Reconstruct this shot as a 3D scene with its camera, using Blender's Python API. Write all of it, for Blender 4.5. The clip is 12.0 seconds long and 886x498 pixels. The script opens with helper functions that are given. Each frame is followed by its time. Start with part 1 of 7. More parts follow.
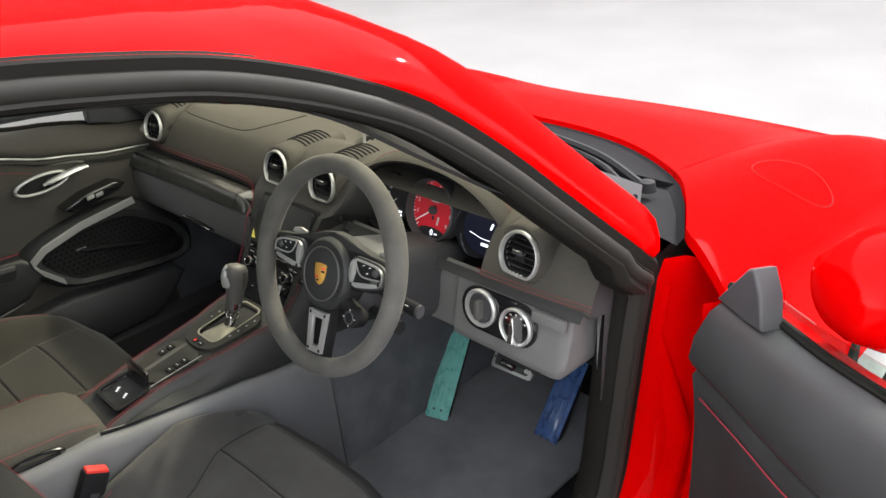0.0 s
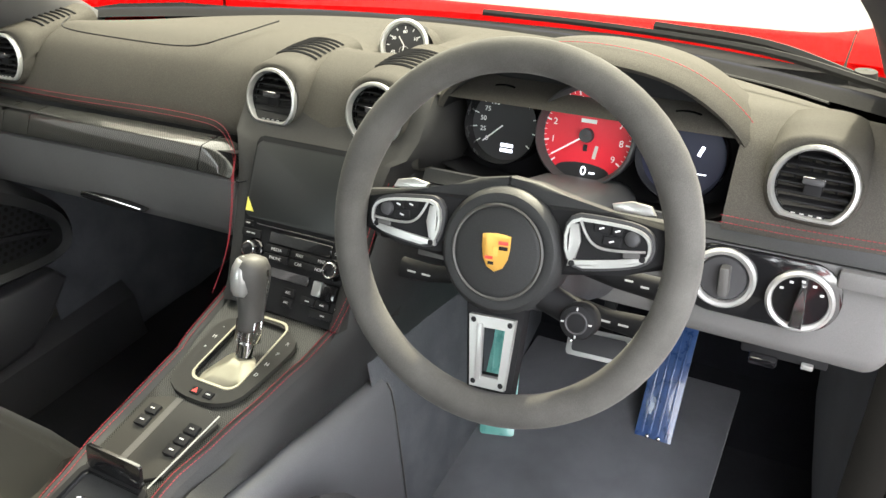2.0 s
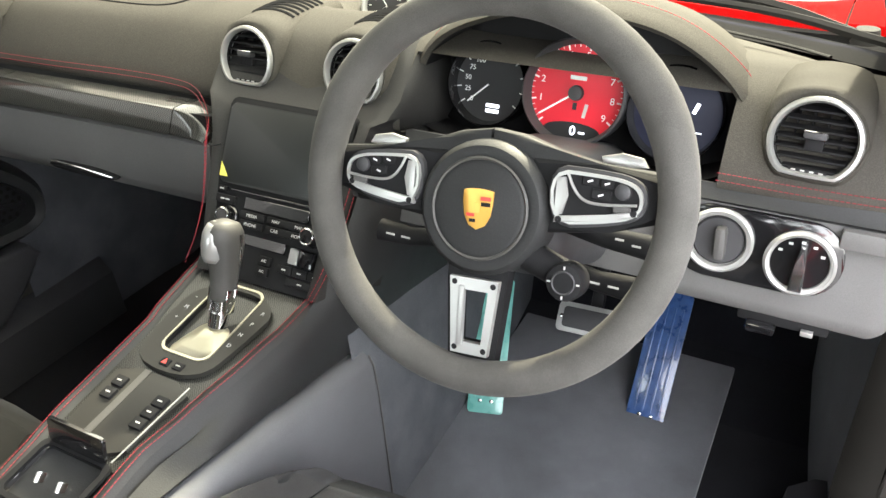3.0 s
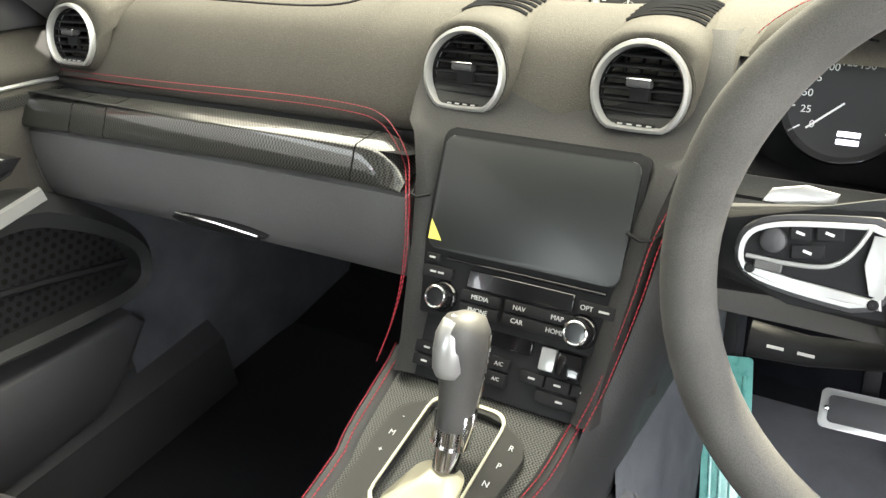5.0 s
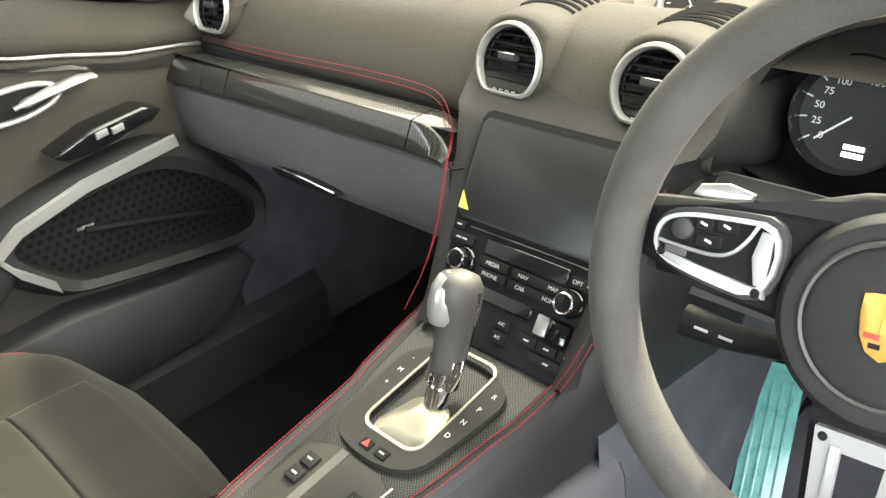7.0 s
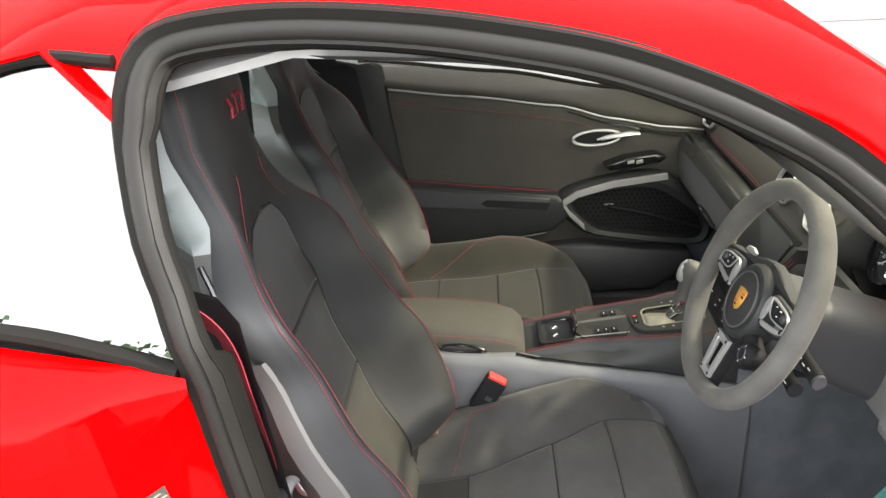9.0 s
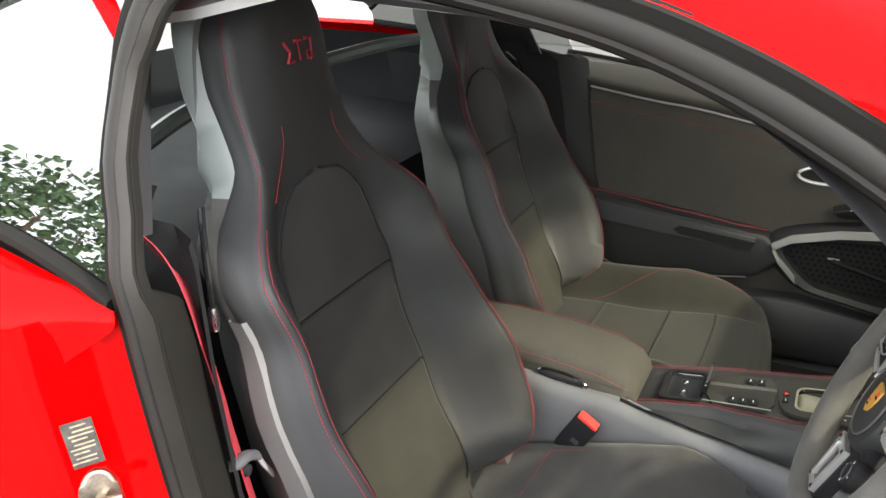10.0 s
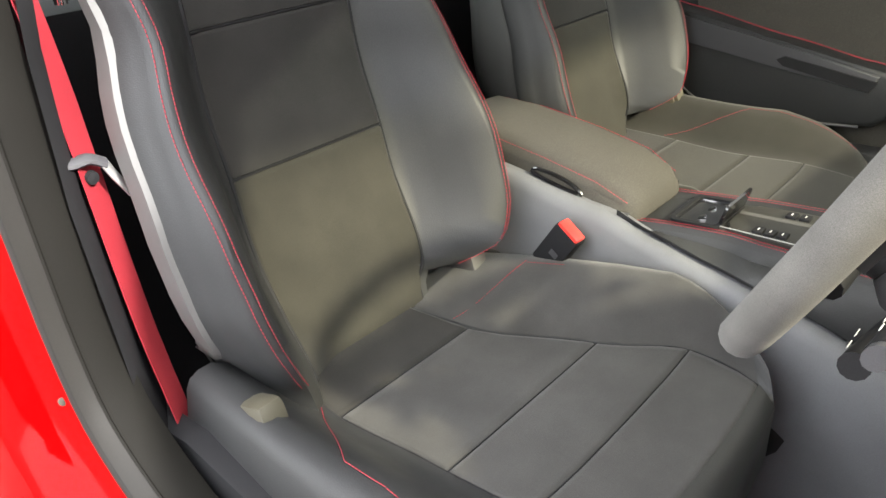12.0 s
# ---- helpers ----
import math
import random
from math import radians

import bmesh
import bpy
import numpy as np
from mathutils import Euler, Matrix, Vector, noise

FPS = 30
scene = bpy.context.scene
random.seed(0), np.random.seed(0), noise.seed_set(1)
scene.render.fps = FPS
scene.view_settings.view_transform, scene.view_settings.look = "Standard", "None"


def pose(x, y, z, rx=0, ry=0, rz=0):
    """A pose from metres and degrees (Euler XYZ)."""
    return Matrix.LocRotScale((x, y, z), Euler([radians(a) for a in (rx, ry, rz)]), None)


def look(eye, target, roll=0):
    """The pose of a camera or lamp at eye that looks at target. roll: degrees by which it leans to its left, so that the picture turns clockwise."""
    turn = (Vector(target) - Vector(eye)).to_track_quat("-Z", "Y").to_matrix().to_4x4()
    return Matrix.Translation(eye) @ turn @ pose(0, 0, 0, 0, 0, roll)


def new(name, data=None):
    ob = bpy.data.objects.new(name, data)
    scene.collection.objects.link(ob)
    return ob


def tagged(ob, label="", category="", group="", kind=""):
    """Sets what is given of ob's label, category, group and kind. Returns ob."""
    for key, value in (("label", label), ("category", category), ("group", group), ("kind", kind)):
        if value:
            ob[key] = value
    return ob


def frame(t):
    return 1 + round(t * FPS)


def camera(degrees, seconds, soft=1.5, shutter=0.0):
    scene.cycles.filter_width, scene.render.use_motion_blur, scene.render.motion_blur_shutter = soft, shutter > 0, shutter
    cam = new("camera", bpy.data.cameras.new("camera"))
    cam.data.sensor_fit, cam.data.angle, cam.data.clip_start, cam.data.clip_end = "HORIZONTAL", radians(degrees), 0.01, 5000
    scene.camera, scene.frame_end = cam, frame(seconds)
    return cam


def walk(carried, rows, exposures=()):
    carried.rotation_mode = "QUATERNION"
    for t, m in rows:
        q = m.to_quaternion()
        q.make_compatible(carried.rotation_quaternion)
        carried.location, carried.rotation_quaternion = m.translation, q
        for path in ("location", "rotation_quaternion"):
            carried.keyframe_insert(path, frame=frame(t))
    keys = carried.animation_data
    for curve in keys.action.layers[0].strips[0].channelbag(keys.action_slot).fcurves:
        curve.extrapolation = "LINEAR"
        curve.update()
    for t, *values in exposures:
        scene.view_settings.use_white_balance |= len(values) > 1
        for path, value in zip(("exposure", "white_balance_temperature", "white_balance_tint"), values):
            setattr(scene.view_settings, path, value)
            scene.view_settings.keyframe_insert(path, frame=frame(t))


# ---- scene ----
cam = camera(58.7, 12.0)
PATH = [
    (0, (1.34, -0.637, 1.439), (0.042, 0.582, 0.529), -4.8),
    (0.5, (1.028, -0.657, 1.33), (-0.19, 0.599, 0.362), -4.9),
    (1, (0.764, -0.569, 1.217), (-0.315, 0.776, 0.204), -4.4),
    (1.2, (0.695, -0.546, 1.205), (-0.335, 0.832, 0.185), -4.1),
    (1.5, (0.641, -0.563, 1.202), (-0.294, 0.884, 0.186), -3.4),
    (2, (0.623, -0.576, 1.206), (-0.216, 0.924, 0.184), -2.5),
    (2.5, (0.622, -0.563, 1.191), (-0.173, 0.958, 0.164), -1.9),
    (3, (0.622, -0.549, 1.157), (-0.198, 0.946, 0.111), -2.3),
    (3.5, (0.505, -0.552, 1.114), (-0.38, 0.882, 0.037), -3.8),
    (3.7, (0.449, -0.515, 1.108), (-0.526, 0.898, 0.081), -5.5),
    (5.3, (0.271, -0.384, 1.057), (-0.657, 1.086, 0.069), -4.5),
    (5.5, (0.273, -0.373, 1.065), (-0.66, 1.07, 0.043), -4.7),
    (6, (0.273, -0.375, 1.061), (-0.665, 1.07, 0.046), -3.9),
    (6.5, (0.287, -0.381, 1.069), (-0.736, 0.994, 0.038), -3.7),
    (6.7, (0.321, -0.383, 1.066), (-0.791, 0.931, 0.048), -4.2),
    (7.5, (0.71, -0.43, 1.175), (-0.70, 0.54, 0.25), -3.6),
    (8.3, (1.189, -0.507, 1.459), (-0.522, -0.025, 0.542), -2.7),
    (8.5, (1.312, -0.472, 1.494), (-0.443, -0.166, 0.585), -3.2),
    (9, (1.451, -0.378, 1.424), (-0.361, -0.502, 0.585), -2.9),
    (9.5, (1.374, -0.189, 1.362), (-0.387, -0.689, 0.557), -1.6),
    (10, (1.243, -0.09, 1.333), (-0.393, -0.923, 0.538), -0.4),
    (10.5, (1.102, 0.038, 1.243), (-0.343, -1.055, 0.395), 0.5),
    (11, (1.03, 0.088, 1.132), (-0.284, -1.066, 0.161), 1.9),
    (11.5, (0.999, 0.114, 1.081), (-0.263, -1.035, 0.038), 2.4),
    (12, (0.992, 0.11, 1.085), (-0.307, -1.0, 0.046), 1.2),
]
walk(cam, [(t, look(eye, target, roll)) for t, eye, target, roll in PATH], [(0, 0.85, 6500, 10), (0.8, 1.45, 6500, 10), (2.0, 1.9, 6500, 10), (3.0, 2.05, 6500, 10), (3.6, 2.35, 6500, 10), (6.5, 2.45, 6500, 10), (8.3, 1.85, 6500, 10), (9.0, 1.45, 6500, 10), (10.0, 1.25, 6500, 10), (11.0, 1.7, 6500, 10), (12.0, 1.85, 6500, 10)])

# ---- daylight, overcast ----
world = bpy.data.worlds.new("sky")
scene.world = world
world.use_nodes = True
wn = world.node_tree
sky = wn.nodes.new("ShaderNodeTexSky")
sky.sky_type = "NISHITA"
sky.sun_disc = False
sky.sun_elevation = radians(38.6)
sky.sun_rotation = radians(2.6)
sky.air_density, sky.dust_density, sky.ozone_density = 1.0, 0.7, 0.6
cloud = wn.nodes.new("ShaderNodeHueSaturation")
cloud.inputs["Saturation"].default_value = 0.18
wn.links.new(sky.outputs[0], cloud.inputs["Color"])
haze = wn.nodes.new("ShaderNodeMix")
haze.data_type = "RGBA"
haze.inputs[0].default_value = 0.5
haze.inputs[7].default_value = (3.0, 2.95, 2.95, 1)
wn.links.new(cloud.outputs[0], haze.inputs[6])
wn.links.new(haze.outputs[2], wn.nodes["Background"].inputs[0])
wn.nodes["Background"].inputs[1].default_value = 0.95
sun = new("sun", bpy.data.lights.new("sun", "SUN"))
sun.data.energy, sun.data.angle, sun.data.color = 3.9, radians(2.4), (1.0, 0.96, 0.9)
sun.matrix_world = look((0.18, 4.0, 3.2), (0, 0, 0))


# ---- materials ----
def node(tree, kind, **inputs):
    n = tree.nodes.new(kind)
    for key, value in inputs.items():
        n.inputs[key.replace("_", " ")].default_value = value
    return n


def surface(name, color, rough=0.5, metal=0.0, grain=0.0, scale=400.0, bump=0.0, blotch=0.12, blotch_scale=9.0,
            coat=0.0, coat_rough=0.03, coat_ior=1.5, sheen=0.0, spec=0.5, voronoi=False, rough_var=0.08):
    """A procedural material: fine grain, larger uneven patches, relief and gloss."""
    m = bpy.data.materials.new(name)
    m.use_nodes = True
    t = m.node_tree
    b = t.nodes["Principled BSDF"]
    co = t.nodes.new("ShaderNodeTexCoord")
    big = node(t, "ShaderNodeTexNoise", Scale=blotch_scale, Detail=3.0, Roughness=0.55)
    t.links.new(co.outputs["Object"], big.inputs["Vector"])
    if voronoi:
        fine = node(t, "ShaderNodeTexVoronoi", Scale=scale)
        fine_out = fine.outputs["Distance"]
    else:
        fine = node(t, "ShaderNodeTexNoise", Scale=scale, Detail=2.0, Roughness=0.6)
        fine_out = fine.outputs["Fac"]
    t.links.new(co.outputs["Object"], fine.inputs["Vector"])
    def ranged(src, lo, hi):
        r = t.nodes.new("ShaderNodeMapRange")
        r.inputs["From Min"].default_value, r.inputs["From Max"].default_value = 0.25, 0.75
        r.inputs["To Min"].default_value, r.inputs["To Max"].default_value = lo, hi
        t.links.new(src, r.inputs["Value"])
        return r.outputs["Result"]
    mul = t.nodes.new("ShaderNodeMath")
    mul.operation = "MULTIPLY"
    t.links.new(ranged(big.outputs["Fac"], 1 - blotch, 1 + blotch), mul.inputs[0])
    t.links.new(ranged(fine_out, 1 - grain, 1 + grain), mul.inputs[1])
    hsv = t.nodes.new("ShaderNodeHueSaturation")
    hsv.inputs["Color"].default_value = (*color, 1)
    t.links.new(mul.outputs[0], hsv.inputs["Value"])
    t.links.new(hsv.outputs["Color"], b.inputs["Base Color"])
    t.links.new(ranged(big.outputs["Fac"], max(0.02, rough - rough_var), min(1.0, rough + rough_var)), b.inputs["Roughness"])
    b.inputs["Metallic"].default_value = metal
    b.inputs["Coat Weight"].default_value = coat
    b.inputs["Coat Roughness"].default_value = coat_rough
    b.inputs["Coat IOR"].default_value = coat_ior
    b.inputs["Sheen Weight"].default_value = sheen
    b.inputs["Specular IOR Level"].default_value = spec
    if bump:
        bp = node(t, "ShaderNodeBump", Strength=bump, Distance=0.0006)
        t.links.new(fine_out, bp.inputs["Height"])
        t.links.new(bp.outputs["Normal"], b.inputs["Normal"])
    return m


def glass(name, tint, gloss=0.0):
    """Thin glazing: tinted see-through with a mirror-like front."""
    m = bpy.data.materials.new(name)
    m.use_nodes = True
    t = m.node_tree
    t.nodes.remove(t.nodes["Principled BSDF"])
    clear = node(t, "ShaderNodeBsdfTransparent", Color=(*tint, 1))
    shine = node(t, "ShaderNodeBsdfGlossy", Roughness=0.01)
    edge = node(t, "ShaderNodeLayerWeight", Blend=0.5)
    power = t.nodes.new("ShaderNodeMath")
    power.operation, power.inputs[1].default_value = "POWER", 5.0
    t.links.new(edge.outputs["Facing"], power.inputs[0])
    fres = t.nodes.new("ShaderNodeMapRange")
    fres.inputs["To Min"].default_value, fres.inputs["To Max"].default_value = 0.06 + gloss, 1.0
    t.links.new(power.outputs[0], fres.inputs["Value"])
    mix = t.nodes.new("ShaderNodeMixShader")
    t.links.new(fres.outputs[0], mix.inputs[0])
    t.links.new(clear.outputs[0], mix.inputs[1])
    t.links.new(shine.outputs[0], mix.inputs[2])
    t.links.new(mix.outputs[0], t.nodes["Material Output"].inputs["Surface"])
    return m


def carbon(name, bright=0.05, lacquer=1.0, weave=480.0):
    """Lacquered twill weave."""
    m = surface(name, (0.02, 0.02, 0.021), 0.35, coat=lacquer, coat_rough=0.04, coat_ior=1.2 + 0.35 * lacquer)
    t = m.node_tree
    b = t.nodes["Principled BSDF"]
    co = t.nodes.new("ShaderNodeTexCoord")
    chk = node(t, "ShaderNodeTexChecker", Scale=weave, Color1=(0.010, 0.010, 0.010, 1), Color2=(bright, bright, bright * 0.92, 1))
    t.links.new(co.outputs["Object"], chk.inputs["Vector"])
    t.links.new(chk.outputs["Color"], b.inputs["Base Color"])
    b.inputs["Metallic"].default_value = 0.1
    b.inputs["Specular IOR Level"].default_value = 0.08 + 0.06 * lacquer
    return m


def glow(name, color, strength):
    m = bpy.data.materials.new(name)
    m.use_nodes = True
    b = m.node_tree.nodes["Principled BSDF"]
    b.inputs["Base Color"].default_value = (*[c * 0.5 for c in color], 1)
    b.inputs["Emission Color"].default_value = (*color, 1)
    b.inputs["Emission Strength"].default_value = strength
    return m


def lacquer(name, color):
    """Solid colour car paint under a thin clear gloss."""
    m = surface(name, color, 0.55, blotch=0.02, rough_var=0.02, spec=0.0)
    t = m.node_tree
    b = t.nodes["Principled BSDF"]
    edge = node(t, "ShaderNodeLayerWeight", Blend=0.5)
    power = t.nodes.new("ShaderNodeMath")
    power.operation, power.inputs[1].default_value = "POWER", 6.0
    t.links.new(edge.outputs["Facing"], power.inputs[0])
    fres = t.nodes.new("ShaderNodeMapRange")
    fres.inputs["To Min"].default_value, fres.inputs["To Max"].default_value = 0.006, 0.16
    t.links.new(power.outputs[0], fres.inputs["Value"])
    shine = node(t, "ShaderNodeBsdfGlossy", Roughness=0.03)
    mix = t.nodes.new("ShaderNodeMixShader")
    t.links.new(fres.outputs[0], mix.inputs[0])
    t.links.new(b.outputs[0], mix.inputs[1])
    t.links.new(shine.outputs[0], mix.inputs[2])
    t.links.new(mix.outputs[0], t.nodes["Material Output"].inputs["Surface"])
    return m


M = {
    "paint": lacquer("red_car_paint", (0.42, 0.0004, 0.0006)),
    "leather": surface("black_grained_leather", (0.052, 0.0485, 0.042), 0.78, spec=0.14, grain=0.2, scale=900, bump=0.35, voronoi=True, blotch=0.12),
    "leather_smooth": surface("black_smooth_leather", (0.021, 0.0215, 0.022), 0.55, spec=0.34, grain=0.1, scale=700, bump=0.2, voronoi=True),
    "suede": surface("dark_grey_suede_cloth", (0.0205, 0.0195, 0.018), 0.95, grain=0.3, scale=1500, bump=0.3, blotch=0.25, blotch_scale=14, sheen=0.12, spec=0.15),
    # same suede, paler and more olive: tinted sunlight put into the colour
    "suede_worn": surface("olive_sunlit_suede", (0.025, 0.0237, 0.0185), 0.95, grain=0.3, scale=1500, bump=0.3, blotch=0.28, blotch_scale=11, sheen=0.12, spec=0.15),
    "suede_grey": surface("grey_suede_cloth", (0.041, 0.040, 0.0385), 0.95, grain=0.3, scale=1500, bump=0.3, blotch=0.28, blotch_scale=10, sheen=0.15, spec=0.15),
    # passenger copy of the grey suede: shade and olive sun are in the colour
    "suede_dark": surface("shaded_olive_lit_suede", (0.022, 0.0208, 0.0172), 0.95, grain=0.3, scale=1500, bump=0.3, blotch=0.3, blotch_scale=7, sheen=0.12, spec=0.15),
    "plastic": surface("dark_grey_soft_plastic", (0.036, 0.036, 0.039), 0.6, grain=0.15, scale=1200, bump=0.2),
    "plastic_black": surface("black_plastic", (0.013, 0.013, 0.014), 0.65, spec=0.14, grain=0.1, scale=900, bump=0.1),
    "gloss_black": surface("gloss_black_plastic", (0.008, 0.008, 0.009), 0.12, coat=0.6, rough_var=0.03),
    "seal": surface("grey_rubber_seal", (0.0105, 0.0096, 0.008), 0.62, spec=0.22, grain=0.1, scale=500, bump=0.1, blotch=0.15),
    "seal_dark": surface("black_rubber_seal", (0.008, 0.0075, 0.0064), 0.75, spec=0.08, grain=0.1, scale=500, bump=0.1),
    "carpet": surface("dark_grey_carpet", (0.010, 0.0105, 0.013), 1.0, grain=0.5, scale=1800, bump=0.8, blotch=0.2, blotch_scale=20, spec=0.05, sheen=0.08),
    "matt_black": surface("matt_black_plastic", (0.012, 0.012, 0.013), 0.9, spec=0.08, grain=0.2, scale=500, bump=0.2),
    "flank_grey": surface("grey_moulded_console_side", (0.105, 0.107, 0.114), 0.6, spec=0.3, grain=0.15, scale=1200, bump=0.2, blotch=0.15),
    "zinc": surface("worn_zinc_plate", (0.30, 0.25, 0.20), 0.38, metal=1.0, grain=0.2, scale=300, blotch=0.35, blotch_scale=60),
    "stack_black": surface("black_satin_leather", (0.027, 0.0265, 0.026), 0.62, spec=0.2, grain=0.15, scale=900, bump=0.25, voronoi=True),
    "chrome": surface("polished_chrome", (0.75, 0.75, 0.75), 0.12, metal=1.0, blotch=0.04, rough_var=0.04),
    "silver": surface("satin_silver_metal", (0.70, 0.69, 0.67), 0.3, metal=0.75, blotch=0.06),
    "silver_paint": surface("silver_painted_plastic", (0.42, 0.42, 0.41), 0.38, metal=0.6, blotch=0.06),
    "stitch": surface("red_stitching", (0.24, 0.010, 0.022), 0.75, grain=0.3, scale=2000),
    "belt": surface("red_belt_webbing", (0.24, 0.008, 0.016), 0.8, grain=0.3, scale=1600, bump=0.5),
    "headliner": surface("grey_headlining_cloth", (0.30, 0.30, 0.29), 0.95, grain=0.2, scale=1500, bump=0.4, spec=0.1),
    "beige": surface("beige_moulded_plastic", (0.055, 0.050, 0.034), 0.6, grain=0.1, scale=600),
    "white": surface("white_print", (0.8, 0.8, 0.8), 0.6, blotch=0.02),
    "carbon": carbon("carbon_weave"),
    "glass_front": glass("tinted_windscreen_glass", (0.80, 0.775, 0.61)),
    # two dark glasses for the added, unseen band that blocks high sun
    "glass_band": glass("windscreen_added_shade", (0.16, 0.17, 0.15)),
    "glass_fade": glass("windscreen_added_shade_edge", (0.45, 0.45, 0.34)),
    "glass_side": glass("side_window_glass", (0.82, 0.88, 0.84)),
    "glass_tint": glass("tinted_side_glass", (0.46, 0.48, 0.46)),
    "glass_dark": glass("dark_quarter_glass", (0.22, 0.24, 0.23), 0.13),
    "screen": surface("black_glass_display", (0.016, 0.018, 0.018), 0.45, coat=0.5, coat_rough=0.32, blotch=0.05, spec=0.3),
    "wall": surface("white_rendered_wall", (0.36, 0.337, 0.322), 0.9, grain=0.05, scale=60, blotch=0.04, blotch_scale=0.7),
    "ground": surface("pale_concrete_paving", (0.25, 0.243, 0.238), 0.8, grain=0.08, scale=90, blotch=0.08, blotch_scale=1.5),
    "leaf": surface("green_leaves", (0.07, 0.13, 0.045), 0.6, grain=0.3, scale=8, blotch=0.4, blotch_scale=1.2),
    "bark": surface("brown_bark", (0.12, 0.09, 0.06), 0.9, grain=0.4, scale=30),
    "yellow": surface("yellow_paper_sticker", (0.75, 0.68, 0.12), 0.6, blotch=0.03),
    "film_green": surface("green_protective_film", (0.16, 0.45, 0.40), 0.3, coat=0.6, blotch=0.2, blotch_scale=40),
    "film_blue": surface("blue_protective_film", (0.04, 0.09, 0.24), 0.3, coat=0.8, blotch=0.35, blotch_scale=40),
    "dial_black": surface("black_dial_face", (0.012, 0.012, 0.014), 0.5, blotch=0.05),
    "dial_red": surface("red_dial_face", (0.62, 0.012, 0.03), 0.5, blotch=0.05),
    "gold": surface("gold_enamel", (0.62, 0.34, 0.07), 0.35, metal=0.5, blotch=0.1),
    "red_plastic": surface("red_plastic_button", (0.75, 0.04, 0.03), 0.4, blotch=0.03),
    "label": surface("printed_metal_label", (0.035, 0.032, 0.028), 0.5, grain=0.3, scale=200, blotch=0.5, blotch_scale=60),
    "beige_print": surface("worn_bronze_print", (0.22, 0.18, 0.12), 0.5, blotch=0.5, blotch_scale=90),
    "lit_white": glow("lit_white_digits", (0.85, 0.9, 1.0), 1.2),
    "lit_blue": glow("lit_blue_display", (0.006, 0.009, 0.035), 0.08),
    "grey_print": surface("light_grey_print", (0.45, 0.45, 0.44), 0.6, blotch=0.02),
    "cream": surface("pale_gear_gate_plate", (0.36, 0.34, 0.26), 0.42, metal=0.6, blotch=0.1, blotch_scale=30),
    "engraved_grip": surface("grey_worn_grip_leather", (0.054, 0.052, 0.049), 0.6, grain=0.08, scale=900, bump=0.15, voronoi=True),
    "engraved": surface("pale_grey_shell_plastic", (0.072, 0.070, 0.068), 0.55, grain=0.05, scale=900, bump=0.05),
    "dash_grey": surface("grey_soft_touch_panel", (0.100, 0.098, 0.097), 0.7, grain=0.2, scale=1300, bump=0.3, blotch=0.18, blotch_scale=7),
    "rim_suede": surface("worn_grey_suede", (0.078, 0.0755, 0.070), 0.95, grain=0.3, scale=1500, bump=0.3, blotch=0.22, blotch_scale=18, sheen=0.08, spec=0.1),
    "shell": surface("pale_grey_hard_shell", (0.17, 0.19, 0.185), 0.4, grain=0.06, scale=900, bump=0.08, blotch=0.08),
    "carpet_grey": surface("blue_grey_carpet", (0.10, 0.105, 0.115), 1.0, grain=0.4, scale=1700, bump=0.8, blotch=0.2, blotch_scale=14, spec=0.05),
    "plate_black": surface("satin_black_plate", (0.028, 0.027, 0.024), 0.5, spec=0.2, grain=0.1, scale=900, bump=0.1),
    "carbon_bed": carbon("satin_carbon_weave", 0.06, 0.25, 620.0),
    "mat": surface("grey_carpet_pile", (0.125, 0.13, 0.142), 1.0, grain=0.35, scale=1600, bump=0.7, blotch=0.25, blotch_scale=9, spec=0.1, sheen=0.3),
}


# ---- mesh helpers ----
V = Vector


def finish(name, bm, mat, smooth=True, angle=38):
    bmesh.ops.recalc_face_normals(bm, faces=bm.faces)
    me = bpy.data.meshes.new(name)
    bm.to_mesh(me)
    bm.free()
    for m in (mat if isinstance(mat, (list, tuple)) else [mat]):
        me.materials.append(M[m] if isinstance(m, str) else m)
    if smooth:
        for p in me.polygons:
            p.use_smooth = True
        me.set_sharp_from_angle(angle=radians(angle))
    return me


def part(name, bm, mat, parent=None, label="", at=None, angle=38):
    """Links a bmesh as one mesh object under a thing or under a part."""
    ob = new(name, finish(name, bm, mat, angle=angle))
    if parent is not None:
        ob.parent = parent
    if at is not None:
        ob.matrix_basis = at
    if label:
        tagged(ob, label)
    return ob


def thing(name, label, category, at=None, group="", kind=""):
    ob = new(name)
    ob.empty_display_size = 0.05
    if at is not None:
        ob.matrix_basis = at
    return tagged(ob, label, category, group, kind)


def B():
    return bmesh.new()


def loft(bm, rows, ring=False, cap=False, close=False):
    """A skin over rows of points. ring: each row is closed. close: the last row joins the first."""
    vs = [[bm.verts.new(p) for p in r] for r in rows]
    n = len(vs[0])
    pairs = list(zip(vs, vs[1:])) + ([(vs[-1], vs[0])] if close else [])
    for a, b in pairs:
        for i in range(n if ring else n - 1):
            j = (i + 1) % n
            bm.faces.new((a[i], a[j], b[j], b[i]))
    if cap and ring:
        bm.faces.new(vs[0])
        bm.faces.new(vs[-1][::-1])
    return bm


def thick(bm, d):
    """Gives a sheet a thickness."""
    bmesh.ops.recalc_face_normals(bm, faces=bm.faces)
    bmesh.ops.solidify(bm, geom=bm.faces[:], thickness=d)
    return bm


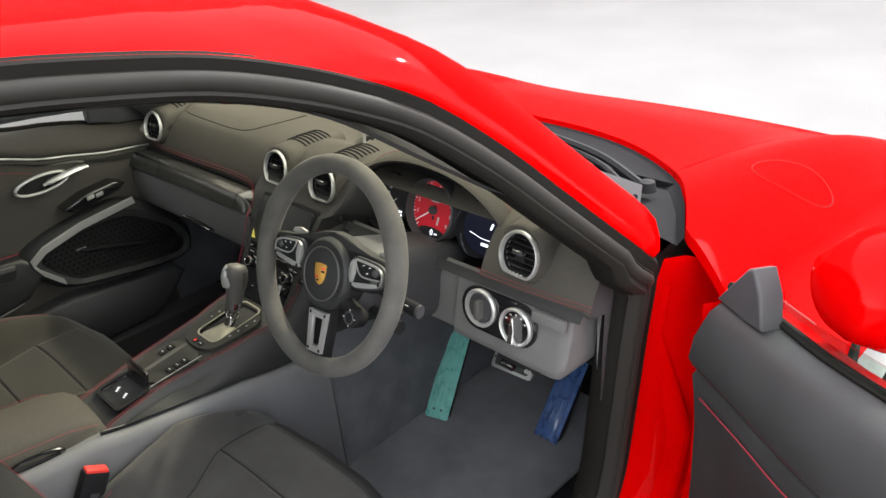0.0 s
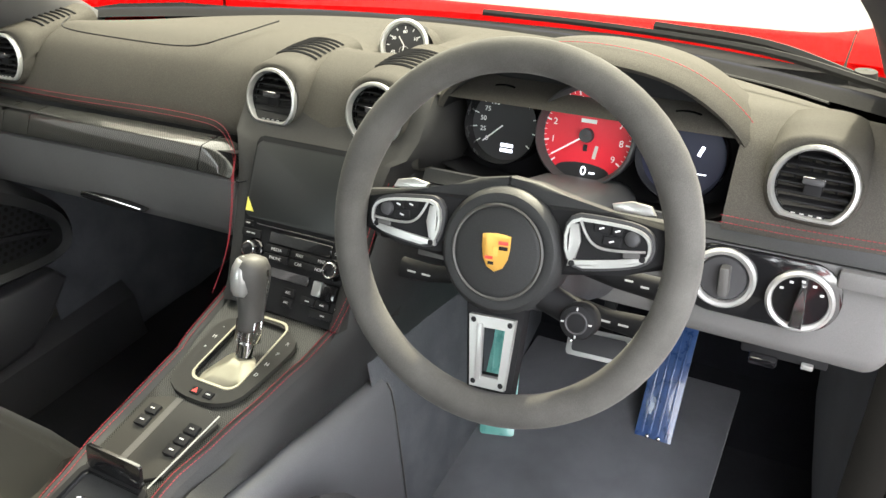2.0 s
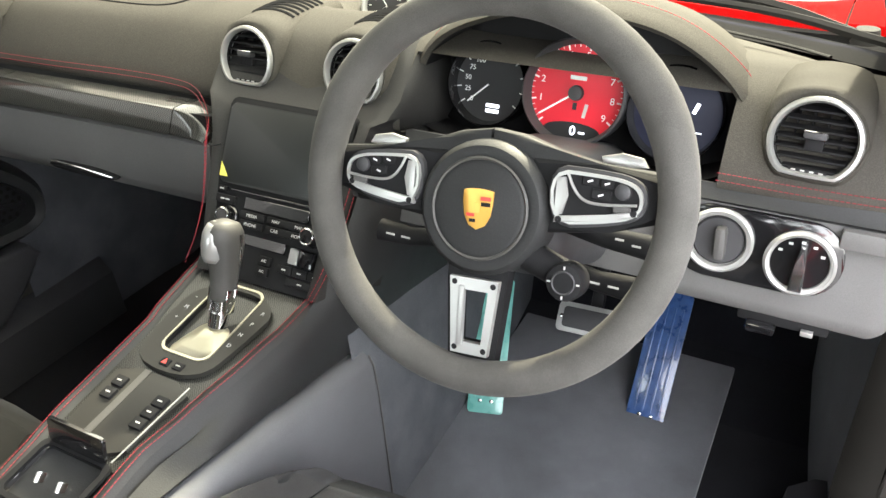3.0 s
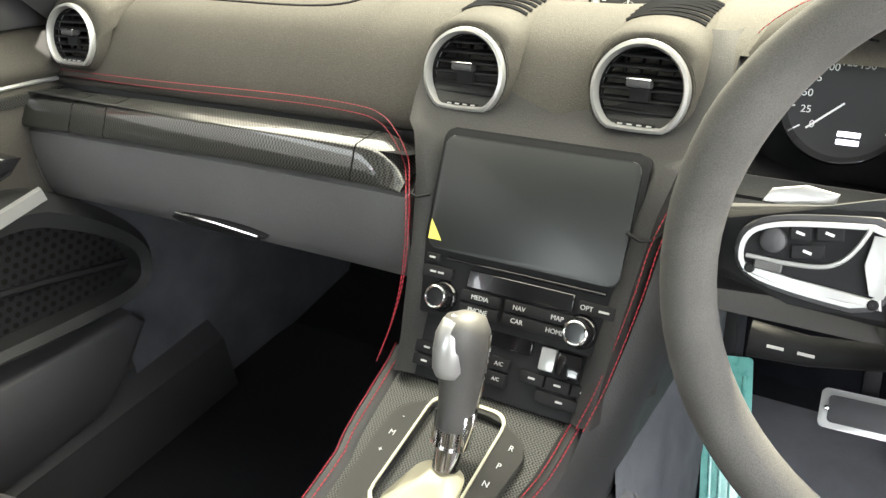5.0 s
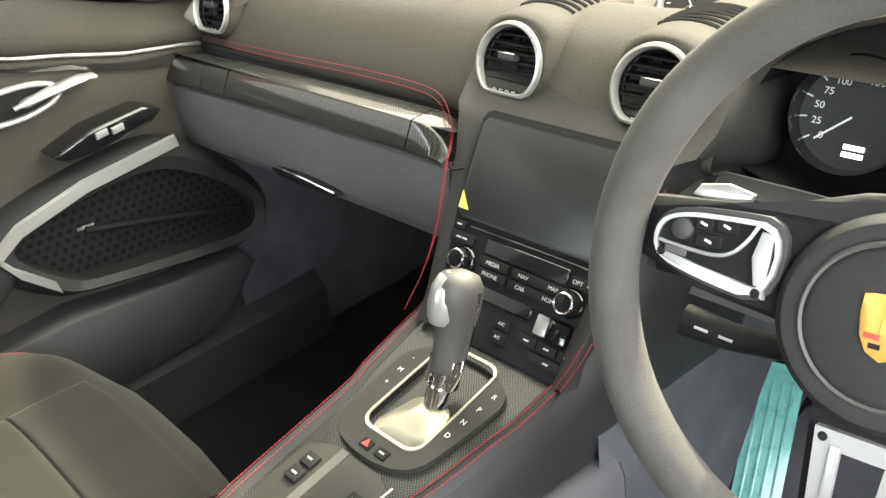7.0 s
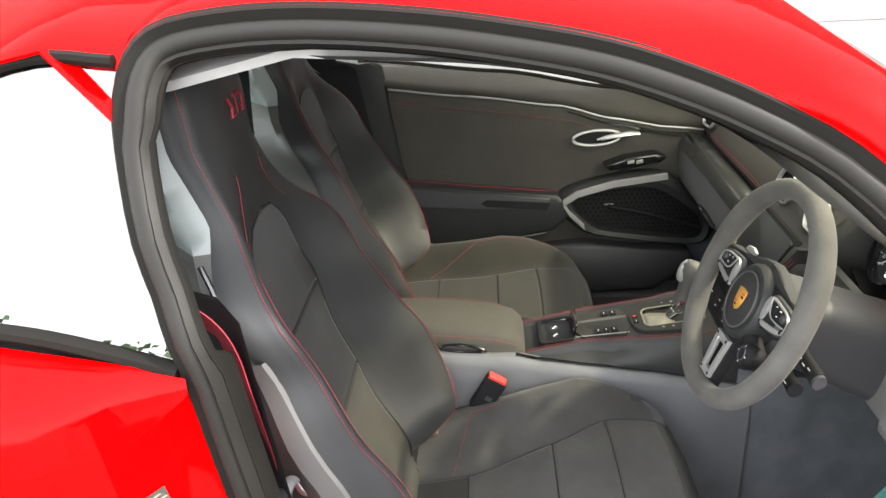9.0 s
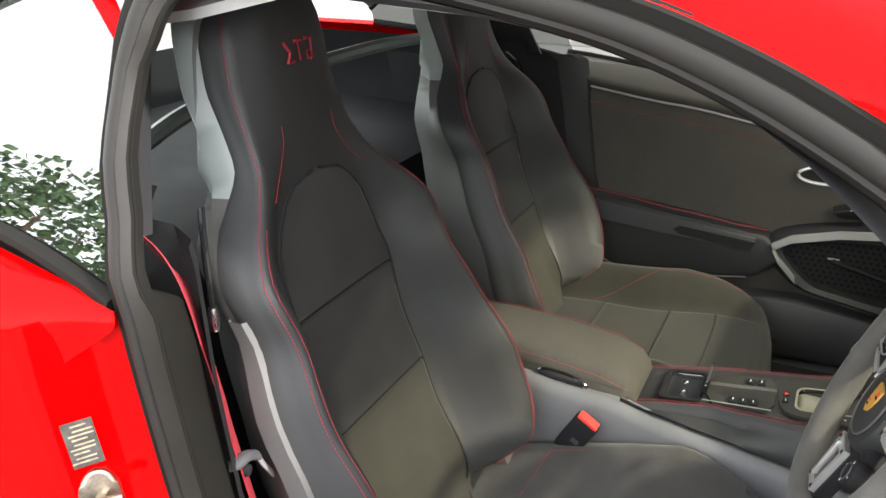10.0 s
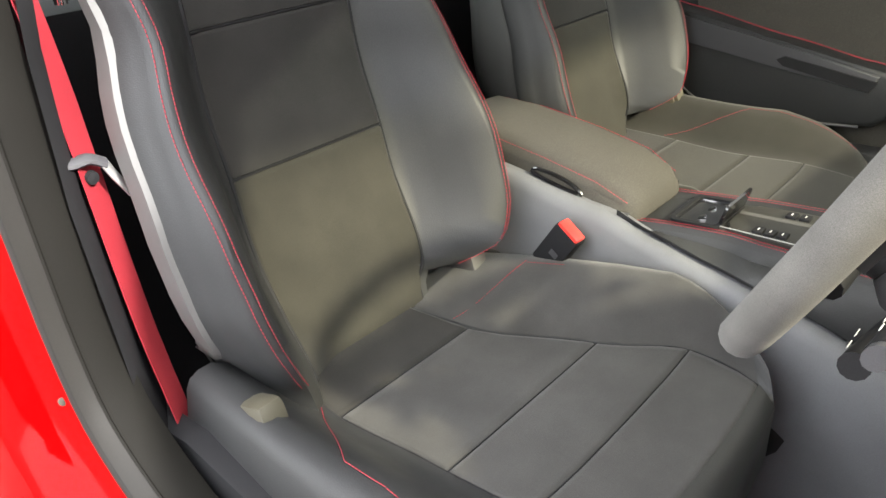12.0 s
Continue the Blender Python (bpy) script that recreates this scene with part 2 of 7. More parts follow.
def box(bm, size, m=None, bevel=0.0, seg=2):
    r = bmesh.ops.create_cube(bm, size=1.0, matrix=(m or Matrix()) @ Matrix.Diagonal((*size, 1)))
    if bevel:
        es = list({e for v in r["verts"] for e in v.link_edges})
        bmesh.ops.bevel(bm, geom=es, offset=bevel, segments=seg, profile=0.6, affect="EDGES")
    return bm


def prism(bm, outline, depth, m=None, bevel=0.0, seg=2):
    """A slab with the outline in its local xy, its top at z = 0, reaching down by depth."""
    m = m or Matrix()
    top = [bm.verts.new(m @ V((x, y, 0))) for x, y in outline]
    low = [bm.verts.new(m @ V((x, y, -depth))) for x, y in outline]
    n = len(top)
    f = bm.faces.new(top)
    bm.faces.new(low[::-1])
    for i in range(n):
        j = (i + 1) % n
        bm.faces.new((top[i], low[i], low[j], top[j]))
    if bevel:
        bmesh.ops.bevel(bm, geom=list(f.edges), offset=bevel, segments=seg, profile=0.6, affect="EDGES")
    return bm


def frame_slab(bm, outer, inner, depth, m=None):
    """A flat ring between two outlines of equal length."""
    m = m or Matrix()
    rows = []
    for o, z in ((outer, -depth), (outer, 0), (inner, 0), (inner, -depth)):
        rows.append([m @ V((x, y, z)) for x, y in o])
    return loft(bm, rows, ring=True, close=True)


def rounded(w, h, r, seg=5, cx=0.0, cy=0.0):
    """The outline of a rectangle with round corners."""
    out = []
    for sx, sy, a0 in ((1, 1, 0), (-1, 1, 90), (-1, -1, 180), (1, -1, 270)):
        for k in range(seg + 1):
            a = radians(a0 + 90 * k / seg)
            out.append((cx + sx * (w / 2 - r) + r * math.cos(a), cy + sy * (h / 2 - r) + r * math.sin(a)))
    return out


def softened(pts, turns=2):
    """An outline with its corners cut round."""
    for _ in range(turns):
        pts = [q for a, b in zip(pts, pts[1:] + pts[:1]) for q in ((a[0] * 0.75 + b[0] * 0.25, a[1] * 0.75 + b[1] * 0.25), (a[0] * 0.25 + b[0] * 0.75, a[1] * 0.25 + b[1] * 0.75))]
    return pts


def lathe(bm, profile, n=32, m=None):
    """Turns (radius, height) pairs about the local z axis."""
    m = m or Matrix()
    rows = []
    for r, z in profile:
        rows.append([m @ V((r * math.cos(2 * math.pi * k / n), r * math.sin(2 * math.pi * k / n), z)) for k in range(n)])
    loft(bm, rows, ring=True)
    return bm


def spline(pts, per=6, closed=False):
    """A smooth line through points."""
    pts = [V(p) for p in pts]
    n = len(pts)
    out = []
    for i in range(n if closed else n - 1):
        p0 = pts[(i - 1) % n] if closed or i > 0 else pts[0] * 2 - pts[1]
        p1, p2 = pts[i], pts[(i + 1) % n]
        p3 = pts[(i + 2) % n] if closed or i + 2 < n else p2 * 2 - p1
        for k in range(per):
            s = k / per
            out.append(0.5 * ((2 * p1) + (p2 - p0) * s + (2 * p0 - 5 * p1 + 4 * p2 - p3) * s * s + (3 * p1 - p0 - 3 * p2 + p3) * s ** 3))
    if not closed:
        out.append(pts[-1])
    return out


def tube(bm, pts, r, n=8, closed=False, flat=1.0, up=None):
    """A round (or flattened) rod along points."""
    pts = [V(p) for p in pts]
    rows = []
    m = len(pts)
    ref = V(up or (0.13, 0.2, 0.97)).normalized()
    for i, p in enumerate(pts):
        a = pts[(i - 1) % m] if closed or i else pts[0]
        b = pts[(i + 1) % m] if closed or i < m - 1 else pts[-1]
        d = (b - a).normalized()
        s = d.cross(ref)
        if s.length < 1e-3:
            s = d.cross(V((1, 0.1, 0)))
        s.normalize()
        u = s.cross(d).normalized()
        rr = r[i] if isinstance(r, (list, tuple)) else r
        rows.append([p + s * rr * math.cos(2 * math.pi * k / n) + u * rr * flat * math.sin(2 * math.pi * k / n) for k in range(n)])
    return loft(bm, rows, ring=True, cap=not closed, close=closed)


def strip(bm, pts, width, normal, depth=0.002):
    """A flat band along points, lying across the given normal."""
    pts = [V(p) for p in pts]
    rows = []
    for i, p in enumerate(pts):
        d = (pts[min(i + 1, len(pts) - 1)] - pts[max(i - 1, 0)]).normalized()
        nn = V(normal[i] if isinstance(normal, list) else normal).normalized()
        s = d.cross(nn).normalized() * width / 2
        rows.append([p - s, p + s, p + s - nn * depth, p - s - nn * depth])
    return loft(bm, rows, ring=True, cap=True)


def stitches(bm, pts, length=0.0038, gap=0.0012, r=0.00045, lift=(0, 0, 0)):
    """A row of short threads along a line."""
    pts = [V(p) + V(lift) for p in pts]
    run, want = 0.0, 0.0
    step = length + gap
    for a, b in zip(pts, pts[1:]):
        seg = (b - a).length
        if seg < 1e-9:
            continue
        d = (b - a) / seg
        s = d.cross(V((0.1, 0.3, 0.95))).normalized()
        u = s.cross(d)
        while want < run + seg:
            p = a + d * (want - run)
            q = p + d * length
            vs = []
            for c in (p, q):
                vs.append([bm.verts.new(c + s * r * 1.3 * x + u * r * y) for x, y in ((-1, 0), (0, 1), (1, 0), (0, -1))])
            for k in range(4):
                bm.faces.new((vs[0][k], vs[0][(k + 1) % 4], vs[1][(k + 1) % 4], vs[1][k]))
            want += step
        run += seg
    return bm


def curve_at(table, s):
    """Piecewise smooth value from a table of (s, value)."""
    if s <= table[0][0]:
        return table[0][1]
    for (a, va), (b, vb) in zip(table, table[1:]):
        if s <= b:
            k = (s - a) / (b - a)
            k = k * k * (3 - 2 * k) * 0.5 + k * 0.5
            return va + (vb - va) * k
    return table[-1][1]


def words(name, text, size, m, mat, parent=None, align="CENTER"):
    """Flat raised lettering as a mesh."""
    cu = bpy.data.curves.new(name, "FONT")
    cu.body, cu.size, cu.extrude = text, size, 0.0002
    cu.align_x, cu.align_y = align, "CENTER"
    tmp = bpy.data.objects.new(name, cu)
    scene.collection.objects.link(tmp)
    me = bpy.data.meshes.new_from_object(tmp.evaluated_get(bpy.context.evaluated_depsgraph_get()))
    bpy.data.objects.remove(tmp)
    bpy.data.curves.remove(cu)
    me.name = name
    me.materials.clear()
    me.materials.append(M[mat])
    ob = new(name, me)
    if parent is not None:
        ob.parent = parent
    ob.matrix_basis = m
    return ob


def facing(p, normal, up=(0, 0, 1)):
    """A pose at p whose local z is the normal and whose y goes up."""
    z = V(normal).normalized()
    x = V(up).cross(z).normalized()
    y = z.cross(x)
    return Matrix.Translation(p) @ Matrix((x, y, z)).transposed().to_4x4()


# ---- yard: paving, white walls, trees ----
def side_x(z, y=0.0):
    """How far out the door opening stands at a height, front and rear."""
    front = 1.245 - 0.5 * z if z > 0.87 else 0.81 - 0.03 * (0.87 - z)
    front -= 0.028 * min(1, max(0, (y - 0.15) / 0.12)) * min(1, max(0, (0.90 - z) / 0.08))
    rear = curve_at([(0.90, 0.76), (0.98, 0.755), (1.06, 0.718), (1.2, 0.645)], z) if z < 1.2 else 1.245 - 0.5 * z
    k = min(1, max(0, (0.15 - y) / 0.5))
    return front + (rear - front) * k


g = B()
bmesh.ops.create_grid(g, x_segments=2, y_segments=2, size=60)
tagged(part("ground", g, "ground"), "pale grey concrete paving under the car", "paving", kind="structure")
for nm, size, at in (("wall_north", (26, 0.3, 6.5), (0, 9.0, 3.25)), ("wall_west", (0.3, 22, 6.5), (-7.0, -1.9, 3.25))):
    tagged(part(nm, box(B(), size, None, 0.02), "wall", at=pose(*at)), "plain white rendered yard wall", "wall", kind="structure")


def tree(x, y, h, seed):
    rnd = random.Random(seed)
    top = thing("tree", "leafy green broadleaf tree at the edge of the yard", "tree", pose(x, y, 0), group="trees by the yard")
    t = B()
    tube(t, [(0, 0, 0), (0.05, 0, h * 0.25), (0, 0.06, h * 0.5), (0.05, 0, h * 0.8)], [0.2, 0.16, 0.12, 0.04], 8)
    for k in range(7):
        a, z = rnd.uniform(0, 6.28), h * rnd.uniform(0.3, 0.6)
        tube(t, [(0, 0, z), (0.7 * math.cos(a), 0.7 * math.sin(a), z + 0.5), (1.4 * math.cos(a), 1.4 * math.sin(a), z + 1.1)], [0.08, 0.05, 0.02], 6)
    part("trunk", t, "bark", top)
    vs, fs = [], []
    for k in range(1500):
        u, w = rnd.uniform(-1, 1), rnd.uniform(0, 6.28)
        r = rnd.uniform(0.45, 1.0) ** 0.6
        s = math.sqrt(1 - u * u)
        c = V((r * s * math.cos(w) * h * 0.38, r * s * math.sin(w) * h * 0.38, h * 0.62 + r * u * h * 0.4))
        c += V((noise.noise(c * 0.9), noise.noise(c * 0.9 + V((5, 0, 0))), noise.noise(c * 0.9 + V((0, 7, 0))))) * 0.8
        d = V((rnd.gauss(0, 1), rnd.gauss(0, 1), rnd.gauss(0, 1))).normalized()
        e = d.orthogonal().normalized()
        f = d.cross(e)
        q = rnd.uniform(0.12, 0.26)
        i = len(vs)
        vs += [c + e * q, c + f * q * 0.6 + d * 0.04, c - e * q, c - f * q * 0.6 + d * 0.04]
        fs.append((i, i + 1, i + 2, i + 3))
    me = bpy.data.meshes.new("crown")
    me.from_pydata([tuple(v) for v in vs], [], fs)
    me.materials.append(M["leaf"])
    ob = new("crown", me)
    ob.parent = top
    return top


for k, (x, y, h) in enumerate(((10, -8.5, 4.6), (12.5, -10.5, 5.4), (8.5, -11.5, 4.8), (14, -7, 5.0), (11, -13.5, 5.6), (6.0, -13.0, 5.0))):
    tree(x * 1.9, y * 1.9, h * 1.8, k)

# ---- the car's body ----
body = thing("sports_car", "glossy red coupe body with its driver's door open", "car")
# door opening of the driver's side, (y, z), from the pillar foot round by the sill, up behind the seat and along the roof
LOOP = [(0.345, 0.82), (0.332, 0.70), (0.314, 0.55), (0.288, 0.40), (0.22, 0.335), (0.0, 0.315), (-0.2, 0.322), (-0.38, 0.345), (-0.51, 0.395),
        (-0.595, 0.46), (-0.638, 0.55), (-0.662, 0.65), (-0.682, 0.75), (-0.696, 0.85), (-0.710, 0.945), (-0.731, 1.01), (-0.760, 1.09), (-0.782, 1.18),
        (-0.778, 1.255), (-0.745, 1.298), (-0.67, 1.313), (-0.57, 1.315), (-0.446, 1.305), (-0.34, 1.289), (-0.25, 1.271), (-0.17, 1.246), (-0.09, 1.213), (0.0, 1.164),
        (0.09, 1.085), (0.16, 1.010), (0.235, 0.929), (0.285, 0.878)]
loop = [V((0, y, z)) for y, z in LOOP]
loop = spline(loop, 3, closed=True)
N = len(loop)
CEN = V((0, -0.2, 0.8))


def loop_normal(i):
    d = loop[(i + 1) % N] - loop[(i - 1) % N]
    n = V((0, d.z, -d.y)).normalized()
    return n if n.dot(loop[i] - CEN) > 0 else -n


normals = [loop_normal(i) for i in range(N)]


def around(off, dx, idx=None, flip=1):
    """The opening's line moved outwards by off and outboard by dx."""
    out = []
    for i in (idx if idx is not None else range(N)):
        slim = 0.62 if loop[i].y < -0.45 and loop[i].z < 1.2 and off < 0 else 0.76 if loop[i].z > 0.9 and off < 0 else 1.0
        p = loop[i] + normals[i] * off * slim
        if loop[i].y < -0.6 and loop[i].z > 0.96 and dx < 0 and off < -0.05:
            dx_here = dx * 0.35
        else:
            dx_here = dx
        out.append(V((flip * (side_x(loop[i].z, loop[i].y) + dx_here), p.y, p.z)))
    return out


# rubber: flange strip, round bulb and inner lip, all the way round
part("door_seal_flange", loft(B(), [around(0.003, -0.004), around(-0.004, 0.004), around(-0.020, 0.002), around(-0.024, -0.012)], ring=True), "seal_dark", body, "olive black seal flange round the door opening")
part("door_seal_bulb", tube(B(), around(-0.034, -0.002), 0.0125, 10, closed=True, up=(1, 0, 0)), "seal", body, "grey hollow rubber door seal")
part("door_seal_lip", loft(B(), [around(-0.044, 0.004), around(-0.052, 0.008), around(-0.060, 0.0), around(-0.064, -0.02)], ring=True), "seal", body, "grey seal lip")
low = [i for i in range(N) if loop[i].z < (0.97 if loop[i].y < 0 else 0.80)]
k0 = next(i for i in range(N) if (i in low) and ((i - 1) % N not in low))
low = [(k0 + j) % N for j in range(len(low))]
# red jamb and outer skin of the lower opening
def jamb_row(off, dx):
    out = []
    for i, p in zip(low, around(off, dx, low)):
        base = V((side_x(loop[i].z, loop[i].y), loop[i].y, loop[i].z))
        k = min(1, max(0, (loop[i].z - 0.5) / 0.2)) if loop[i].y > 0.15 else 0
        out.append(base + (p - base) * (1 - 0.75 * k))
    return out
part("door_jamb", loft(B(), [jamb_row(0.0, -0.006), jamb_row(0.006, 0.0), jamb_row(0.03, 0.004), jamb_row(0.05, 0.022), jamb_row(0.075, 0.055), jamb_row(0.088, 0.064), jamb_row(0.096, 0.064)]), "paint", body, "red painted door jamb")
# inner trim: from the seal inwards
for off, dx in ((-0.0625, -0.012), (-0.022, 0.0035)):
    part("seal_groove", tube(B(), around(off, dx), 0.0022, 5, closed=True), "seal_dark", body)
part("inner_jamb_trim", loft(B(), [around(-0.060, -0.006), around(-0.066, -0.02), around(-0.066, -0.045), around(-0.055, -0.06)], ring=True), "seal_dark", body, "grey plastic inner trim of the door opening")

# pillar and roof skin
arch = [i for i in range(N) if loop[i].z >= 0.84 and loop[i].y > -0.80]
top = sorted([i for i in range(N) if (loop[i].z > 1.18 and loop[i].y < 0) or (loop[i].y > -0.1 and loop[i].z > 0.845)], key=lambda i: -loop[i].y)


def roof_rib(i, flip=1):
    p, n = loop[i], normals[i]
    x0 = side_x(p.z, p.y)
    k = min(1, max(0, (p.y + 0.22) / 0.2))
    k = k * k * (3 - 2 * k)
    # pillar: narrow strip; roof: across to the middle
    pil = [V((x0, p.y, p.z)), V((x0 + 0.006, p.y, p.z)) + n * 0.012, V((x0 - 0.006, p.y, p.z)) + n * 0.03 + V((0, 0.008, 0)),
           V((x0 - 0.03, p.y + 0.025, p.z)) + n * 0.045, V((x0 - 0.062, p.y + 0.045, p.z)) + n * 0.05]
    zc = 1.372 - 0.12 * (p.y + 0.42) ** 2
    rf = []
    for s in (0, 0.05, 0.2, 0.5, 1.0):
        x = x0 * (1 - s)
        b = p.z + (zc - p.z) * (1 - (1 - s) ** 2.4)
        rf.append(V((x + (0.006 if s == 0.05 else 0), p.y + (0.05 * s if p.y > -0.3 else 0), b + (0.006 if s == 0.05 else 0))))
    return [V((flip * q.x, q.y, q.z)) for q in (a.lerp(b, k) for a, b in zip(rf, pil))]


def roof_rear(y, flip=1):
    ze, zc, x0 = curve_at([(-1.35, 1.09), (-1.2, 1.17), (-1.05, 1.23), (-0.9, 1.278), (-0.79, 1.290)], y), 1.372 - 0.12 * (y + 0.42) ** 2, 0.615
    pts = []
    for s in (0, 0.05, 0.2, 0.5, 1.0):
        pts.append(V((flip * (x0 * (1 - s) + (0.006 if s == 0.05 else 0)), y, ze + (zc - ze) * (1 - (1 - s) ** 2.4))))
    return pts


for flip in (1, -1):
    ribs = [roof_rib(i, flip) for i in top] + [roof_rear(y, flip) for y in (-0.86, -0.95, -1.05, -1.2)]
    part("roof_panel", thick(loft(B(), ribs), 0.004), "paint", body, "red roof panel and windscreen pillar", angle=60)
    # body side above the rear wheel, below the quarter window
    rows = []
    outer = [q for q in around(0.096, 0.064, low) if q.y < -0.4]
    outer.sort(key=lambda q: q.z)
    zs = [q.z for q in outer]
    for k, q in enumerate(outer):
        zq = min(q.z, 0.985)
        run = []
        for y, grow in ((0, 0), (-0.08, 0.012), (-0.25, 0.035), (-0.6, 0.05), (-1.2, 0.0)):
            run.append(V((flip * (q.x - (0.09 if zq > 0.93 else 0) * 0 + grow * (1 - ((zq - 0.6) / 0.42) ** 2)), q.y + y, q.z + 0.04 * min(1, -y / 0.3) * (zq > 0.9))))
        rows.append(run)
    part("rear_fender", loft(B(), rows), "paint", body, "red rear fender", angle=60)
    # shoulder between quarter window and fender
    sh = []
    for y, z, xo, zo in ((-0.705, 0.958, 0.768, 0.955), (-0.765, 0.974, 0.790, 0.968), (-0.85, 0.985, 0.84, 0.965), (-1.0, 1.005, 0.86, 0.975), (-1.3, 1.03, 0.87, 0.97), (-1.6, 1.03, 0.84, 0.93)):
        xi = 1.245 - 0.5 * z
        sh.append([V((flip * xi, y, z)), V((flip * (xi + 0.35 * (xo - xi)), y, z + 0.004)), V((flip * (xi + 0.75 * (xo - xi)), y, z * 0.4 + zo * 0.6)), V((flip * xo, y, zo - (0.006 if y > -0.75 else 0.02))), V((flip * (xo + 0.004), y, zo - (0.012 if y > -0.75 else 0.07)))])
    part("fender_shoulder", loft(B(), sh), "paint", body, "red rear shoulder under the quarter window", angle=60)
    # quarter window
    qb = [(-0.715, 0.970), (-0.80, 0.990), (-0.89, 1.007), (-1.05, 1.025), (-1.3, 1.045)]
    qt = [(-0.785, 1.262), (-0.88, 1.268), (-1.0, 1.235), (-1.15, 1.17), (-1.3, 1.075)]
    def wx(z, d=0.0):
        return flip * (1.245 - 0.5 * z - 0.012 + d)
    w = loft(B(), [[V((wx(z), y, z)) for y, z in qb], [V((wx((za + zb) / 2, 0.006), (ya + yb) / 2, (za + zb) / 2)) for (ya, za), (yb, zb) in zip(qb, qt)], [V((wx(z), y, z)) for y, z in qt]])
    qw = part("quarter_window", w, "glass_dark", body, "dark tinted rear quarter window reflecting trees and sky")
    part("window_seal", tube(B(), spline([(wx(z, 0.008), y, z - 0.006) for y, z in qb], 4), 0.011, 8, flat=0.8), "seal_dark", qw, "black rubber strip under the quarter window")
    part("window_seal", tube(B(), spline([(wx(z, 0.004), y, z + 0.004) for y, z in qt], 4), 0.008, 8), "seal_dark", qw)

# windscreen, cowl, wiper, bonnet and front fenders
def screen_pt(u, v):
    """u across from -1 to 1, v up from 0 to 1."""
    b = V((0.705 * u, 0.635 - 0.21 * abs(u) ** 2.2, 0.850 + 0.012 * abs(u) ** 2))
    t = V((0.545 * u, -0.135 - 0.05 * u * u, 1.336 - 0.062 * u * u))
    p = b.lerp(t, v)
    return p + V((0, 0.03, 0.03)) * math.sin(math.pi * v) * (1 - 0.3 * u * u)
# upper quarter is an assumed band, added to end the sunlight at the backrest seam
for v0, v1, film, note in ((0.0, 0.70, "glass_front", "tinted windscreen glass"), (0.70, 0.74, "glass_fade", "fading edge of the added dark band"), (0.74, 1.0, "glass_band", "unseen dark band added along the windscreen top to shade the backrests")):
    part("windscreen", loft(B(), [[screen_pt(-1 + 2 * a / 16, v0 + (v1 - v0) * v / 6) for a in range(17)] for v in range(7)]), film, body, note)
part("windscreen_frame", tube(B(), [screen_pt(-1 + 2 * a / 24, 1) + V((0, 0.0, -0.004)) for a in range(25)], 0.012, 6), "seal_dark", body, "black band along the top of the windscreen")
def hood_z(x, y):
    a = abs(x)
    s = max(0.0, y - 0.45)
    z = 0.848 - 0.135 * s - 0.03 * s * s
    z += 0.048 * math.exp(-((a - 0.735) / 0.13) ** 2) * (1 - math.exp(-((y - 0.15) / 0.55) ** 2)) * (1.15 - 0.1 * s) * (1 - min(1, max(0, (y - 0.95) / 0.9)) ** 2 * 0.95)
    z -= 0.10 * max(0.0, y - 1.1) ** 1.6
    if a > 0.80:
        z -= 1.6 * (a - 0.80) ** 1.6
    return z


cow = []
for a in range(25):
    u = -1 + 2 * a / 24
    e = V((0.785 * u, 0.96 - 0.55 * abs(u) ** 2.77, hood_z(0.785 * u, 0.97 - 0.55 * abs(u) ** 2.77) - 0.006))
    p = screen_pt(u, 0)
    cow.append([p + V((0, -0.03, -0.01)), p + V((0, 0.005, 0.0)), p.lerp(e, 0.4) + V((0, 0, -0.022)), p.lerp(e, 0.9) + V((0, 0, -0.02)), e + V((0, 0.01, -0.006))])
part("cowl", loft(B(), cow), "matt_black", body, "black plastic cowl at the foot of the windscreen")
wip = B()
tube(wip, spline([(0.66, 0.47, 0.868), (0.50, 0.58, 0.866), (0.25, 0.66, 0.858), (0.02, 0.685, 0.855)], 5), 0.006, 6)
tube(wip, spline([(0.62, 0.56, 0.85), (0.5, 0.60, 0.87), (0.33, 0.65, 0.868)], 5), 0.008, 6)
lathe(wip, [(0.001, 0.02), (0.014, 0.018), (0.018, 0.0)], 16, pose(0.63, 0.56, 0.842))
part("wiper", wip, "plastic_black", body, "black windscreen wiper")


def hood_edge(u):
    return 0.97 - 0.55 * abs(u) ** 2.77
rows = []
for a in range(33):
    u = -1 + 2 * a / 32
    x = 0.60 * u
    y0 = hood_edge(x / 0.785)
    rows.append([V((x, y0, hood_z(x, y0) - 0.02)), V((x, y0 + 0.004, hood_z(x, y0)))] + [V((x, y0 + (2.0 - y0) * k / 14, hood_z(x, y0 + (2.0 - y0) * k / 14))) for k in range(1, 15)])
part("bonnet", loft(B(), rows), "paint", body, "glossy red bonnet", angle=50)
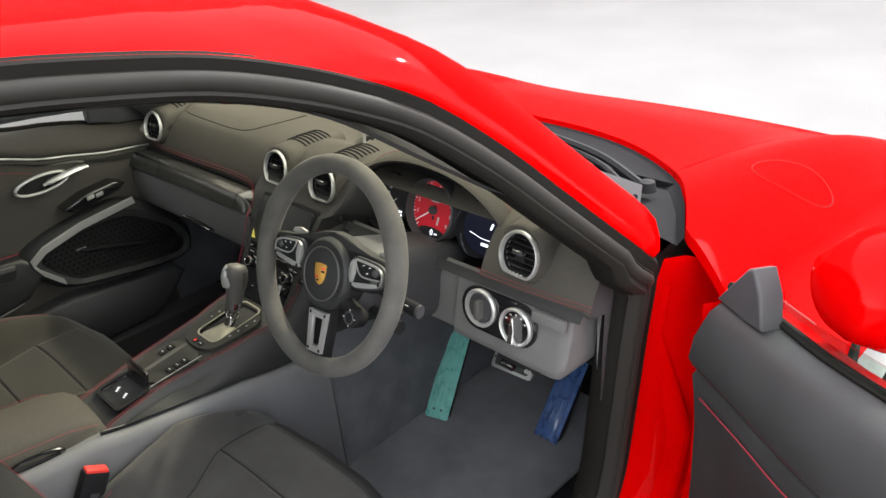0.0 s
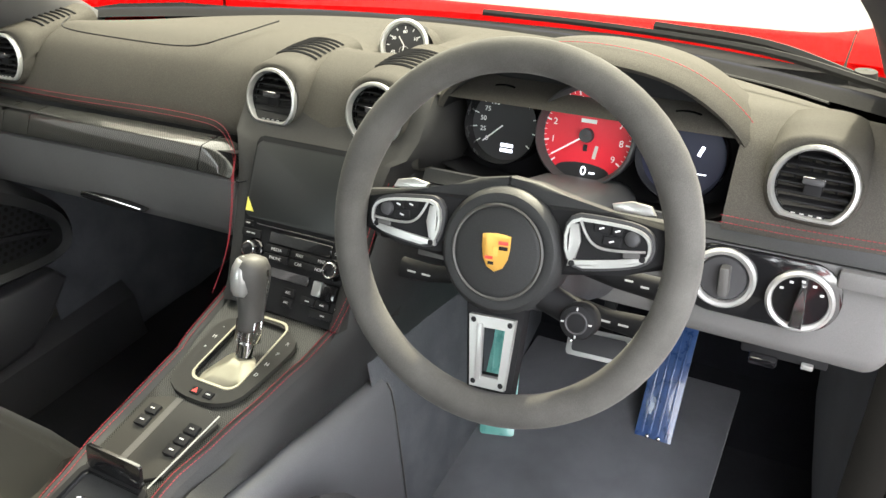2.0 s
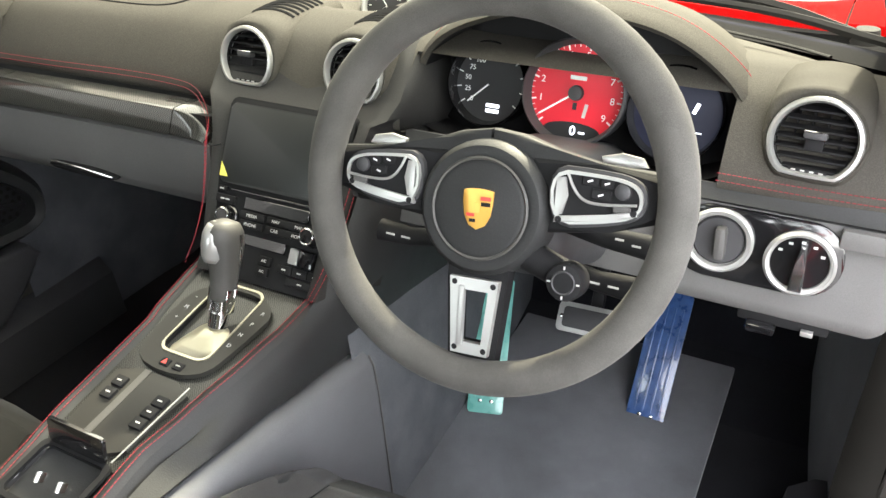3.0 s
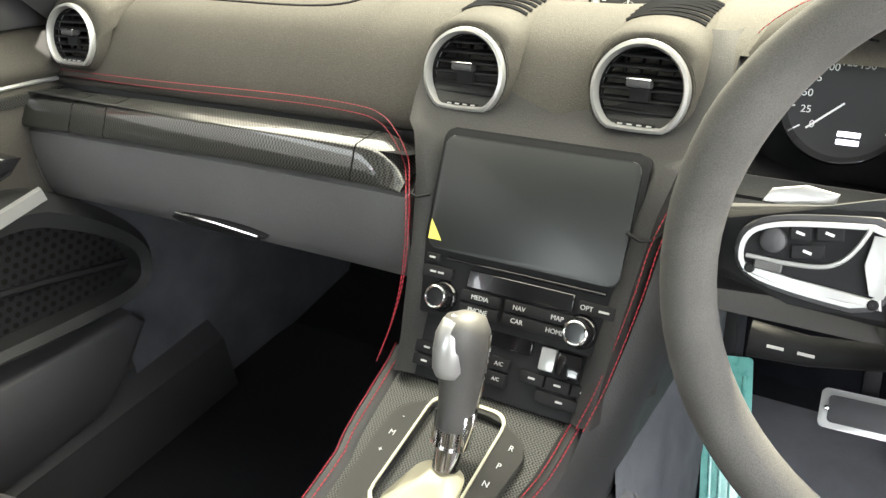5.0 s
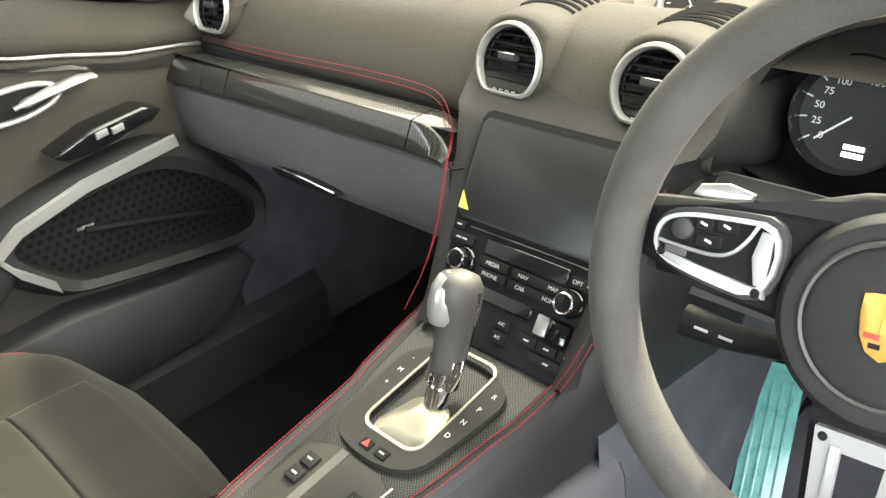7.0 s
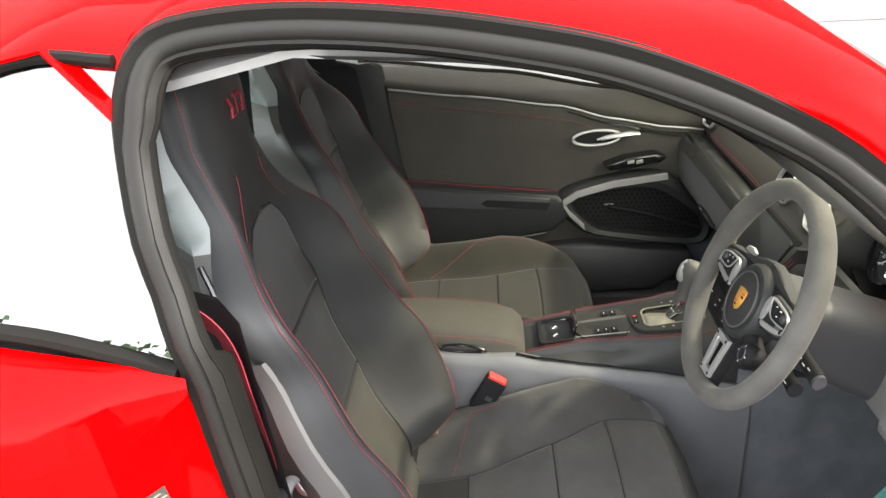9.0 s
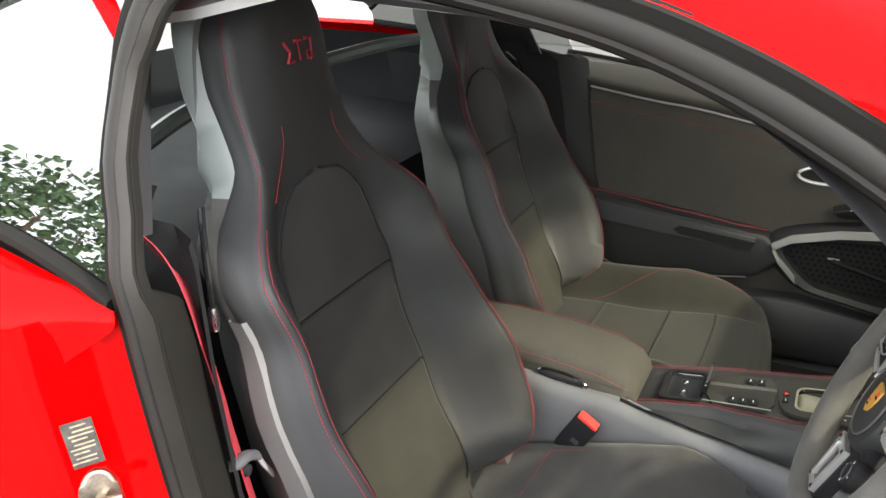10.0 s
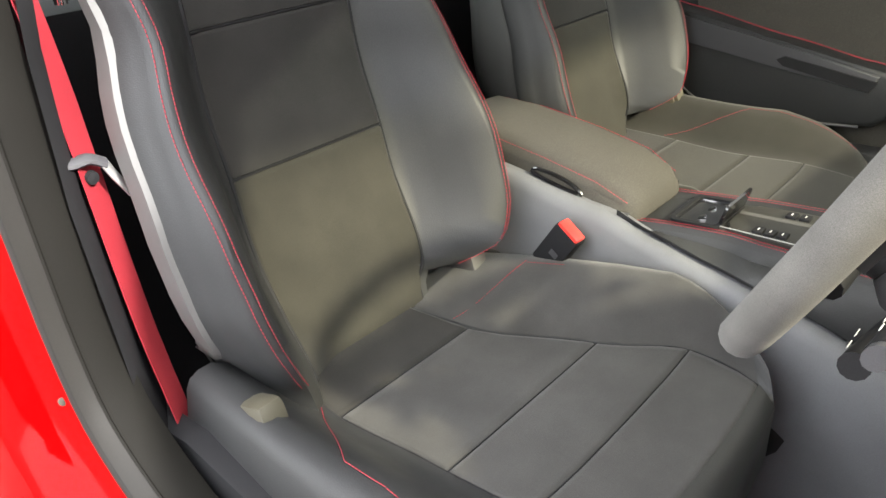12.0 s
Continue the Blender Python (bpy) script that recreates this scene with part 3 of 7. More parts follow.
for flip in (1, -1):
    rows = []
    for a in range(19):
        x = 0.604 + 0.29 * a / 18
        u = x / 0.785
        y0 = hood_edge(u) if u < 1 else 0.42 - 0.5 * (u - 1)
        col = [V((flip * x, y0, hood_z(x, y0) - 0.02)), V((flip * x, y0 + 0.004, hood_z(x, y0)))]
        for k in range(1, 15):
            y = y0 + (2.0 - y0) * k / 14
            col.append(V((flip * x, y, hood_z(x, y))))
        rows.append(col)
    for d, z in ((0.015, 0.72), (0.02, 0.55), (0.01, 0.3)):
        rows.append([V((flip * (0.894 + d), p.y, min(z, p.z - 0.04 + 0.5 * (z - 0.72)))) for p in rows[18]])
    part("front_fender", loft(B(), rows), "paint", body, "red front fender", angle=50)
    part("panel_gap", loft(B(), [[V((flip * x, 0.72 + 1.25 * k / 10, hood_z(x, 0.72 + 1.25 * k / 10) - 0.008)) for x in (0.590, 0.612)] for k in range(11)]), "seal_dark", body)
# filler cap line on the fender
cap = B()
tube(cap, [V((0.80 + 0.075 * math.cos(a), 0.80 + 0.075 * math.sin(a), hood_z(0.80 + 0.075 * math.cos(a), 0.80 + 0.075 * math.sin(a)) + 0.0003)) for a in [radians(15 * k) for k in range(24)]], 0.0012, 5, closed=True)
part("filler_flap_gap", cap, "seal_dark", body)

# hinge post: red between the seal and the front fender
hp = []
for z in (0.835, 0.80, 0.70, 0.55, 0.40, 0.30):
    y = curve_at([(0.30, 0.26), (0.40, 0.29), (0.55, 0.318), (0.70, 0.335), (0.86, 0.36)], z)
    x = side_x(z, y)
    hp.append([V((x, y, z)), V((x + 0.02, y + 0.03, z)), V((x + 0.045, y + 0.075, z - 0.02)), V((x + 0.06, y + 0.12, z - 0.04)), V((0.89, y + 0.13, z - 0.05))])
part("hinge_post", loft(B(), hp), "paint", body, "red painted hinge post")

# inner shell: floor, headlining, rear bulkhead, sides, pillar trims
tagged(part("floor", box(B(), (1.56, 2.2, 0.04), pose(0, -0.1, 0.148), 0.01), "carpet"), "dark grey carpeted cabin floor", "floor", kind="structure")
for flip in (1, -1):
    sl = B()
    prism(sl, [(0.66, 0.17), (0.67, 0.27), (0.70, 0.30), (0.775, 0.315), (0.80, 0.30), (0.84, 0.24), (0.86, 0.17)] if flip > 0 else [(-0.86, 0.17), (-0.84, 0.24), (-0.80, 0.30), (-0.775, 0.315), (-0.70, 0.30), (-0.67, 0.27), (-0.66, 0.17)], 1.05, Matrix(((1, 0, 0, 0), (0, 0, -1, 0.35 - 1.05), (0, 1, 0, 0), (0, 0, 0, 1))) @ pose(0, 0, 0))
    part("sill_trim", sl, "plastic", body, "grey plastic sill cover")
head = []
for y in (-0.16, -0.3, -0.45, -0.6, -0.75, -0.9, -1.05, -1.22):
    zc = 1.328 - 0.12 * (y + 0.42) ** 2
    ze = curve_at([(-1.25, 1.10), (-1.1, 1.175), (-0.79, 1.225), (-0.6, 1.265), (-0.3, 1.245), (-0.16, 1.205)], y)
    head.append([V((0.56 * u, y, ze + (zc - ze) * (1 - abs(u) ** 2.4))) for u in [-1 + k / 6 for k in range(13)]])
tagged(part("ceiling", thick(loft(B(), head), 0.012), "headliner"), "grey cloth headlining under the roof", "headlining", kind="structure")
for flip in (1, -1):
    pl = []
    for p in spline([(0.70, 0.46, 0.845), (0.665, 0.22, 0.98), (0.61, 0.06, 1.095), (0.572, -0.05, 1.175), (0.548, -0.17, 1.222), (0.535, -0.32, 1.25), (0.53, -0.5, 1.262)], 5):
        pl.append([V((flip * (p.x + 0.06), p.y - 0.075, p.z - 0.0)), V((flip * (p.x + 0.025), p.y - 0.06, p.z - 0.012)), V((flip * (p.x - 0.015), p.y - 0.02, p.z - 0.005)), V((flip * (p.x - 0.035), p.y + 0.02, p.z + 0.012)), V((flip * (p.x - 0.05), p.y + 0.05, p.z + 0.03))])
    if flip < 0:
        # broad at its foot, running down to the dashboard top
        pl = []
        for (x0, y0, z0), (x1, y1, z1) in zip(spline([(-0.705, 0.235, 0.845), (-0.680, 0.115, 0.965), (-0.655, 0.020, 1.055), (-0.60, -0.11, 1.165), (-0.55, -0.30, 1.24), (-0.53, -0.5, 1.262)], 5), spline([(-0.655, 0.44, 0.840), (-0.645, 0.325, 0.935), (-0.625, 0.225, 1.015), (-0.575, 0.06, 1.13), (-0.53, -0.15, 1.222), (-0.49, -0.48, 1.285)], 5)):
            low_, high_ = V((x0, y0, z0)), V((x1, y1, z1))
            pl.append([low_ + V((-0.03, 0.02, 0.0)), low_] + [low_.lerp(high_, k / 5) + V((0.026, -0.012, -0.004)) * math.sin(math.pi * k / 5) ** 0.7 for k in range(1, 5)] + [high_, high_ + V((-0.015, 0.02, 0.004))])
    part("pillar_lining", loft(B(), pl), "plastic", body, "dark grey lining of the windscreen pillar")
    # panel behind the seat, beside the belt
    tr = []
    for z, y, x in ((0.30, -0.56, 0.68), (0.5, -0.63, 0.69), (0.7, -0.68, 0.69), (0.85, -0.70, 0.685), (0.985, -0.72, 0.67), (1.0, -0.74, 0.655)):
        tr.append([V((flip * (x + 0.02), y + 0.055, z)), V((flip * x, y + 0.04, z)), V((flip * (x - 0.025), y - 0.01, z)), V((flip * (x - 0.03), y - 0.12, z)), V((flip * (x - 0.03), y - 0.5, z))])
    # deep shade of the gap beside the seat is painted in with black
    part("rear_side_trim", loft(B(), [r[:3] for r in tr]), "plastic_black", body, "side trim behind the seat, blackened for the gap's shade")
    part("belt_recess", loft(B(), [r[2:] for r in tr]), "plastic_black", body, "recess behind the belt, blackened for its shade")
    part("rear_side_lining", loft(B(), [[V((flip * x, y, z)) for z, x in ((0.70, 0.665), (0.86, 0.665), (0.97, 0.645), (1.03, 0.60))] for y in (-0.80, -1.0, -1.3, -1.69)]), "plastic_black", body, "black lining beside the luggage space")
    up = []
    for z, y, x in ((0.99, -0.80, 0.675), (1.08, -0.83, 0.63), (1.18, -0.855, 0.585), (1.26, -0.855, 0.54)):
        up.append([V((flip * x, y + 0.02, z)), V((flip * (x - 0.03), y + 0.03, z)), V((flip * (x - 0.05), y - 0.02, z)), V((flip * (x - 0.04), y - 0.09, z))])
    part("pillar_lining", loft(B(), up), "plastic_black", body, "dark lining of the rear door pillar")
# bulkhead and luggage shelf
bk = [[V((x, y, z)) for x in (-0.66, -0.3, 0, 0.3, 0.66)] for y, z in ((-0.86, 0.17), (-0.90, 0.5), (-0.93, 0.72), (-0.96, 0.80), (-1.05, 0.83), (-1.3, 0.84), (-1.7, 0.86))]
part("tailgate_lining", loft(B(), [[V((x, -1.68, z)) for x in (-0.66, 0.0, 0.66)] for z in (0.80, 0.92, 1.0)]), "plastic_black", body, "black lining of the tailgate")
part("rear_bulkhead", loft(B(), bk), "plastic_black", body, "black carpeted bulkhead behind the seats")
part("luggage_rail", tube(B(), spline([(-0.60, -1.01, 1.035), (-0.3, -1.0, 1.058), (0.0, -1.0, 1.06), (0.3, -1.0, 1.045), (0.44, -1.0, 1.012), (0.60, -0.98, 0.97)], 5), 0.014, 8, flat=1.0), "shell", body, "pale grey cross rail of the tailgate")
hatch = []
for y, z in ((-1.2, 1.255), (-1.42, 1.15), (-1.7, 1.0)):
    hatch.append([V((0.56 * u, y, z - 0.05 * u * u)) for u in (-1, -0.5, 0, 0.5, 1)])
part("tailgate_glass", loft(B(), hatch), "glass_side", body, "tailgate glass")
part("tailgate", loft(B(), [[V((0.85 * u, y, z - 0.05 * u * u)) for u in (-1, -0.5, 0, 0.5, 1)] for y, z in ((-1.7, 0.99), (-1.95, 0.93), (-2.1, 0.75), (-2.15, 0.3))]), "paint", body, "red tailgate")
# closed wheel arch walls in front of the doors
for flip in (1, -1):
    part("arch_wall", box(B(), (0.02, 0.72, 0.60), pose(flip * 0.76, 0.80, 0.42), 0.004), "plastic", body)
# nose, closing the front below the bonnet
nose = []
for a in range(25):
    x = -0.894 + 1.788 * a / 24
    z0, bow_ = hood_z(x, 2.0), 0.16 * (1 - (x / 0.9) ** 2)
    nose.append([V((x, 2.0, z0)), V((x, 2.03 + bow_ * 0.6, z0 - 0.03)), V((x, 2.05 + bow_, z0 - 0.14)), V((x, 2.04 + bow_, 0.34)), V((x, 1.98 + bow_, 0.20)), V((x, 1.8, 0.18))])
part("nose", loft(B(), nose), "paint", body, "red nose panel", angle=60)
# firewall
fw = [[V((x, y, z)) for x in (-0.76, -0.3, 0.0, 0.3, 0.76)] for y, z in ((0.55, 0.168), (0.72, 0.20), (0.80, 0.34), (0.78, 0.60), (0.66, 0.82))]
part("firewall", loft(B(), fw), "carpet", body, "dark carpeted footwell wall")



# road wheels
for sx, y in ((1, 1.28), (-1, 1.28), (1, -1.18), (-1, -1.18)):
    hub_at = facing((sx * 0.80, y, 0.325), (sx, 0, 0))
    wheel_ = part("road_wheel", lathe(B(), [(0.20, -0.11), (0.30, -0.115), (0.322, -0.10), (0.325, 0.0), (0.322, 0.10), (0.30, 0.115), (0.235, 0.11), (0.23, 0.09)], 40, hub_at), "seal_dark", body, "black tyre on a dark rim")
    part("rim", lathe(B(), [(0.0001, 0.085), (0.05, 0.088), (0.09, 0.07), (0.20, 0.085), (0.235, 0.105), (0.235, 0.04)], 40, hub_at), "silver_paint", wheel_, "silver rim")

# ---- seats ----
BACK_W = [(0.42, 0.20), (0.45, 0.222), (0.49, 0.246), (0.55, 0.262), (0.62, 0.262), (0.69, 0.250), (0.76, 0.236), (0.81, 0.217), (0.84, 0.212), (0.885, 0.226), (0.915, 0.214), (0.945, 0.180), (0.975, 0.140), (1.00, 0.121), (1.04, 0.114), (1.12, 0.112), (1.17, 0.108), (1.205, 0.092), (1.222, 0.06)]
BACK_B = [(0.42, 0.07), (0.47, 0.105), (0.56, 0.128), (0.66, 0.122), (0.74, 0.098), (0.82, 0.078), (0.88, 0.070), (0.93, 0.042), (0.98, 0.012), (1.02, 0.002), (1.1, -0.004), (1.222, -0.015)]
BACK_Y = [(0.36, -0.51), (0.45, -0.545), (0.60, -0.612), (0.75, -0.665), (0.90, -0.704), (1.0, -0.718), (1.08, -0.722), (1.16, -0.724), (1.222, -0.734)]
INS_W = [(0.36, 0.130), (0.5, 0.134), (0.65, 0.130), (0.82, 0.124), (0.88, 0.116), (0.92, 0.102), (0.95, 0.080), (0.968, 0.056), (0.976, 0.036), (0.980, 0.0)]


RIDGE = [(0.42, 0.86), (0.6, 0.90), (0.72, 0.93), (0.85, 0.94), (1.0, 0.94), (1.22, 0.93)]


def soft_at(table, z):
    """The table's value with its corners rounded off."""
    return sum(curve_at(table, z + 0.007 * d) for d in range(-4, 5)) / 9


OUTER = [1]


def outer_trim(u, z):
    """Low down the bolster towards the door is slimmer and the inner one rounds off."""
    if OUTER[0] < 0 and u < 0:
        return 1 - 0.45 * min(1, max(0, (0.61 - z) / 0.2)) ** 2 * min(1, max(0, (abs(u) - 0.4) / 0.5))
    if u * OUTER[0] < 0 or OUTER[0] < 0:
        return 1 - 0.30 * min(1, max(0, (0.54 - z) / 0.12)) ** 2 * min(1, max(0, (abs(u) - 0.4) / 0.5))
    return 1 - 0.085 * min(1, max(0, (0.78 - z) / 0.2)) * min(1, max(0, (u * OUTER[0] - 0.3) / 0.4))


def back_point(u, z):
    """Front of the backrest: u across from -1 to 1, at height z."""
    w, b, y0 = soft_at(BACK_W, z) * 0.965, soft_at(BACK_B, z), soft_at(BACK_Y, z)
    w *= outer_trim(u, z)
    a = abs(u)
    i, r = 0.50, soft_at(RIDGE, z)
    k = min(1, max(0, (a - i) / (r - i)))
    k = k * k * (3 - 2 * k)
    fwd = b * k
    if u * OUTER[0] < 0 or OUTER[0] < 0:
        cut = min(1, max(0, (z - 0.435) / 0.055))
        fwd *= cut ** 0.5
    if a > r:
        s = (a - r) / (1 - r)
        fwd -= (0.02 + 0.3 * max(b, 0)) * min(1, (1 - r) / 0.14) * s ** 2 + 0.012 * s
    if z > 1.0:
        fwd -= 0.03 * min(1, (z - 1.0) / 0.1) * a ** 2.5
    return V((w * u, y0 + fwd, z))


def seat(x0, y0=0.0, panels="suede_grey", seam=0.0011):
    OUTER[0] = 1 if x0 > 0 else -1
    s = thing("sports_seat", "black leather and suede sports seat with red stitching", "car seat", pose(x0, y0, 0.027), group="pair of front seats")
    # padding of the backrest, front and sides
    us = [-1, -0.98, -0.95, -0.91, -0.86, -0.76, -0.66, -0.58, -0.52, -0.35, -0.17, 0, 0.17, 0.35, 0.52, 0.58, 0.66, 0.76, 0.86, 0.91, 0.95, 0.98, 1]
    zs = [0.36 + 0.862 * k / 60 for k in range(61)]
    rows = []
    for z in zs:
        r = [back_point(u, z) for u in us]
        w = soft_at(BACK_W, z)
        e = r[0].y
        wl, wr = w * outer_trim(-1, z), w * outer_trim(1, z)
        d = 0.036
        d += (0.018 - d) * min(1, max(0, (z - 0.95) / 0.06))
        r = [V((-wl, e - d, z)), V((-wl * 1.008, e - d * 0.4, z))] + r + [V((wr * 1.008, e - d * 0.4, z)), V((wr, e - d, z))]
        rows.append(r)
    topz = rows[-1]
    rows.append([V((p.x * 0.85, p.y - 0.02, p.z + 0.008)) for p in topz])
    rows.append([V((p.x * 0.8, -0.795, p.z + 0.002)) for p in topz])
    part("backrest", loft(B(), rows), "leather_smooth", s, "black leather backrest with high side bolsters", angle=70)
    # inserts
    def panel(z0, z1, name, label, mat="suede", lift=0.0025):
        g = []
        n = 12
        cs = (-1, -0.985, -0.94, -0.5, 0, 0.5, 0.94, 0.985, 1)
        ks = [0, 0.012, 0.05] + [k / 10 for k in range(1, 10)] + [0.85, 0.93, 0.97, 0.988]
        ks = sorted(ks + [0.95, 1.0])
        n = len(ks) - 1
        for k in range(n + 1):
            z = z0 + (z1 - z0) * ks[k]
            iw, w = curve_at(INS_W, z), soft_at(BACK_W, z)
            row = []
            for j in range(9):
                x = iw * cs[j]
                p = back_point(x / w, z)
                e = min(1.0, min(8 - j, j) / 0.6, 1.0) if 0 < j < 8 else -0.6
                ez = 1 if 0 < k < n else -0.6
                row.append(p + V((0, lift * min(e, ez), 0)))
            g.append(row)
        return part(name, loft(B(), g), mat, s, label, angle=70)
    # lower insert carries the olive sun patch in its colour
    panel(0.385, 0.637, "lower_insert", "suede insert panel with olive sunlight in its colour", "suede_worn")
    panel(0.639, 0.801, "middle_insert", "grey suede insert panel")
    panel(0.803, 0.979, "upper_insert", "arched grey suede insert panel")
    # back shell
    sh = []
    for z in zs:
        w, e = soft_at(BACK_W, z), back_point(-1, z).y
        d = 0.036
        back = curve_at([(0.36, -0.66), (0.6, -0.73), (0.9, -0.80), (1.0, -0.815), (1.222, -0.805)], z)
        k = min(1, max(0, (z - 0.95) / 0.06))
        cols = [(w * 1.016 + 0.002 * k, e - d * 0.8 * (1 - k) - 0.007 * k), (w * 1.012 + 0.018 * k, e - d * 1.3 * (1 - k) - 0.032 * k), (w * (0.84 + 0.14 * k) + 0.020 * k, back + 0.05 - 0.03 * k), (w * 0.7, back), (0, back - 0.01)]
        sh.append([V((-x * outer_trim(-1, z), y, z)) for x, y in cols] + [V((x * outer_trim(1, z), y, z)) for x, y in cols[-2::-1]])
    topr = sh[-1]
    sh.append([V((p.x * 0.86, p.y - 0.012, p.z + 0.008)) for p in topr])
    cut = next(i for i, z in enumerate(zs) if z > 0.965)
    part("back_shell", loft(B(), sh[:cut + 1]), "engraved_grip", s, "grey hard shell behind the backrest", angle=60)
    part("head_shell", loft(B(), sh[cut:]), "shell", s, "pale grey hard shell round the headrest", angle=60)
    out = 1 if x0 > 0 else -1
    rows = []
    for z in [0.44 + 0.42 * k / 14 for k in range(15)]:
        w, e = soft_at(BACK_W, z) * outer_trim(out, z), back_point(-1, z).y
        wd = 0.5 + 0.5 * min(1, (0.87 - z) / 0.15)
        rows.append([V((out * w * 1.003, e - 0.014, z)), V((out * (w + 0.008), e - 0.018, z)), V((out * (w + 0.009), e - 0.020 - 0.030 * wd, z)), V((out * w * 0.97, e - 0.022 - 0.034 * wd, z))])
    part("side_strip", loft(B(), rows), "engraved", s, "pale grey plastic strip beside the backrest", angle=50)
    # cushion
    side = 1 if x0 > 0 else -1
    def cush(u, v):
        """u across -1 to 1, v from back 0 to front 1."""
        hw = 0.272 - 0.02 * (1 - v) - 0.045 * max(0, (v - 0.75) / 0.25) ** 2
        y = -0.56 + 0.505 * v - 0.055 * abs(u) ** 3 * max(0, (v - 0.55) / 0.45) 
        z = 0.396 + 0.045 * v - 0.010 * math.sin(math.pi * min(1, v / 0.75)) 
        w, a = u, abs(u)
        edge = curve_at([(0, 0.30), (0.257, 0.37), (0.574, 0.64), (0.792, 0.82), (1, 0.87)] if u * side < 0 else [(0, 0.50), (0.23, 0.55), (0.5, 0.50), (1, 0.48)], v)
        u = math.copysign(a / 0.58 * edge if a < 0.58 else edge + (a - 0.58) / 0.42 * (1 - edge), w)
        k = min(1, max(0, (a - 0.58) / 0.36))
        rise = min(1, max(0, v + 0.05) / 0.6)
        bol = (0.080 * rise * (1.6 - 0.6 * rise) * (1 - 0.5 * max(0, (v - 0.7) / 0.3)) if w * side < 0 else 0.066 * (1 - 0.75 * max(0, (v - 0.6) / 0.4))) * k * k * (3 - 2 * k)
        if a > 0.92:
            bol -= 0.008 * ((a - 0.92) / 0.08) ** 2
        return V((hw * u * 1.0, y, z + bol))
    us2 = [-1, -0.96, -0.9, -0.84, -0.78, -0.70, -0.64, -0.58, -0.3, 0, 0.3, 0.58, 0.64, 0.70, 0.78, 0.84, 0.9, 0.96, 1]
    rows = []
    for k in range(19):
        v = k / 18
        r = [cush(u, v) for u in us2]
        l, q = r[0], r[-1]
        r = [l + V((-0.002, 0, -0.18)), l + V((-0.012, 0, -0.06)), l + V((-0.006, 0, -0.012))] + r + [q + V((0.006, 0, -0.012)), q + V((0.012, 0, -0.06)), q + V((0.002, 0, -0.18))]
        rows.append(r)
    f = rows[-1]
    rows.append([p + V((-p.x * 0.03, 0.022, -0.014)) for p in f])
    rows.append([V((p.x * 0.94, p.y + 0.03, min(p.z, 0.37) - 0.02)) for p in f])
    rows.append([V((p.x * 0.9, p.y - 0.005, min(p.z, 0.30) - 0.04)) for p in f])
    part("cushion", loft(B(), rows), "leather_smooth" if side > 0 else panels, s, "black leather seat cushion" if side > 0 else "suede seat cushion with shade and olive sunlight in its colour", angle=70)
    side = 1 if x0 > 0 else -1
    def cpanel(v0, v1, label, u1=0.58, cloth=panels):
        g = []
        ks = (0, 0.02, 0.08, 0.3, 0.7, 0.92, 0.98, 1)
        js = (-1, -0.985, -0.95, -0.7, -0.35, 0, 0.35, 0.7, 0.95, 0.985, 1)
        for k in range(8):
            v = v0 + (v1 - v0) * ks[k]
            row = []
            for j in range(11):
                u = side * u1 * js[j]
                row.append(cush(u, v) + V((0, 0, 0.002 if 0 < j < 10 and 0 < k < 7 else -0.001)))
            g.append(row)
        part("cushion_insert", loft(B(), g), cloth, s, label, angle=70)
    # shadow in front of the backrest is painted by the darker suede
    cpanel(0.03, 0.256, "rear panel of the cushion, its shade put in by darker suede", cloth="suede")
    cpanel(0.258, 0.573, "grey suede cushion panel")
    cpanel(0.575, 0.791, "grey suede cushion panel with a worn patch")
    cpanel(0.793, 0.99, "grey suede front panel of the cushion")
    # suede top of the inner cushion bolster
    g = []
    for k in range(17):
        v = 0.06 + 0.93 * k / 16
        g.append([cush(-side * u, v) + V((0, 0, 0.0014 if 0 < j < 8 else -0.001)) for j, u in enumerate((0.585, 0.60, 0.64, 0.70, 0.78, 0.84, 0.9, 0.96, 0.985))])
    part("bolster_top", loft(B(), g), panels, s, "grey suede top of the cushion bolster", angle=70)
    # red seams
    st = B()
    for sg in (-1, 1):
        line = [back_point((soft_at(RIDGE, z) - 0.02) * sg, z) + V((0, 0.0015, 0)) for z in [0.45 + 0.50 * k / 30 for k in range(31)]]
        stitches(st, line)
        line = [back_point((soft_at(RIDGE, z) + 0.022) * sg, z) + V((0, 0.0015, 0)) for z in [0.45 + 0.74 * k / 60 for k in range(61)]]
        stitches(st, line)
        stitches(st, [cush((0.60 + 0.30 * min(1, k / 7)) * sg, 0.20 + (0.18 if sg * side < 0 else 0.78) * k / 20) + V((0, 0, 0.0015)) for k in range(21)])
        stitches(st, [back_point((0.50 + 0.30 * max(0, (1.03 - z) / 0.1)) * sg, z) + V((0, 0.0015, 0)) for z in [0.965 + 0.085 * k / 10 for k in range(11)]])
    tagged(part("red_stitching", st, "stitch", s, "red contrast stitching"), kind="stuff")
    sm = B()
    for sg in (-1, 1):
        tube(sm, [back_point(sg * curve_at(INS_W, z) / soft_at(BACK_W, z), z) for z in [0.40 + 0.579 * k / 60 for k in range(61)]], 0.0030, 6)
        tube(sm, [cush(0.58 * sg, 0.261 + 0.73 * k / 20) for k in range(21)], seam, 6)
    for z in (0.638, 0.802):
        w = curve_at(INS_W, z) / soft_at(BACK_W, z)
        tube(sm, [back_point(w * (-1 + k / 6), z) for k in range(13)], 0.0021, 6)
    for v in (0.257, 0.574, 0.792):
        tube(sm, [cush(0.58 * (-1 + k / 6), v) for k in range(13)], seam, 6)
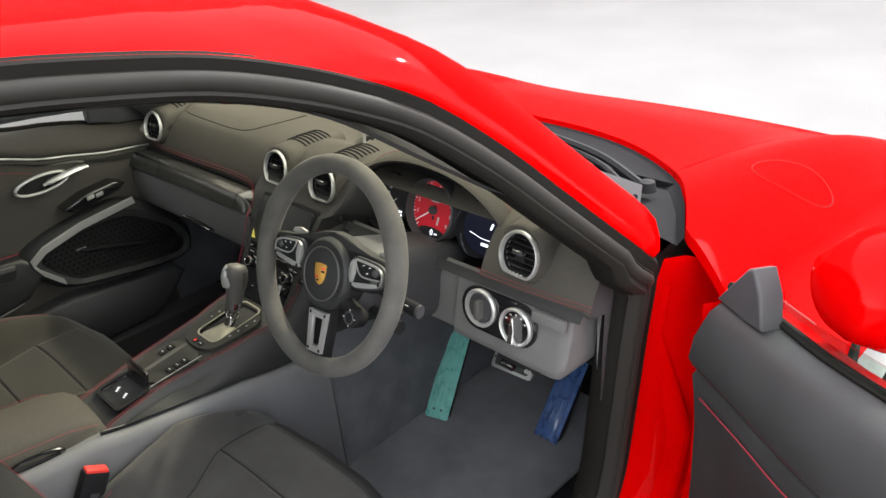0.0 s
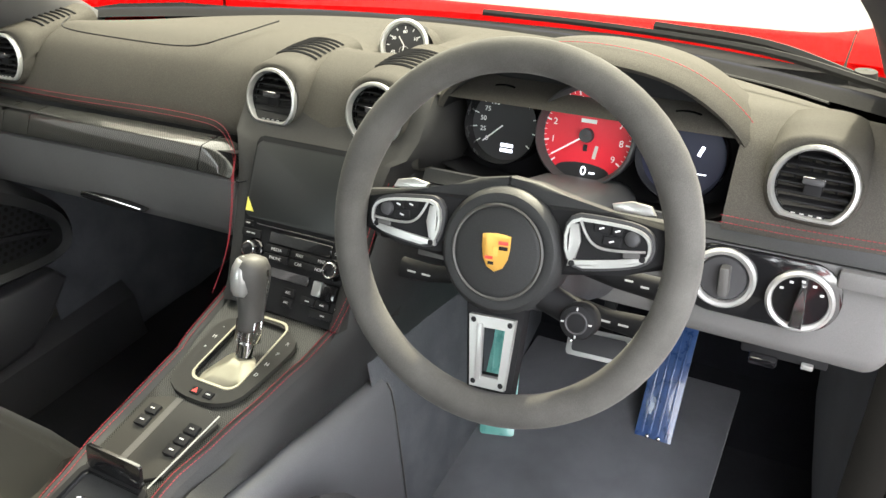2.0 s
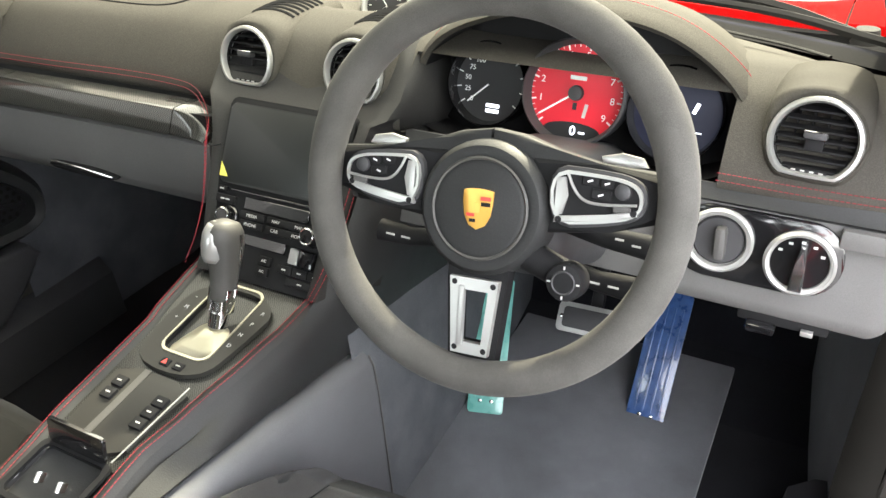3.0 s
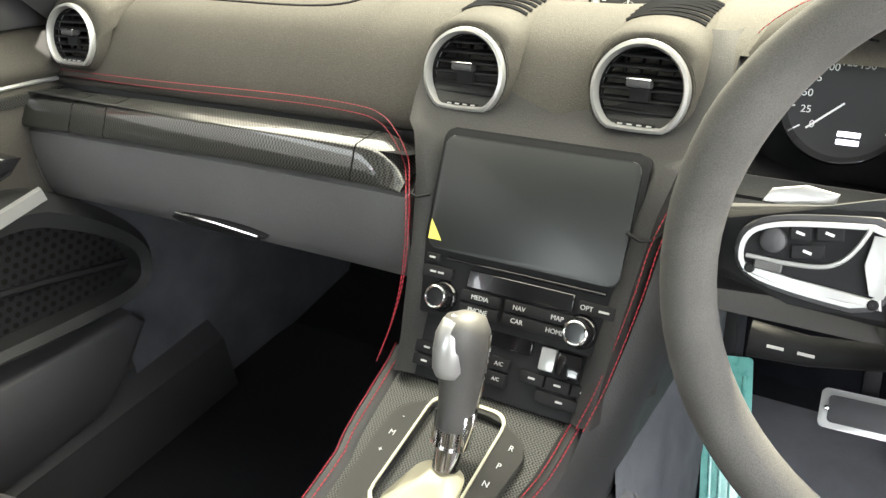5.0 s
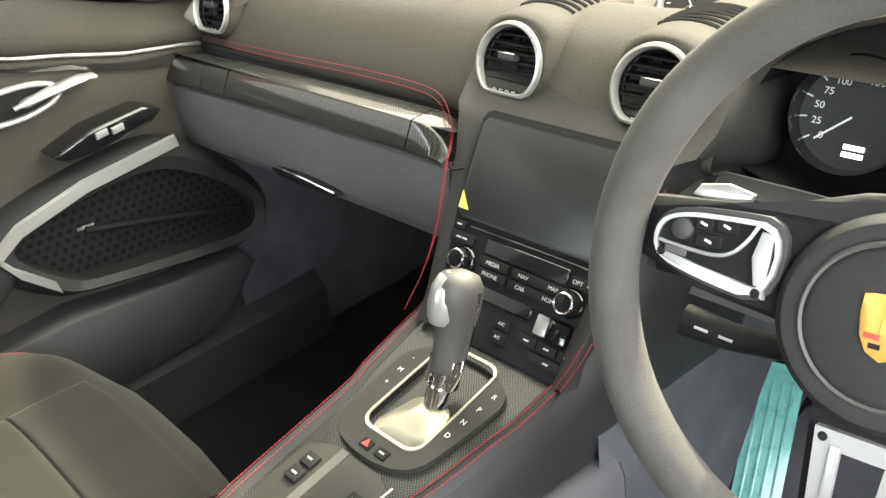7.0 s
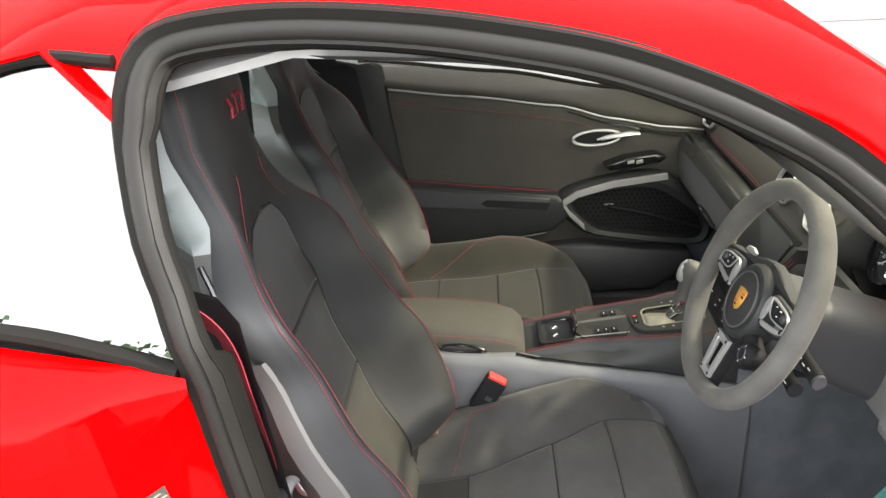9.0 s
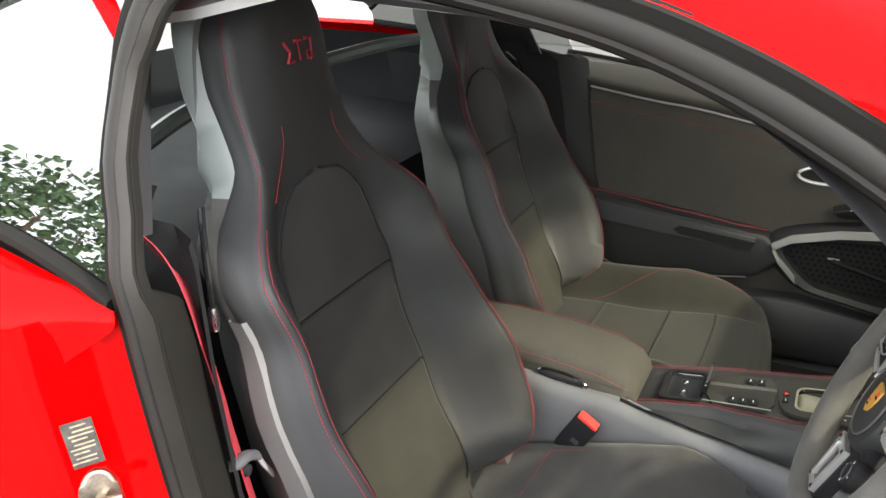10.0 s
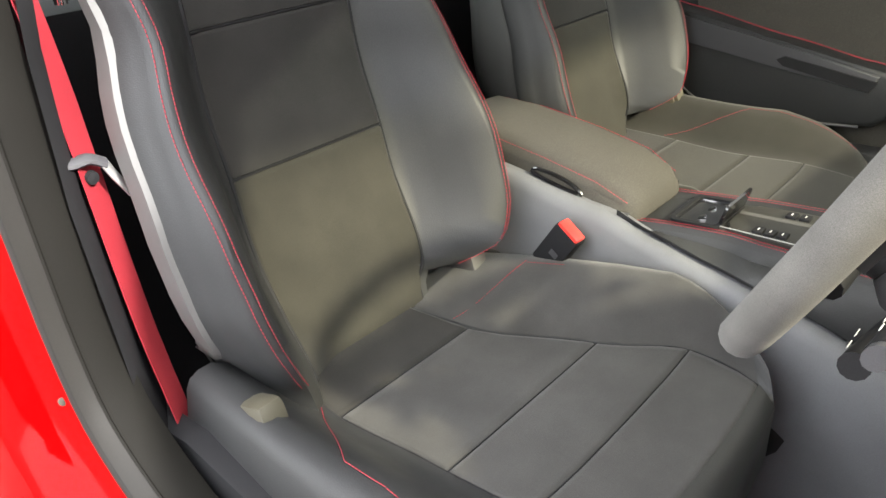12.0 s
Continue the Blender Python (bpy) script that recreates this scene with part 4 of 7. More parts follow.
    part("seams", sm, "plastic_black", s, "dark sewn seams")
    # embroidered mark on the headrest, plain red strokes
    mk = B()
    for k in range(3):
        x = -0.022 + 0.02 * k
        z0, z1 = 1.126, 1.152
        def hp(xx, zz):
            p = back_point(xx / soft_at(BACK_W, zz), zz)
            return p + V((0, 0.0012, 0))
        lines = ([(x + 0.004, z0), (x - 0.001, z0), (x + 0.001, z1), (x + 0.014, z1)], [(x + 0.002, z1), (x + 0.016, z1)], [(x, z0), (x + 0.012, z0), (x + 0.006, (z0 + z1) / 2), (x + 0.018, z1)])[k]
        tube(mk, [hp(a, b) for a, b in lines], 0.0026, 5)
        if k == 1:
            tube(mk, [hp(x + 0.006, z0), hp(x + 0.010, z1)], 0.0011, 5)
        if k == 0:
            tube(mk, [hp(x + 0.004, z0), hp(x + 0.010, z0), hp(x + 0.011, z0 + 0.01), hp(x + 0.006, z0 + 0.01)], 0.0011, 5)
    part("embroidered_mark", mk, "stitch", s, "red embroidered mark on the headrest")
    # hinge covers, belt guide, base
    for sg in (-1, 1):
        hc = B()
        box(hc, (0.034, 0.050, 0.046), pose(0.230 * sg, -0.450 if side > 0 else -0.495, 0.449, 25, 0, 0) if sg == side else pose(sg * 0.200, -0.515, 0.422, 25, 0, 0), 0.010)
        part("hinge_cover", hc, "beige" if sg == side else "engraved_grip", s, "olive beige plastic hinge cover" if sg == side else "grey plastic hinge cover")
        sd = B()
        prism(sd, [(-0.66, 0.20), (-0.62, 0.39), (-0.52, 0.41), (-0.2, 0.38), (-0.03, 0.33), (-0.05, 0.20)], 0.03, Matrix(((0, 0, 1, sg * 0.262 + (0.03 if sg > 0 else 0.0)), (1, 0, 0, 0), (0, 1, 0, 0), (0, 0, 0, 1))), 0.006)
        part("side_cover", sd, "plastic_black", s, "black seat side cover")
        rl = B()
        box(rl, (0.04, 0.55, 0.075), pose(sg * 0.2, -0.28, 0.180), 0.006)
        part("seat_rail", rl, "plastic_black", s)
    bs = B()
    box(bs, (0.40, 0.46, 0.12), pose(0, -0.28, 0.255), 0.02)
    part("seat_base", bs, "plastic_black", s)
    gd = part("belt_guide", tube(B(), spline([(out * 0.20, -0.735, 0.985), (out * 0.222, -0.715, 0.955), (out * 0.236, -0.702, 0.905), (out * 0.238, -0.700, 0.872)], 4), 0.0042, 8), "gloss_black", s, "slim black belt guide strap")
    part("guide_end", tube(B(), [(out * 0.238, -0.700, 0.880), (out * 0.239, -0.699, 0.866), (out * 0.239, -0.699, 0.852)], [0.005, 0.008, 0.007], 10), "chrome", gd, "shiny metal end")
    return s


seat(0.400)
# passenger seat takes the darker suede copy in place of real shade
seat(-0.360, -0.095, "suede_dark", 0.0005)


# ---- dashboard ----
dash = thing("dashboard", "black leather dashboard with red stitching and round air vents", "dashboard")
CX = 0.014
PAD = [(0.245, 0.772), (0.214, 0.778), (0.206, 0.788), (0.211, 0.805), (0.226, 0.830), (0.245, 0.853), (0.27, 0.870), (0.31, 0.880), (0.38, 0.882), (0.48, 0.876), (0.60, 0.866), (0.72, 0.856)]


def pad_row(x):
    a = abs(x) / 0.74
    pull = 0.10 * a ** 4
    rows = []
    for k, p in enumerate(spline([(0, y, z) for y, z in PAD], 3)):
        y = p.y
        if y > 0.3:
            lim = 0.590 - 0.205 * (abs(x) / 0.65) ** 2.2
            y = 0.3 + (y - 0.3) * (lim - 0.3) / 0.42
        hollow = 0.036 * math.exp(-(x / 0.05) ** 4) * min(1, max(0, (y - 0.34) / 0.08)) * min(1, max(0, (0.52 - y) / 0.04))
        rows.append(V((x, y + 0.012 * a ** 3, p.z - (0.014 if x < 0 else 0.006) * a ** 2 - hollow)))
    return rows


xs = [-0.745 + 1.49 * k / 60 for k in range(61)]
part("upper_pad", loft(B(), [pad_row(x) for x in xs if x < 0.16] + [pad_row(0.155)]), "leather", dash, "black leather dashboard top", angle=60)
part("upper_pad", loft(B(), [pad_row(0.526)] + [pad_row(x) for x in xs if x > 0.53]), "leather", dash, "black leather dashboard top", angle=60)
part("upper_pad", loft(B(), [[p for p in pad_row(0.155 + 0.388 * k / 16)[17:]] for k in range(17)]), "leather", dash, "black leather dashboard top", angle=60)
for sg in (-1, 1):
    endc = B()
    r = pad_row(0.745 * sg)
    vs = [endc.verts.new(p) for p in r] + [endc.verts.new(V((0.745 * sg, 0.60, 0.60))), endc.verts.new(V((0.745 * sg, 0.25, 0.60)))]
    endc.faces.new(vs)
    part("end_cap", endc, "plastic", dash)
# lip edge with two rows of red thread, passenger side turning down to the console
edge = spline([(-0.74, 0.222, 0.775), (-0.5, 0.2065, 0.785), (-0.30, 0.206, 0.791), (-0.205, 0.206, 0.790), (-0.170, 0.203, 0.785), (-0.144, 0.190, 0.774), (-0.118, 0.167, 0.760), (-0.102, 0.141, 0.745), (-0.094, 0.122, 0.714), (-0.0915, 0.103, 0.674), (-0.093, 0.084, 0.642), (-0.099, 0.064, 0.611)], 8)
st = B()
stitches(st, edge, lift=(0, -0.002, 0.003))
stitches(st, edge, lift=(0.004, -0.0015, 0.011))
edge_r = spline([(0.525, 0.206, 0.789), (0.6, 0.207, 0.788), (0.70, 0.214, 0.787), (0.745, 0.22, 0.786)], 8)
stitches(st, edge_r, lift=(0, -0.002, 0.003))
stitches(st, edge_r, lift=(0, -0.0015, 0.011))
tagged(part("red_stitching", st, "stitch", dash, "twin rows of red stitching"), kind="stuff")
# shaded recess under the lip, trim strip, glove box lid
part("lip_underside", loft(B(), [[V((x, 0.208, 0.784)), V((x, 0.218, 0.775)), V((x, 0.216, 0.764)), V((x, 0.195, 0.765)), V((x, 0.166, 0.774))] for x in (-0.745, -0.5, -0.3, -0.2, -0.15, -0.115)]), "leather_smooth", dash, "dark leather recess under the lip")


def sweep(name, prof, x0, x1, mat, parent, label="", n=24, dy=lambda x: 0.0, dz=lambda x: 0.0):
    rows = []
    for k in range(n + 1):
        x = x0 + (x1 - x0) * k / n
        rows.append([V((x, y + dy(x), z + dz(x))) for y, z in prof])
    bm = loft(B(), rows)
    bm.faces.new([bm.verts[i] for i in range(len(prof))]) if bm.verts.ensure_lookup_table() is None else None
    bm.verts.ensure_lookup_table()
    m = len(prof)
    bm.faces.new([bm.verts[len(bm.verts) - m + i] for i in range(m)][::-1])
    return part(name, bm, mat, parent, label)


TRIM = [(0.20, 0.778), (0.166, 0.7775), (0.162, 0.775), (0.156, 0.763), (0.1485, 0.750), (0.1485, 0.745), (0.154, 0.742), (0.20, 0.742)]
for a, b in ((-0.742, -0.604), (-0.602, -0.540), (-0.538, -0.174)):
    sweep("carbon_trim", TRIM, a, b, "carbon", dash, "glossy carbon weave trim strip", 12, dz=lambda x: -0.012 * max(0, (-x - 0.18) / 0.55) ** 1.5)
# last length of the strip: its top edge rounds down behind the stitched edge
rows = []
for k in range(11):
    q = k / 10
    rows.append([V((-0.172 + 0.056 * q, y, 0.742 + (z - 0.742) * (1 - 0.75 * q ** 2.4))) for y, z in TRIM])
part("carbon_trim", loft(B(), rows), "carbon", dash, "glossy carbon weave trim strip")
LID = [(0.20, 0.740), (0.162, 0.739), (0.155, 0.735), (0.152, 0.716), (0.152, 0.686), (0.155, 0.658), (0.162, 0.640), (0.174, 0.631), (0.30, 0.602)]


sweep("glove_box_lid", LID, -0.700, -0.112, "dash_grey", dash, "dark grey glove box lid", 24, dz=lambda x: -0.012 * max(0, (-x - 0.18) / 0.55) ** 1.5)
sweep("lower_corner", LID, -0.742, -0.703, "dash_grey", dash, "dark grey lower dashboard corner", 6, dz=lambda x: -0.012 * max(0, (-x - 0.18) / 0.55) ** 1.5)
hd = B()
prism(hd, [(0.075 * math.cos(a), 0.009 * math.sin(a) * (1.0 if math.sin(a) > 0 else 0.8)) for a in [2 * math.pi * k / 24 for k in range(24)]], 0.012, facing((-0.380, 0.149, 0.6505), (0, -1, -0.08)) @ pose(0, 0, 0, 0, 0, 0.5), 0.003)
hdl = part("glove_box_catch", hd, "plastic_black", dash, "slim black glove box catch")
part("catch_edge", tube(B(), [(-0.446, 0.149, 0.657), (-0.416, 0.146, 0.659), (-0.376, 0.145, 0.659), (-0.316, 0.149, 0.652)], 0.0016, 6), "chrome", hdl, "thin chrome edge")
# passenger footwell underside
part("underside", loft(B(), [[V((x, 0.30, 0.602)), V((x, 0.55, 0.56)), V((x, 0.78, 0.50))] for x in (-0.74, -0.4, -0.12)]), "plastic_black", dash)
part("underside", loft(B(), [[V((x, 0.26, 0.655)), V((x, 0.55, 0.58)), V((x, 0.78, 0.50))] for x in (0.12, 0.4, 0.74)]), "plastic_black", dash)
# airbag cover line on the pad
al = spline([(-0.56, 0.30, 0.891), (-0.53, 0.262, 0.885), (-0.40, 0.255, 0.8825), (-0.26, 0.258, 0.884), (-0.215, 0.30, 0.891), (-0.20, 0.40, 0.8905)], 6)
part("airbag_seam", tube(B(), al, 0.0012, 5), "plastic_black", dash, "fine airbag cover line")


def vent(x, y, z, r, tilt=0.28, yaw=0.0, slots=7):
    """Round air vent in a pod, with a flat foot, slats, finger tab and slots behind."""
    m = facing((x, y, z), (math.sin(radians(yaw)), -1, tilt))
    v = new("air_vent")
    v.parent = dash
    v.matrix_basis = m
    tagged(v, "round black air vent with a satin silver ring")
    def d_line(rr, n=40, foot=0.78):
        out = []
        for k in range(n):
            a = 2 * math.pi * k / n
            px, py = rr * math.cos(a), rr * math.sin(a)
            if py < -foot * rr:
                py = -foot * rr - 0.12 * (abs(py) - foot * rr)
            out.append((px, py))
        return out
    rg = B()
    prof = [(1.0, -0.012), (1.03, -0.002), (1.0, 0.003), (0.93, 0.004), (0.88, 0.0), (0.86, -0.012)]
    loft(rg, [[V((px, py, h)) for px, py in d_line(r * s)] for s, h in prof], ring=True)
    part("ring", rg, "silver_paint", v, "satin silver vent ring")
    pod = B()
    loft(pod, [[V((px, py - (0.002 if s > 1.1 else 0), h)) for px, py in d_line(r * s)] for s, h in ((1.02, -0.003), (1.07, -0.002), (1.12, -0.008), (1.14, -0.03), (1.12, -0.10))], ring=True)
    part("pod", pod, "leather", v, "leather covered vent pod")
    inn = B()
    loft(inn, [[V((px, py, h)) for px, py in d_line(r * s)] for s, h in ((0.87, -0.004), (0.84, -0.03), (0.5, -0.045), (0.02, -0.046))], ring=True)
    part("duct", inn, "plastic_black", v)
    for k in range(7):
        h = -0.62 * r + 1.32 * r * k / 6
        wd = math.sqrt(max(0.0, (0.85 * r) ** 2 - h * h))
        sl = B()
        box(sl, (2 * wd, 0.0022, 0.013), pose(0, h, -0.011, 12, 0, 0), 0.0007, 1)
        part("slat", sl, "plastic_black", v)
    for k in range(4):
        sl = B()
        px = -0.5 * r + r * k / 3
        box(sl, (0.0018, 1.35 * r, 0.010), pose(px, 0, -0.026), 0.0005, 1)
        part("back_slat", sl, "plastic_black", v)
    tb = B()
    box(tb, (0.021, 0.0065, 0.012), pose(0.0, 0.006, 0.0), 0.002)
    part("finger_tab", tb, "plastic", v, "grey finger tab")
    part("tab_edge", box(B(), (0.021, 0.0014, 0.010), pose(0.0, 0.0098, 0.001), 0.0005, 1), "chrome", v, "thin chrome edge")
    tb = B()
    box(tb, (0.017, 0.012, 0.008), pose(0.0, -0.003, -0.006), 0.002)
    part("tab_foot", tb, "plastic_black", v)
    wh = B()
    box(wh, (0.034, 0.0055, 0.004), pose(0, -0.70 * r, -0.002), 0.001)
    ww = part("thumb_wheel", wh, "plastic_black", v)
    for k in range(4):
        dsh = B()
        box(dsh, (0.004, 0.0012, 0.0012), pose(-0.0125 + 0.0083 * k, -0.70 * r + 0.001, 0.0006))
        part("mark", dsh, "grey_print", v)
    # pod hump running back over the pad, with air slots
    hump = B()
    reach = 0.15 if slots else 0.09
    mi = m.inverted()
    rows = []
    for k in range(9):
        s = k / 8
        yy = y + 0.018 + reach * s
        base = 0.868 + 0.018 * min(1, s * 2)
        topz = z + r * 1.10 + 0.004 * math.sin(s * 3.14)
        topz = topz + (base + 0.001 - topz) * s ** (1.6 if slots else 1.0)
        hw = r * (1.16 - 0.10 * s)
        rows.append([mi @ V((x + hw * math.sin(a), yy, (base - 0.03) + (topz - base + 0.03) * max(0, math.cos(a)) ** 0.55)) for a in [radians(-90 + 180 * j / 14) for j in range(15)]])
    face = [[V((r * q * math.sin(a), r * q * math.cos(a), h)) for a in [radians(-90 + 180 * j / 14) for j in range(15)]] for q, h in ((1.05, -0.004), (1.10, -0.003))]
    loft(hump, face + rows)
    part("hump", hump, "leather", v, "leather hump behind the vent", angle=60)
    for k in range(slots):
        s = 0.32 + 0.075 * k
        yy = y + 0.018 + 0.15 * s
        base = 0.868 + 0.018 * min(1, s * 2)
        topz = z + r * 1.10 + 0.004 * math.sin(s * 3.14)
        topz = topz + (base + 0.001 - topz) * s ** 1.6
        hw = r * (1.16 - 0.10 * s)
        sl = B()
        tube(sl, [mi @ V((x + hw * math.sin(a), yy, (base - 0.03) + (topz - base + 0.0305) * max(0, math.cos(a)) ** 0.55)) for a in [radians(-48 + 96 * j / 10) for j in range(11)]], 0.0023, 5)
        part("air_slot", sl, "plastic_black", v)
    return v


vent(-0.078, 0.216, 0.841, 0.041)
vent(0.087, 0.216, 0.842, 0.041)
vent(-0.642, 0.214, 0.834, 0.041, yaw=4)
vent(0.606, 0.217, 0.842, 0.042, yaw=-4, slots=0)
part("defrost_slot", tube(B(), spline([(0.30, 0.47, 0.877), (0.42, 0.445, 0.8775), (0.54, 0.405, 0.8765), (0.60, 0.37, 0.877)], 6), 0.0035, 6, flat=0.5), "plastic_black", dash, "long thin demister slot")

# centre stack: raised surround, display, buttons
SN = V((0, -1, 0.57)).normalized()
ST = facing((CX + 0.004, 0.150, 0.7525), SN)
stack = []
for y, z, hw in ((0.285, 0.878, 0.135), (0.255, 0.862, 0.142), (0.232, 0.842, 0.146), (0.210, 0.818, 0.146), (0.190, 0.800, 0.140), (0.176, 0.795, 0.126), (0.158, 0.76, 0.116), (0.132, 0.712, 0.109), (0.105, 0.668, 0.104), (0.083, 0.63, 0.100), (0.066, 0.606, 0.099)):
    d = min(1.0, max(0.0, (0.825 - z) / 0.03))
    stack.append([V((CX - hw - 0.02, y + 0.10, z - 0.03)), V((CX - hw - 0.004, y + 0.02, z)), V((CX - hw + 0.004, y - 0.005 * d, z + 0.002 * d)), V((CX - hw + 0.016, y - 0.006 * d, z + 0.004 * d)), V((CX - hw + 0.026, y + 0.004 * d, z - 0.003 * d)), V((CX, y + 0.006, z - 0.004)),
                  V((CX + hw - 0.026, y + 0.004 * d, z - 0.003 * d)), V((CX + hw - 0.016, y - 0.006 * d, z + 0.004 * d)), V((CX + hw - 0.004, y - 0.005 * d, z + 0.002 * d)), V((CX + hw + 0.004, y + 0.02, z)), V((CX + hw + 0.02, y + 0.10, z - 0.03))])
part("centre_surround", loft(B(), stack), "stack_black", dash, "black leather surround of the centre stack", angle=60)
for sg in (-1, 1):
    gap = B()
    tube(gap, [(CX + sg * 0.092, 0.143, 0.7505), (CX + sg * 0.104, 0.139, 0.7475), (CX + sg * 0.112, 0.142, 0.7475), (CX + sg * 0.118, 0.165, 0.7475)], 0.0016, 5)
    part("surround_seam", gap, "plastic_black", dash)
info = thing("infotainment_unit", "black glass display with rows of buttons and two knobs", "car display", ST)
part("bezel", prism(B(), rounded(0.190, 0.170, 0.010, cx=0.0, cy=-0.026), 0.02, pose(0, 0, 0.000), 0.002), "plastic_black", info, "black plastic panel")
part("display", prism(B(), rounded(0.180, 0.103, 0.009, cy=0.0), 0.006, pose(0, 0, 0.0045), 0.0015), "screen", info, "dark switched-off glass display")
part("sticker", prism(B(), [(-0.0895, -0.044), (-0.0895, -0.026), (-0.076, -0.044)], 0.0004, pose(0, 0, 0.0052)), "yellow", info, "yellow corner sticker")
part("disc_slot", box(B(), (0.150, 0.003, 0.004), pose(0.006, -0.0585, 0.001), 0.0008, 1), "gloss_black", info)


def key(x, y, w, h, text="", size=0.0058, parent=None, mark=0):
    k = part("button", box(B(), (w, h, 0.006), pose(x, y, 0.001), 0.0012, 2), "plastic_black", parent)
    if text:
        words("print", text, size, pose(x, y, 0.0042), "grey_print", k)
    for j in range(mark):
        part("symbol", box(B(), (0.006, 0.0016, 0.0006), pose(x - 0.004 * (mark - 1) + 0.008 * j, y, 0.0043)), "grey_print", k)
    return k


part("slot_cover", box(B(), (0.100, 0.016, 0.004), pose(0.006, -0.0715, 0.0008), 0.001, 1), "gloss_black", info)
key(-0.082, -0.060, 0.014, 0.007, "", parent=info, mark=1)
key(-0.0745, -0.0725, 0.031, 0.0105, "", parent=info, mark=2)
key(-0.028, -0.0865, 0.038, 0.0095, "MEDIA", parent=info)
key(0.0275, -0.0865, 0.064, 0.0095, "", parent=info)
words("print", "NAV", 0.0058, pose(0.010, -0.0865, 0.0042), "grey_print", info)
words("print", "MAP", 0.0058, pose(0.045, -0.0865, 0.0042), "grey_print", info)
key(-0.028, -0.098, 0.038, 0.0095, "PHONE", parent=info)
key(0.0275, -0.098, 0.064, 0.0095, "", parent=info)
words("print", "CAR", 0.0058, pose(0.010, -0.098, 0.0042), "grey_print", info)
words("print", "HOME", 0.0058, pose(0.045, -0.098, 0.0042), "grey_print", info)
key(0.076, -0.0725, 0.031, 0.0105, "", parent=info)
words("print", "OPT", 0.0058, pose(0.068, -0.0725, 0.0042), "grey_print", info)
part("symbol", box(B(), (0.009, 0.0016, 0.0006), pose(0.083, -0.0725, 0.0043)), "grey_print", info)
for x in (-0.066, 0.066):
    kn = part("knob", lathe(B(), [(0.0001, 0.016), (0.0105, 0.016), (0.0115, 0.0145), (0.0125, 0.004), (0.0145, 0.002), (0.0148, 0.0)], 32, pose(x, -0.093, 0)), "gloss_black", info, "ribbed black rotary knob")
    part("knob_ring", lathe(B(), [(0.0085, 0.0162), (0.0095, 0.0168), (0.0103, 0.0162), (0.0103, 0.0155)], 32, pose(x, -0.093, 0)), "chrome", kn, "thin chrome ring")
# climate panel, lying back towards the lever
CN = V((0, -0.82, 0.57)).normalized()
CL = facing((CX, 0.086, 0.632), CN)
clim = thing("climate_panel", "black climate control panel with printed keys", "control panel", CL)
part("panel", prism(B(), [(-0.088, 0.032), (0.088, 0.032), (0.086, -0.034), (-0.086, -0.034)], 0.012, pose(0, 0, 0), 0.0015), "plastic_black", clim)
part("window", box(B(), (0.072, 0.015, 0.003), pose(-0.006, 0.019, 0.001), 0.001, 1), "gloss_black", clim, "small dark display window")
part("rocker", box(B(), (0.022, 0.022, 0.012), pose(0.066, 0.012, 0.002), 0.004), "gloss_black", clim, "glossy rocker switch")
part("rocker_side", box(B(), (0.014, 0.020, 0.008), pose(0.046, 0.013, 0.001), 0.002), "silver_paint", clim, "silver rocker switch")
for k in range(3):
    key(0.036 + 0.0235 * k, -0.006, 0.022, 0.010, parent=clim, mark=1)
key(0.064, -0.019, 0.044, 0.010, parent=clim, mark=1)
key(0.004, -0.002, 0.018, 0.011, "A/C", 0.005, clim)
key(0.004, -0.0155, 0.018, 0.012, "A/C", 0.0045, clim)
for k in range(2):
    key(-0.068, -0.006 - 0.0125 * k, 0.026, 0.010, parent=clim, mark=1)
key(-0.042, -0.006, 0.022, 0.010, parent=clim, mark=1)

# clock pod on top of the pad
clk = thing("dash_clock", "round chrome ringed clock on the dashboard top", "clock", facing((0.001, 0.442, 0.861), (0.15, -1, 0.42)))
part("case", lathe(B(), [(0.0, -0.05), (0.036, -0.05), (0.039, -0.03), (0.0385, 0.0), (0.036, 0.003)], 40), "plastic_black", clk)
part("rim", lathe(B(), [(0.0385, -0.004), (0.040, 0.001), (0.037, 0.0045), (0.033, 0.003), (0.031, -0.003)], 40), "silver_paint", clk, "satin silver rim")
part("face", lathe(B(), [(0.0001, -0.0015), (0.032, -0.0015)], 40), "dial_black", clk, "black clock face")
for k in range(12):
    a = radians(30 * k)
    part("hour_mark", box(B(), (0.0012, 0.004, 0.0006), pose(0.0265 * math.sin(a), 0.0265 * math.cos(a), -0.001, 0, 0, -30 * k)), "white", clk)
for k, t in ((2, "10"), (4, "20"), (6, "30"), (8, "40"), (10, "50"), (12, "60")):
    a = radians(30 * k)
    words("numeral", t, 0.007, pose(0.0205 * math.sin(a), 0.0205 * math.cos(a), -0.0012), "white", clk)
part("sub_dial", lathe(B(), [(0.0075, -0.0013), (0.0078, -0.0008), (0.0081, -0.0013)], 24, pose(0, -0.009, 0)), "grey_print", clk)
for ln, ang in ((0.016, 35), (0.021, 170)):
    part("clock_hand", box(B(), (0.0011, ln, 0.0005), pose(0, 0, 0.0002, 0, 0, ang) @ pose(0, ln / 2, 0)), "white", clk)
part("socket", lathe(B(), [(0.045, 0.012), (0.047, 0.02), (0.05, -0.02)], 32, pose(0, -0.012, -0.03, 0, 0, 0)), "leather", clk)

# instrument binnacle
clu = thing("instrument_cluster", "three overlapping round dials under a leather hood", "instrument cluster")
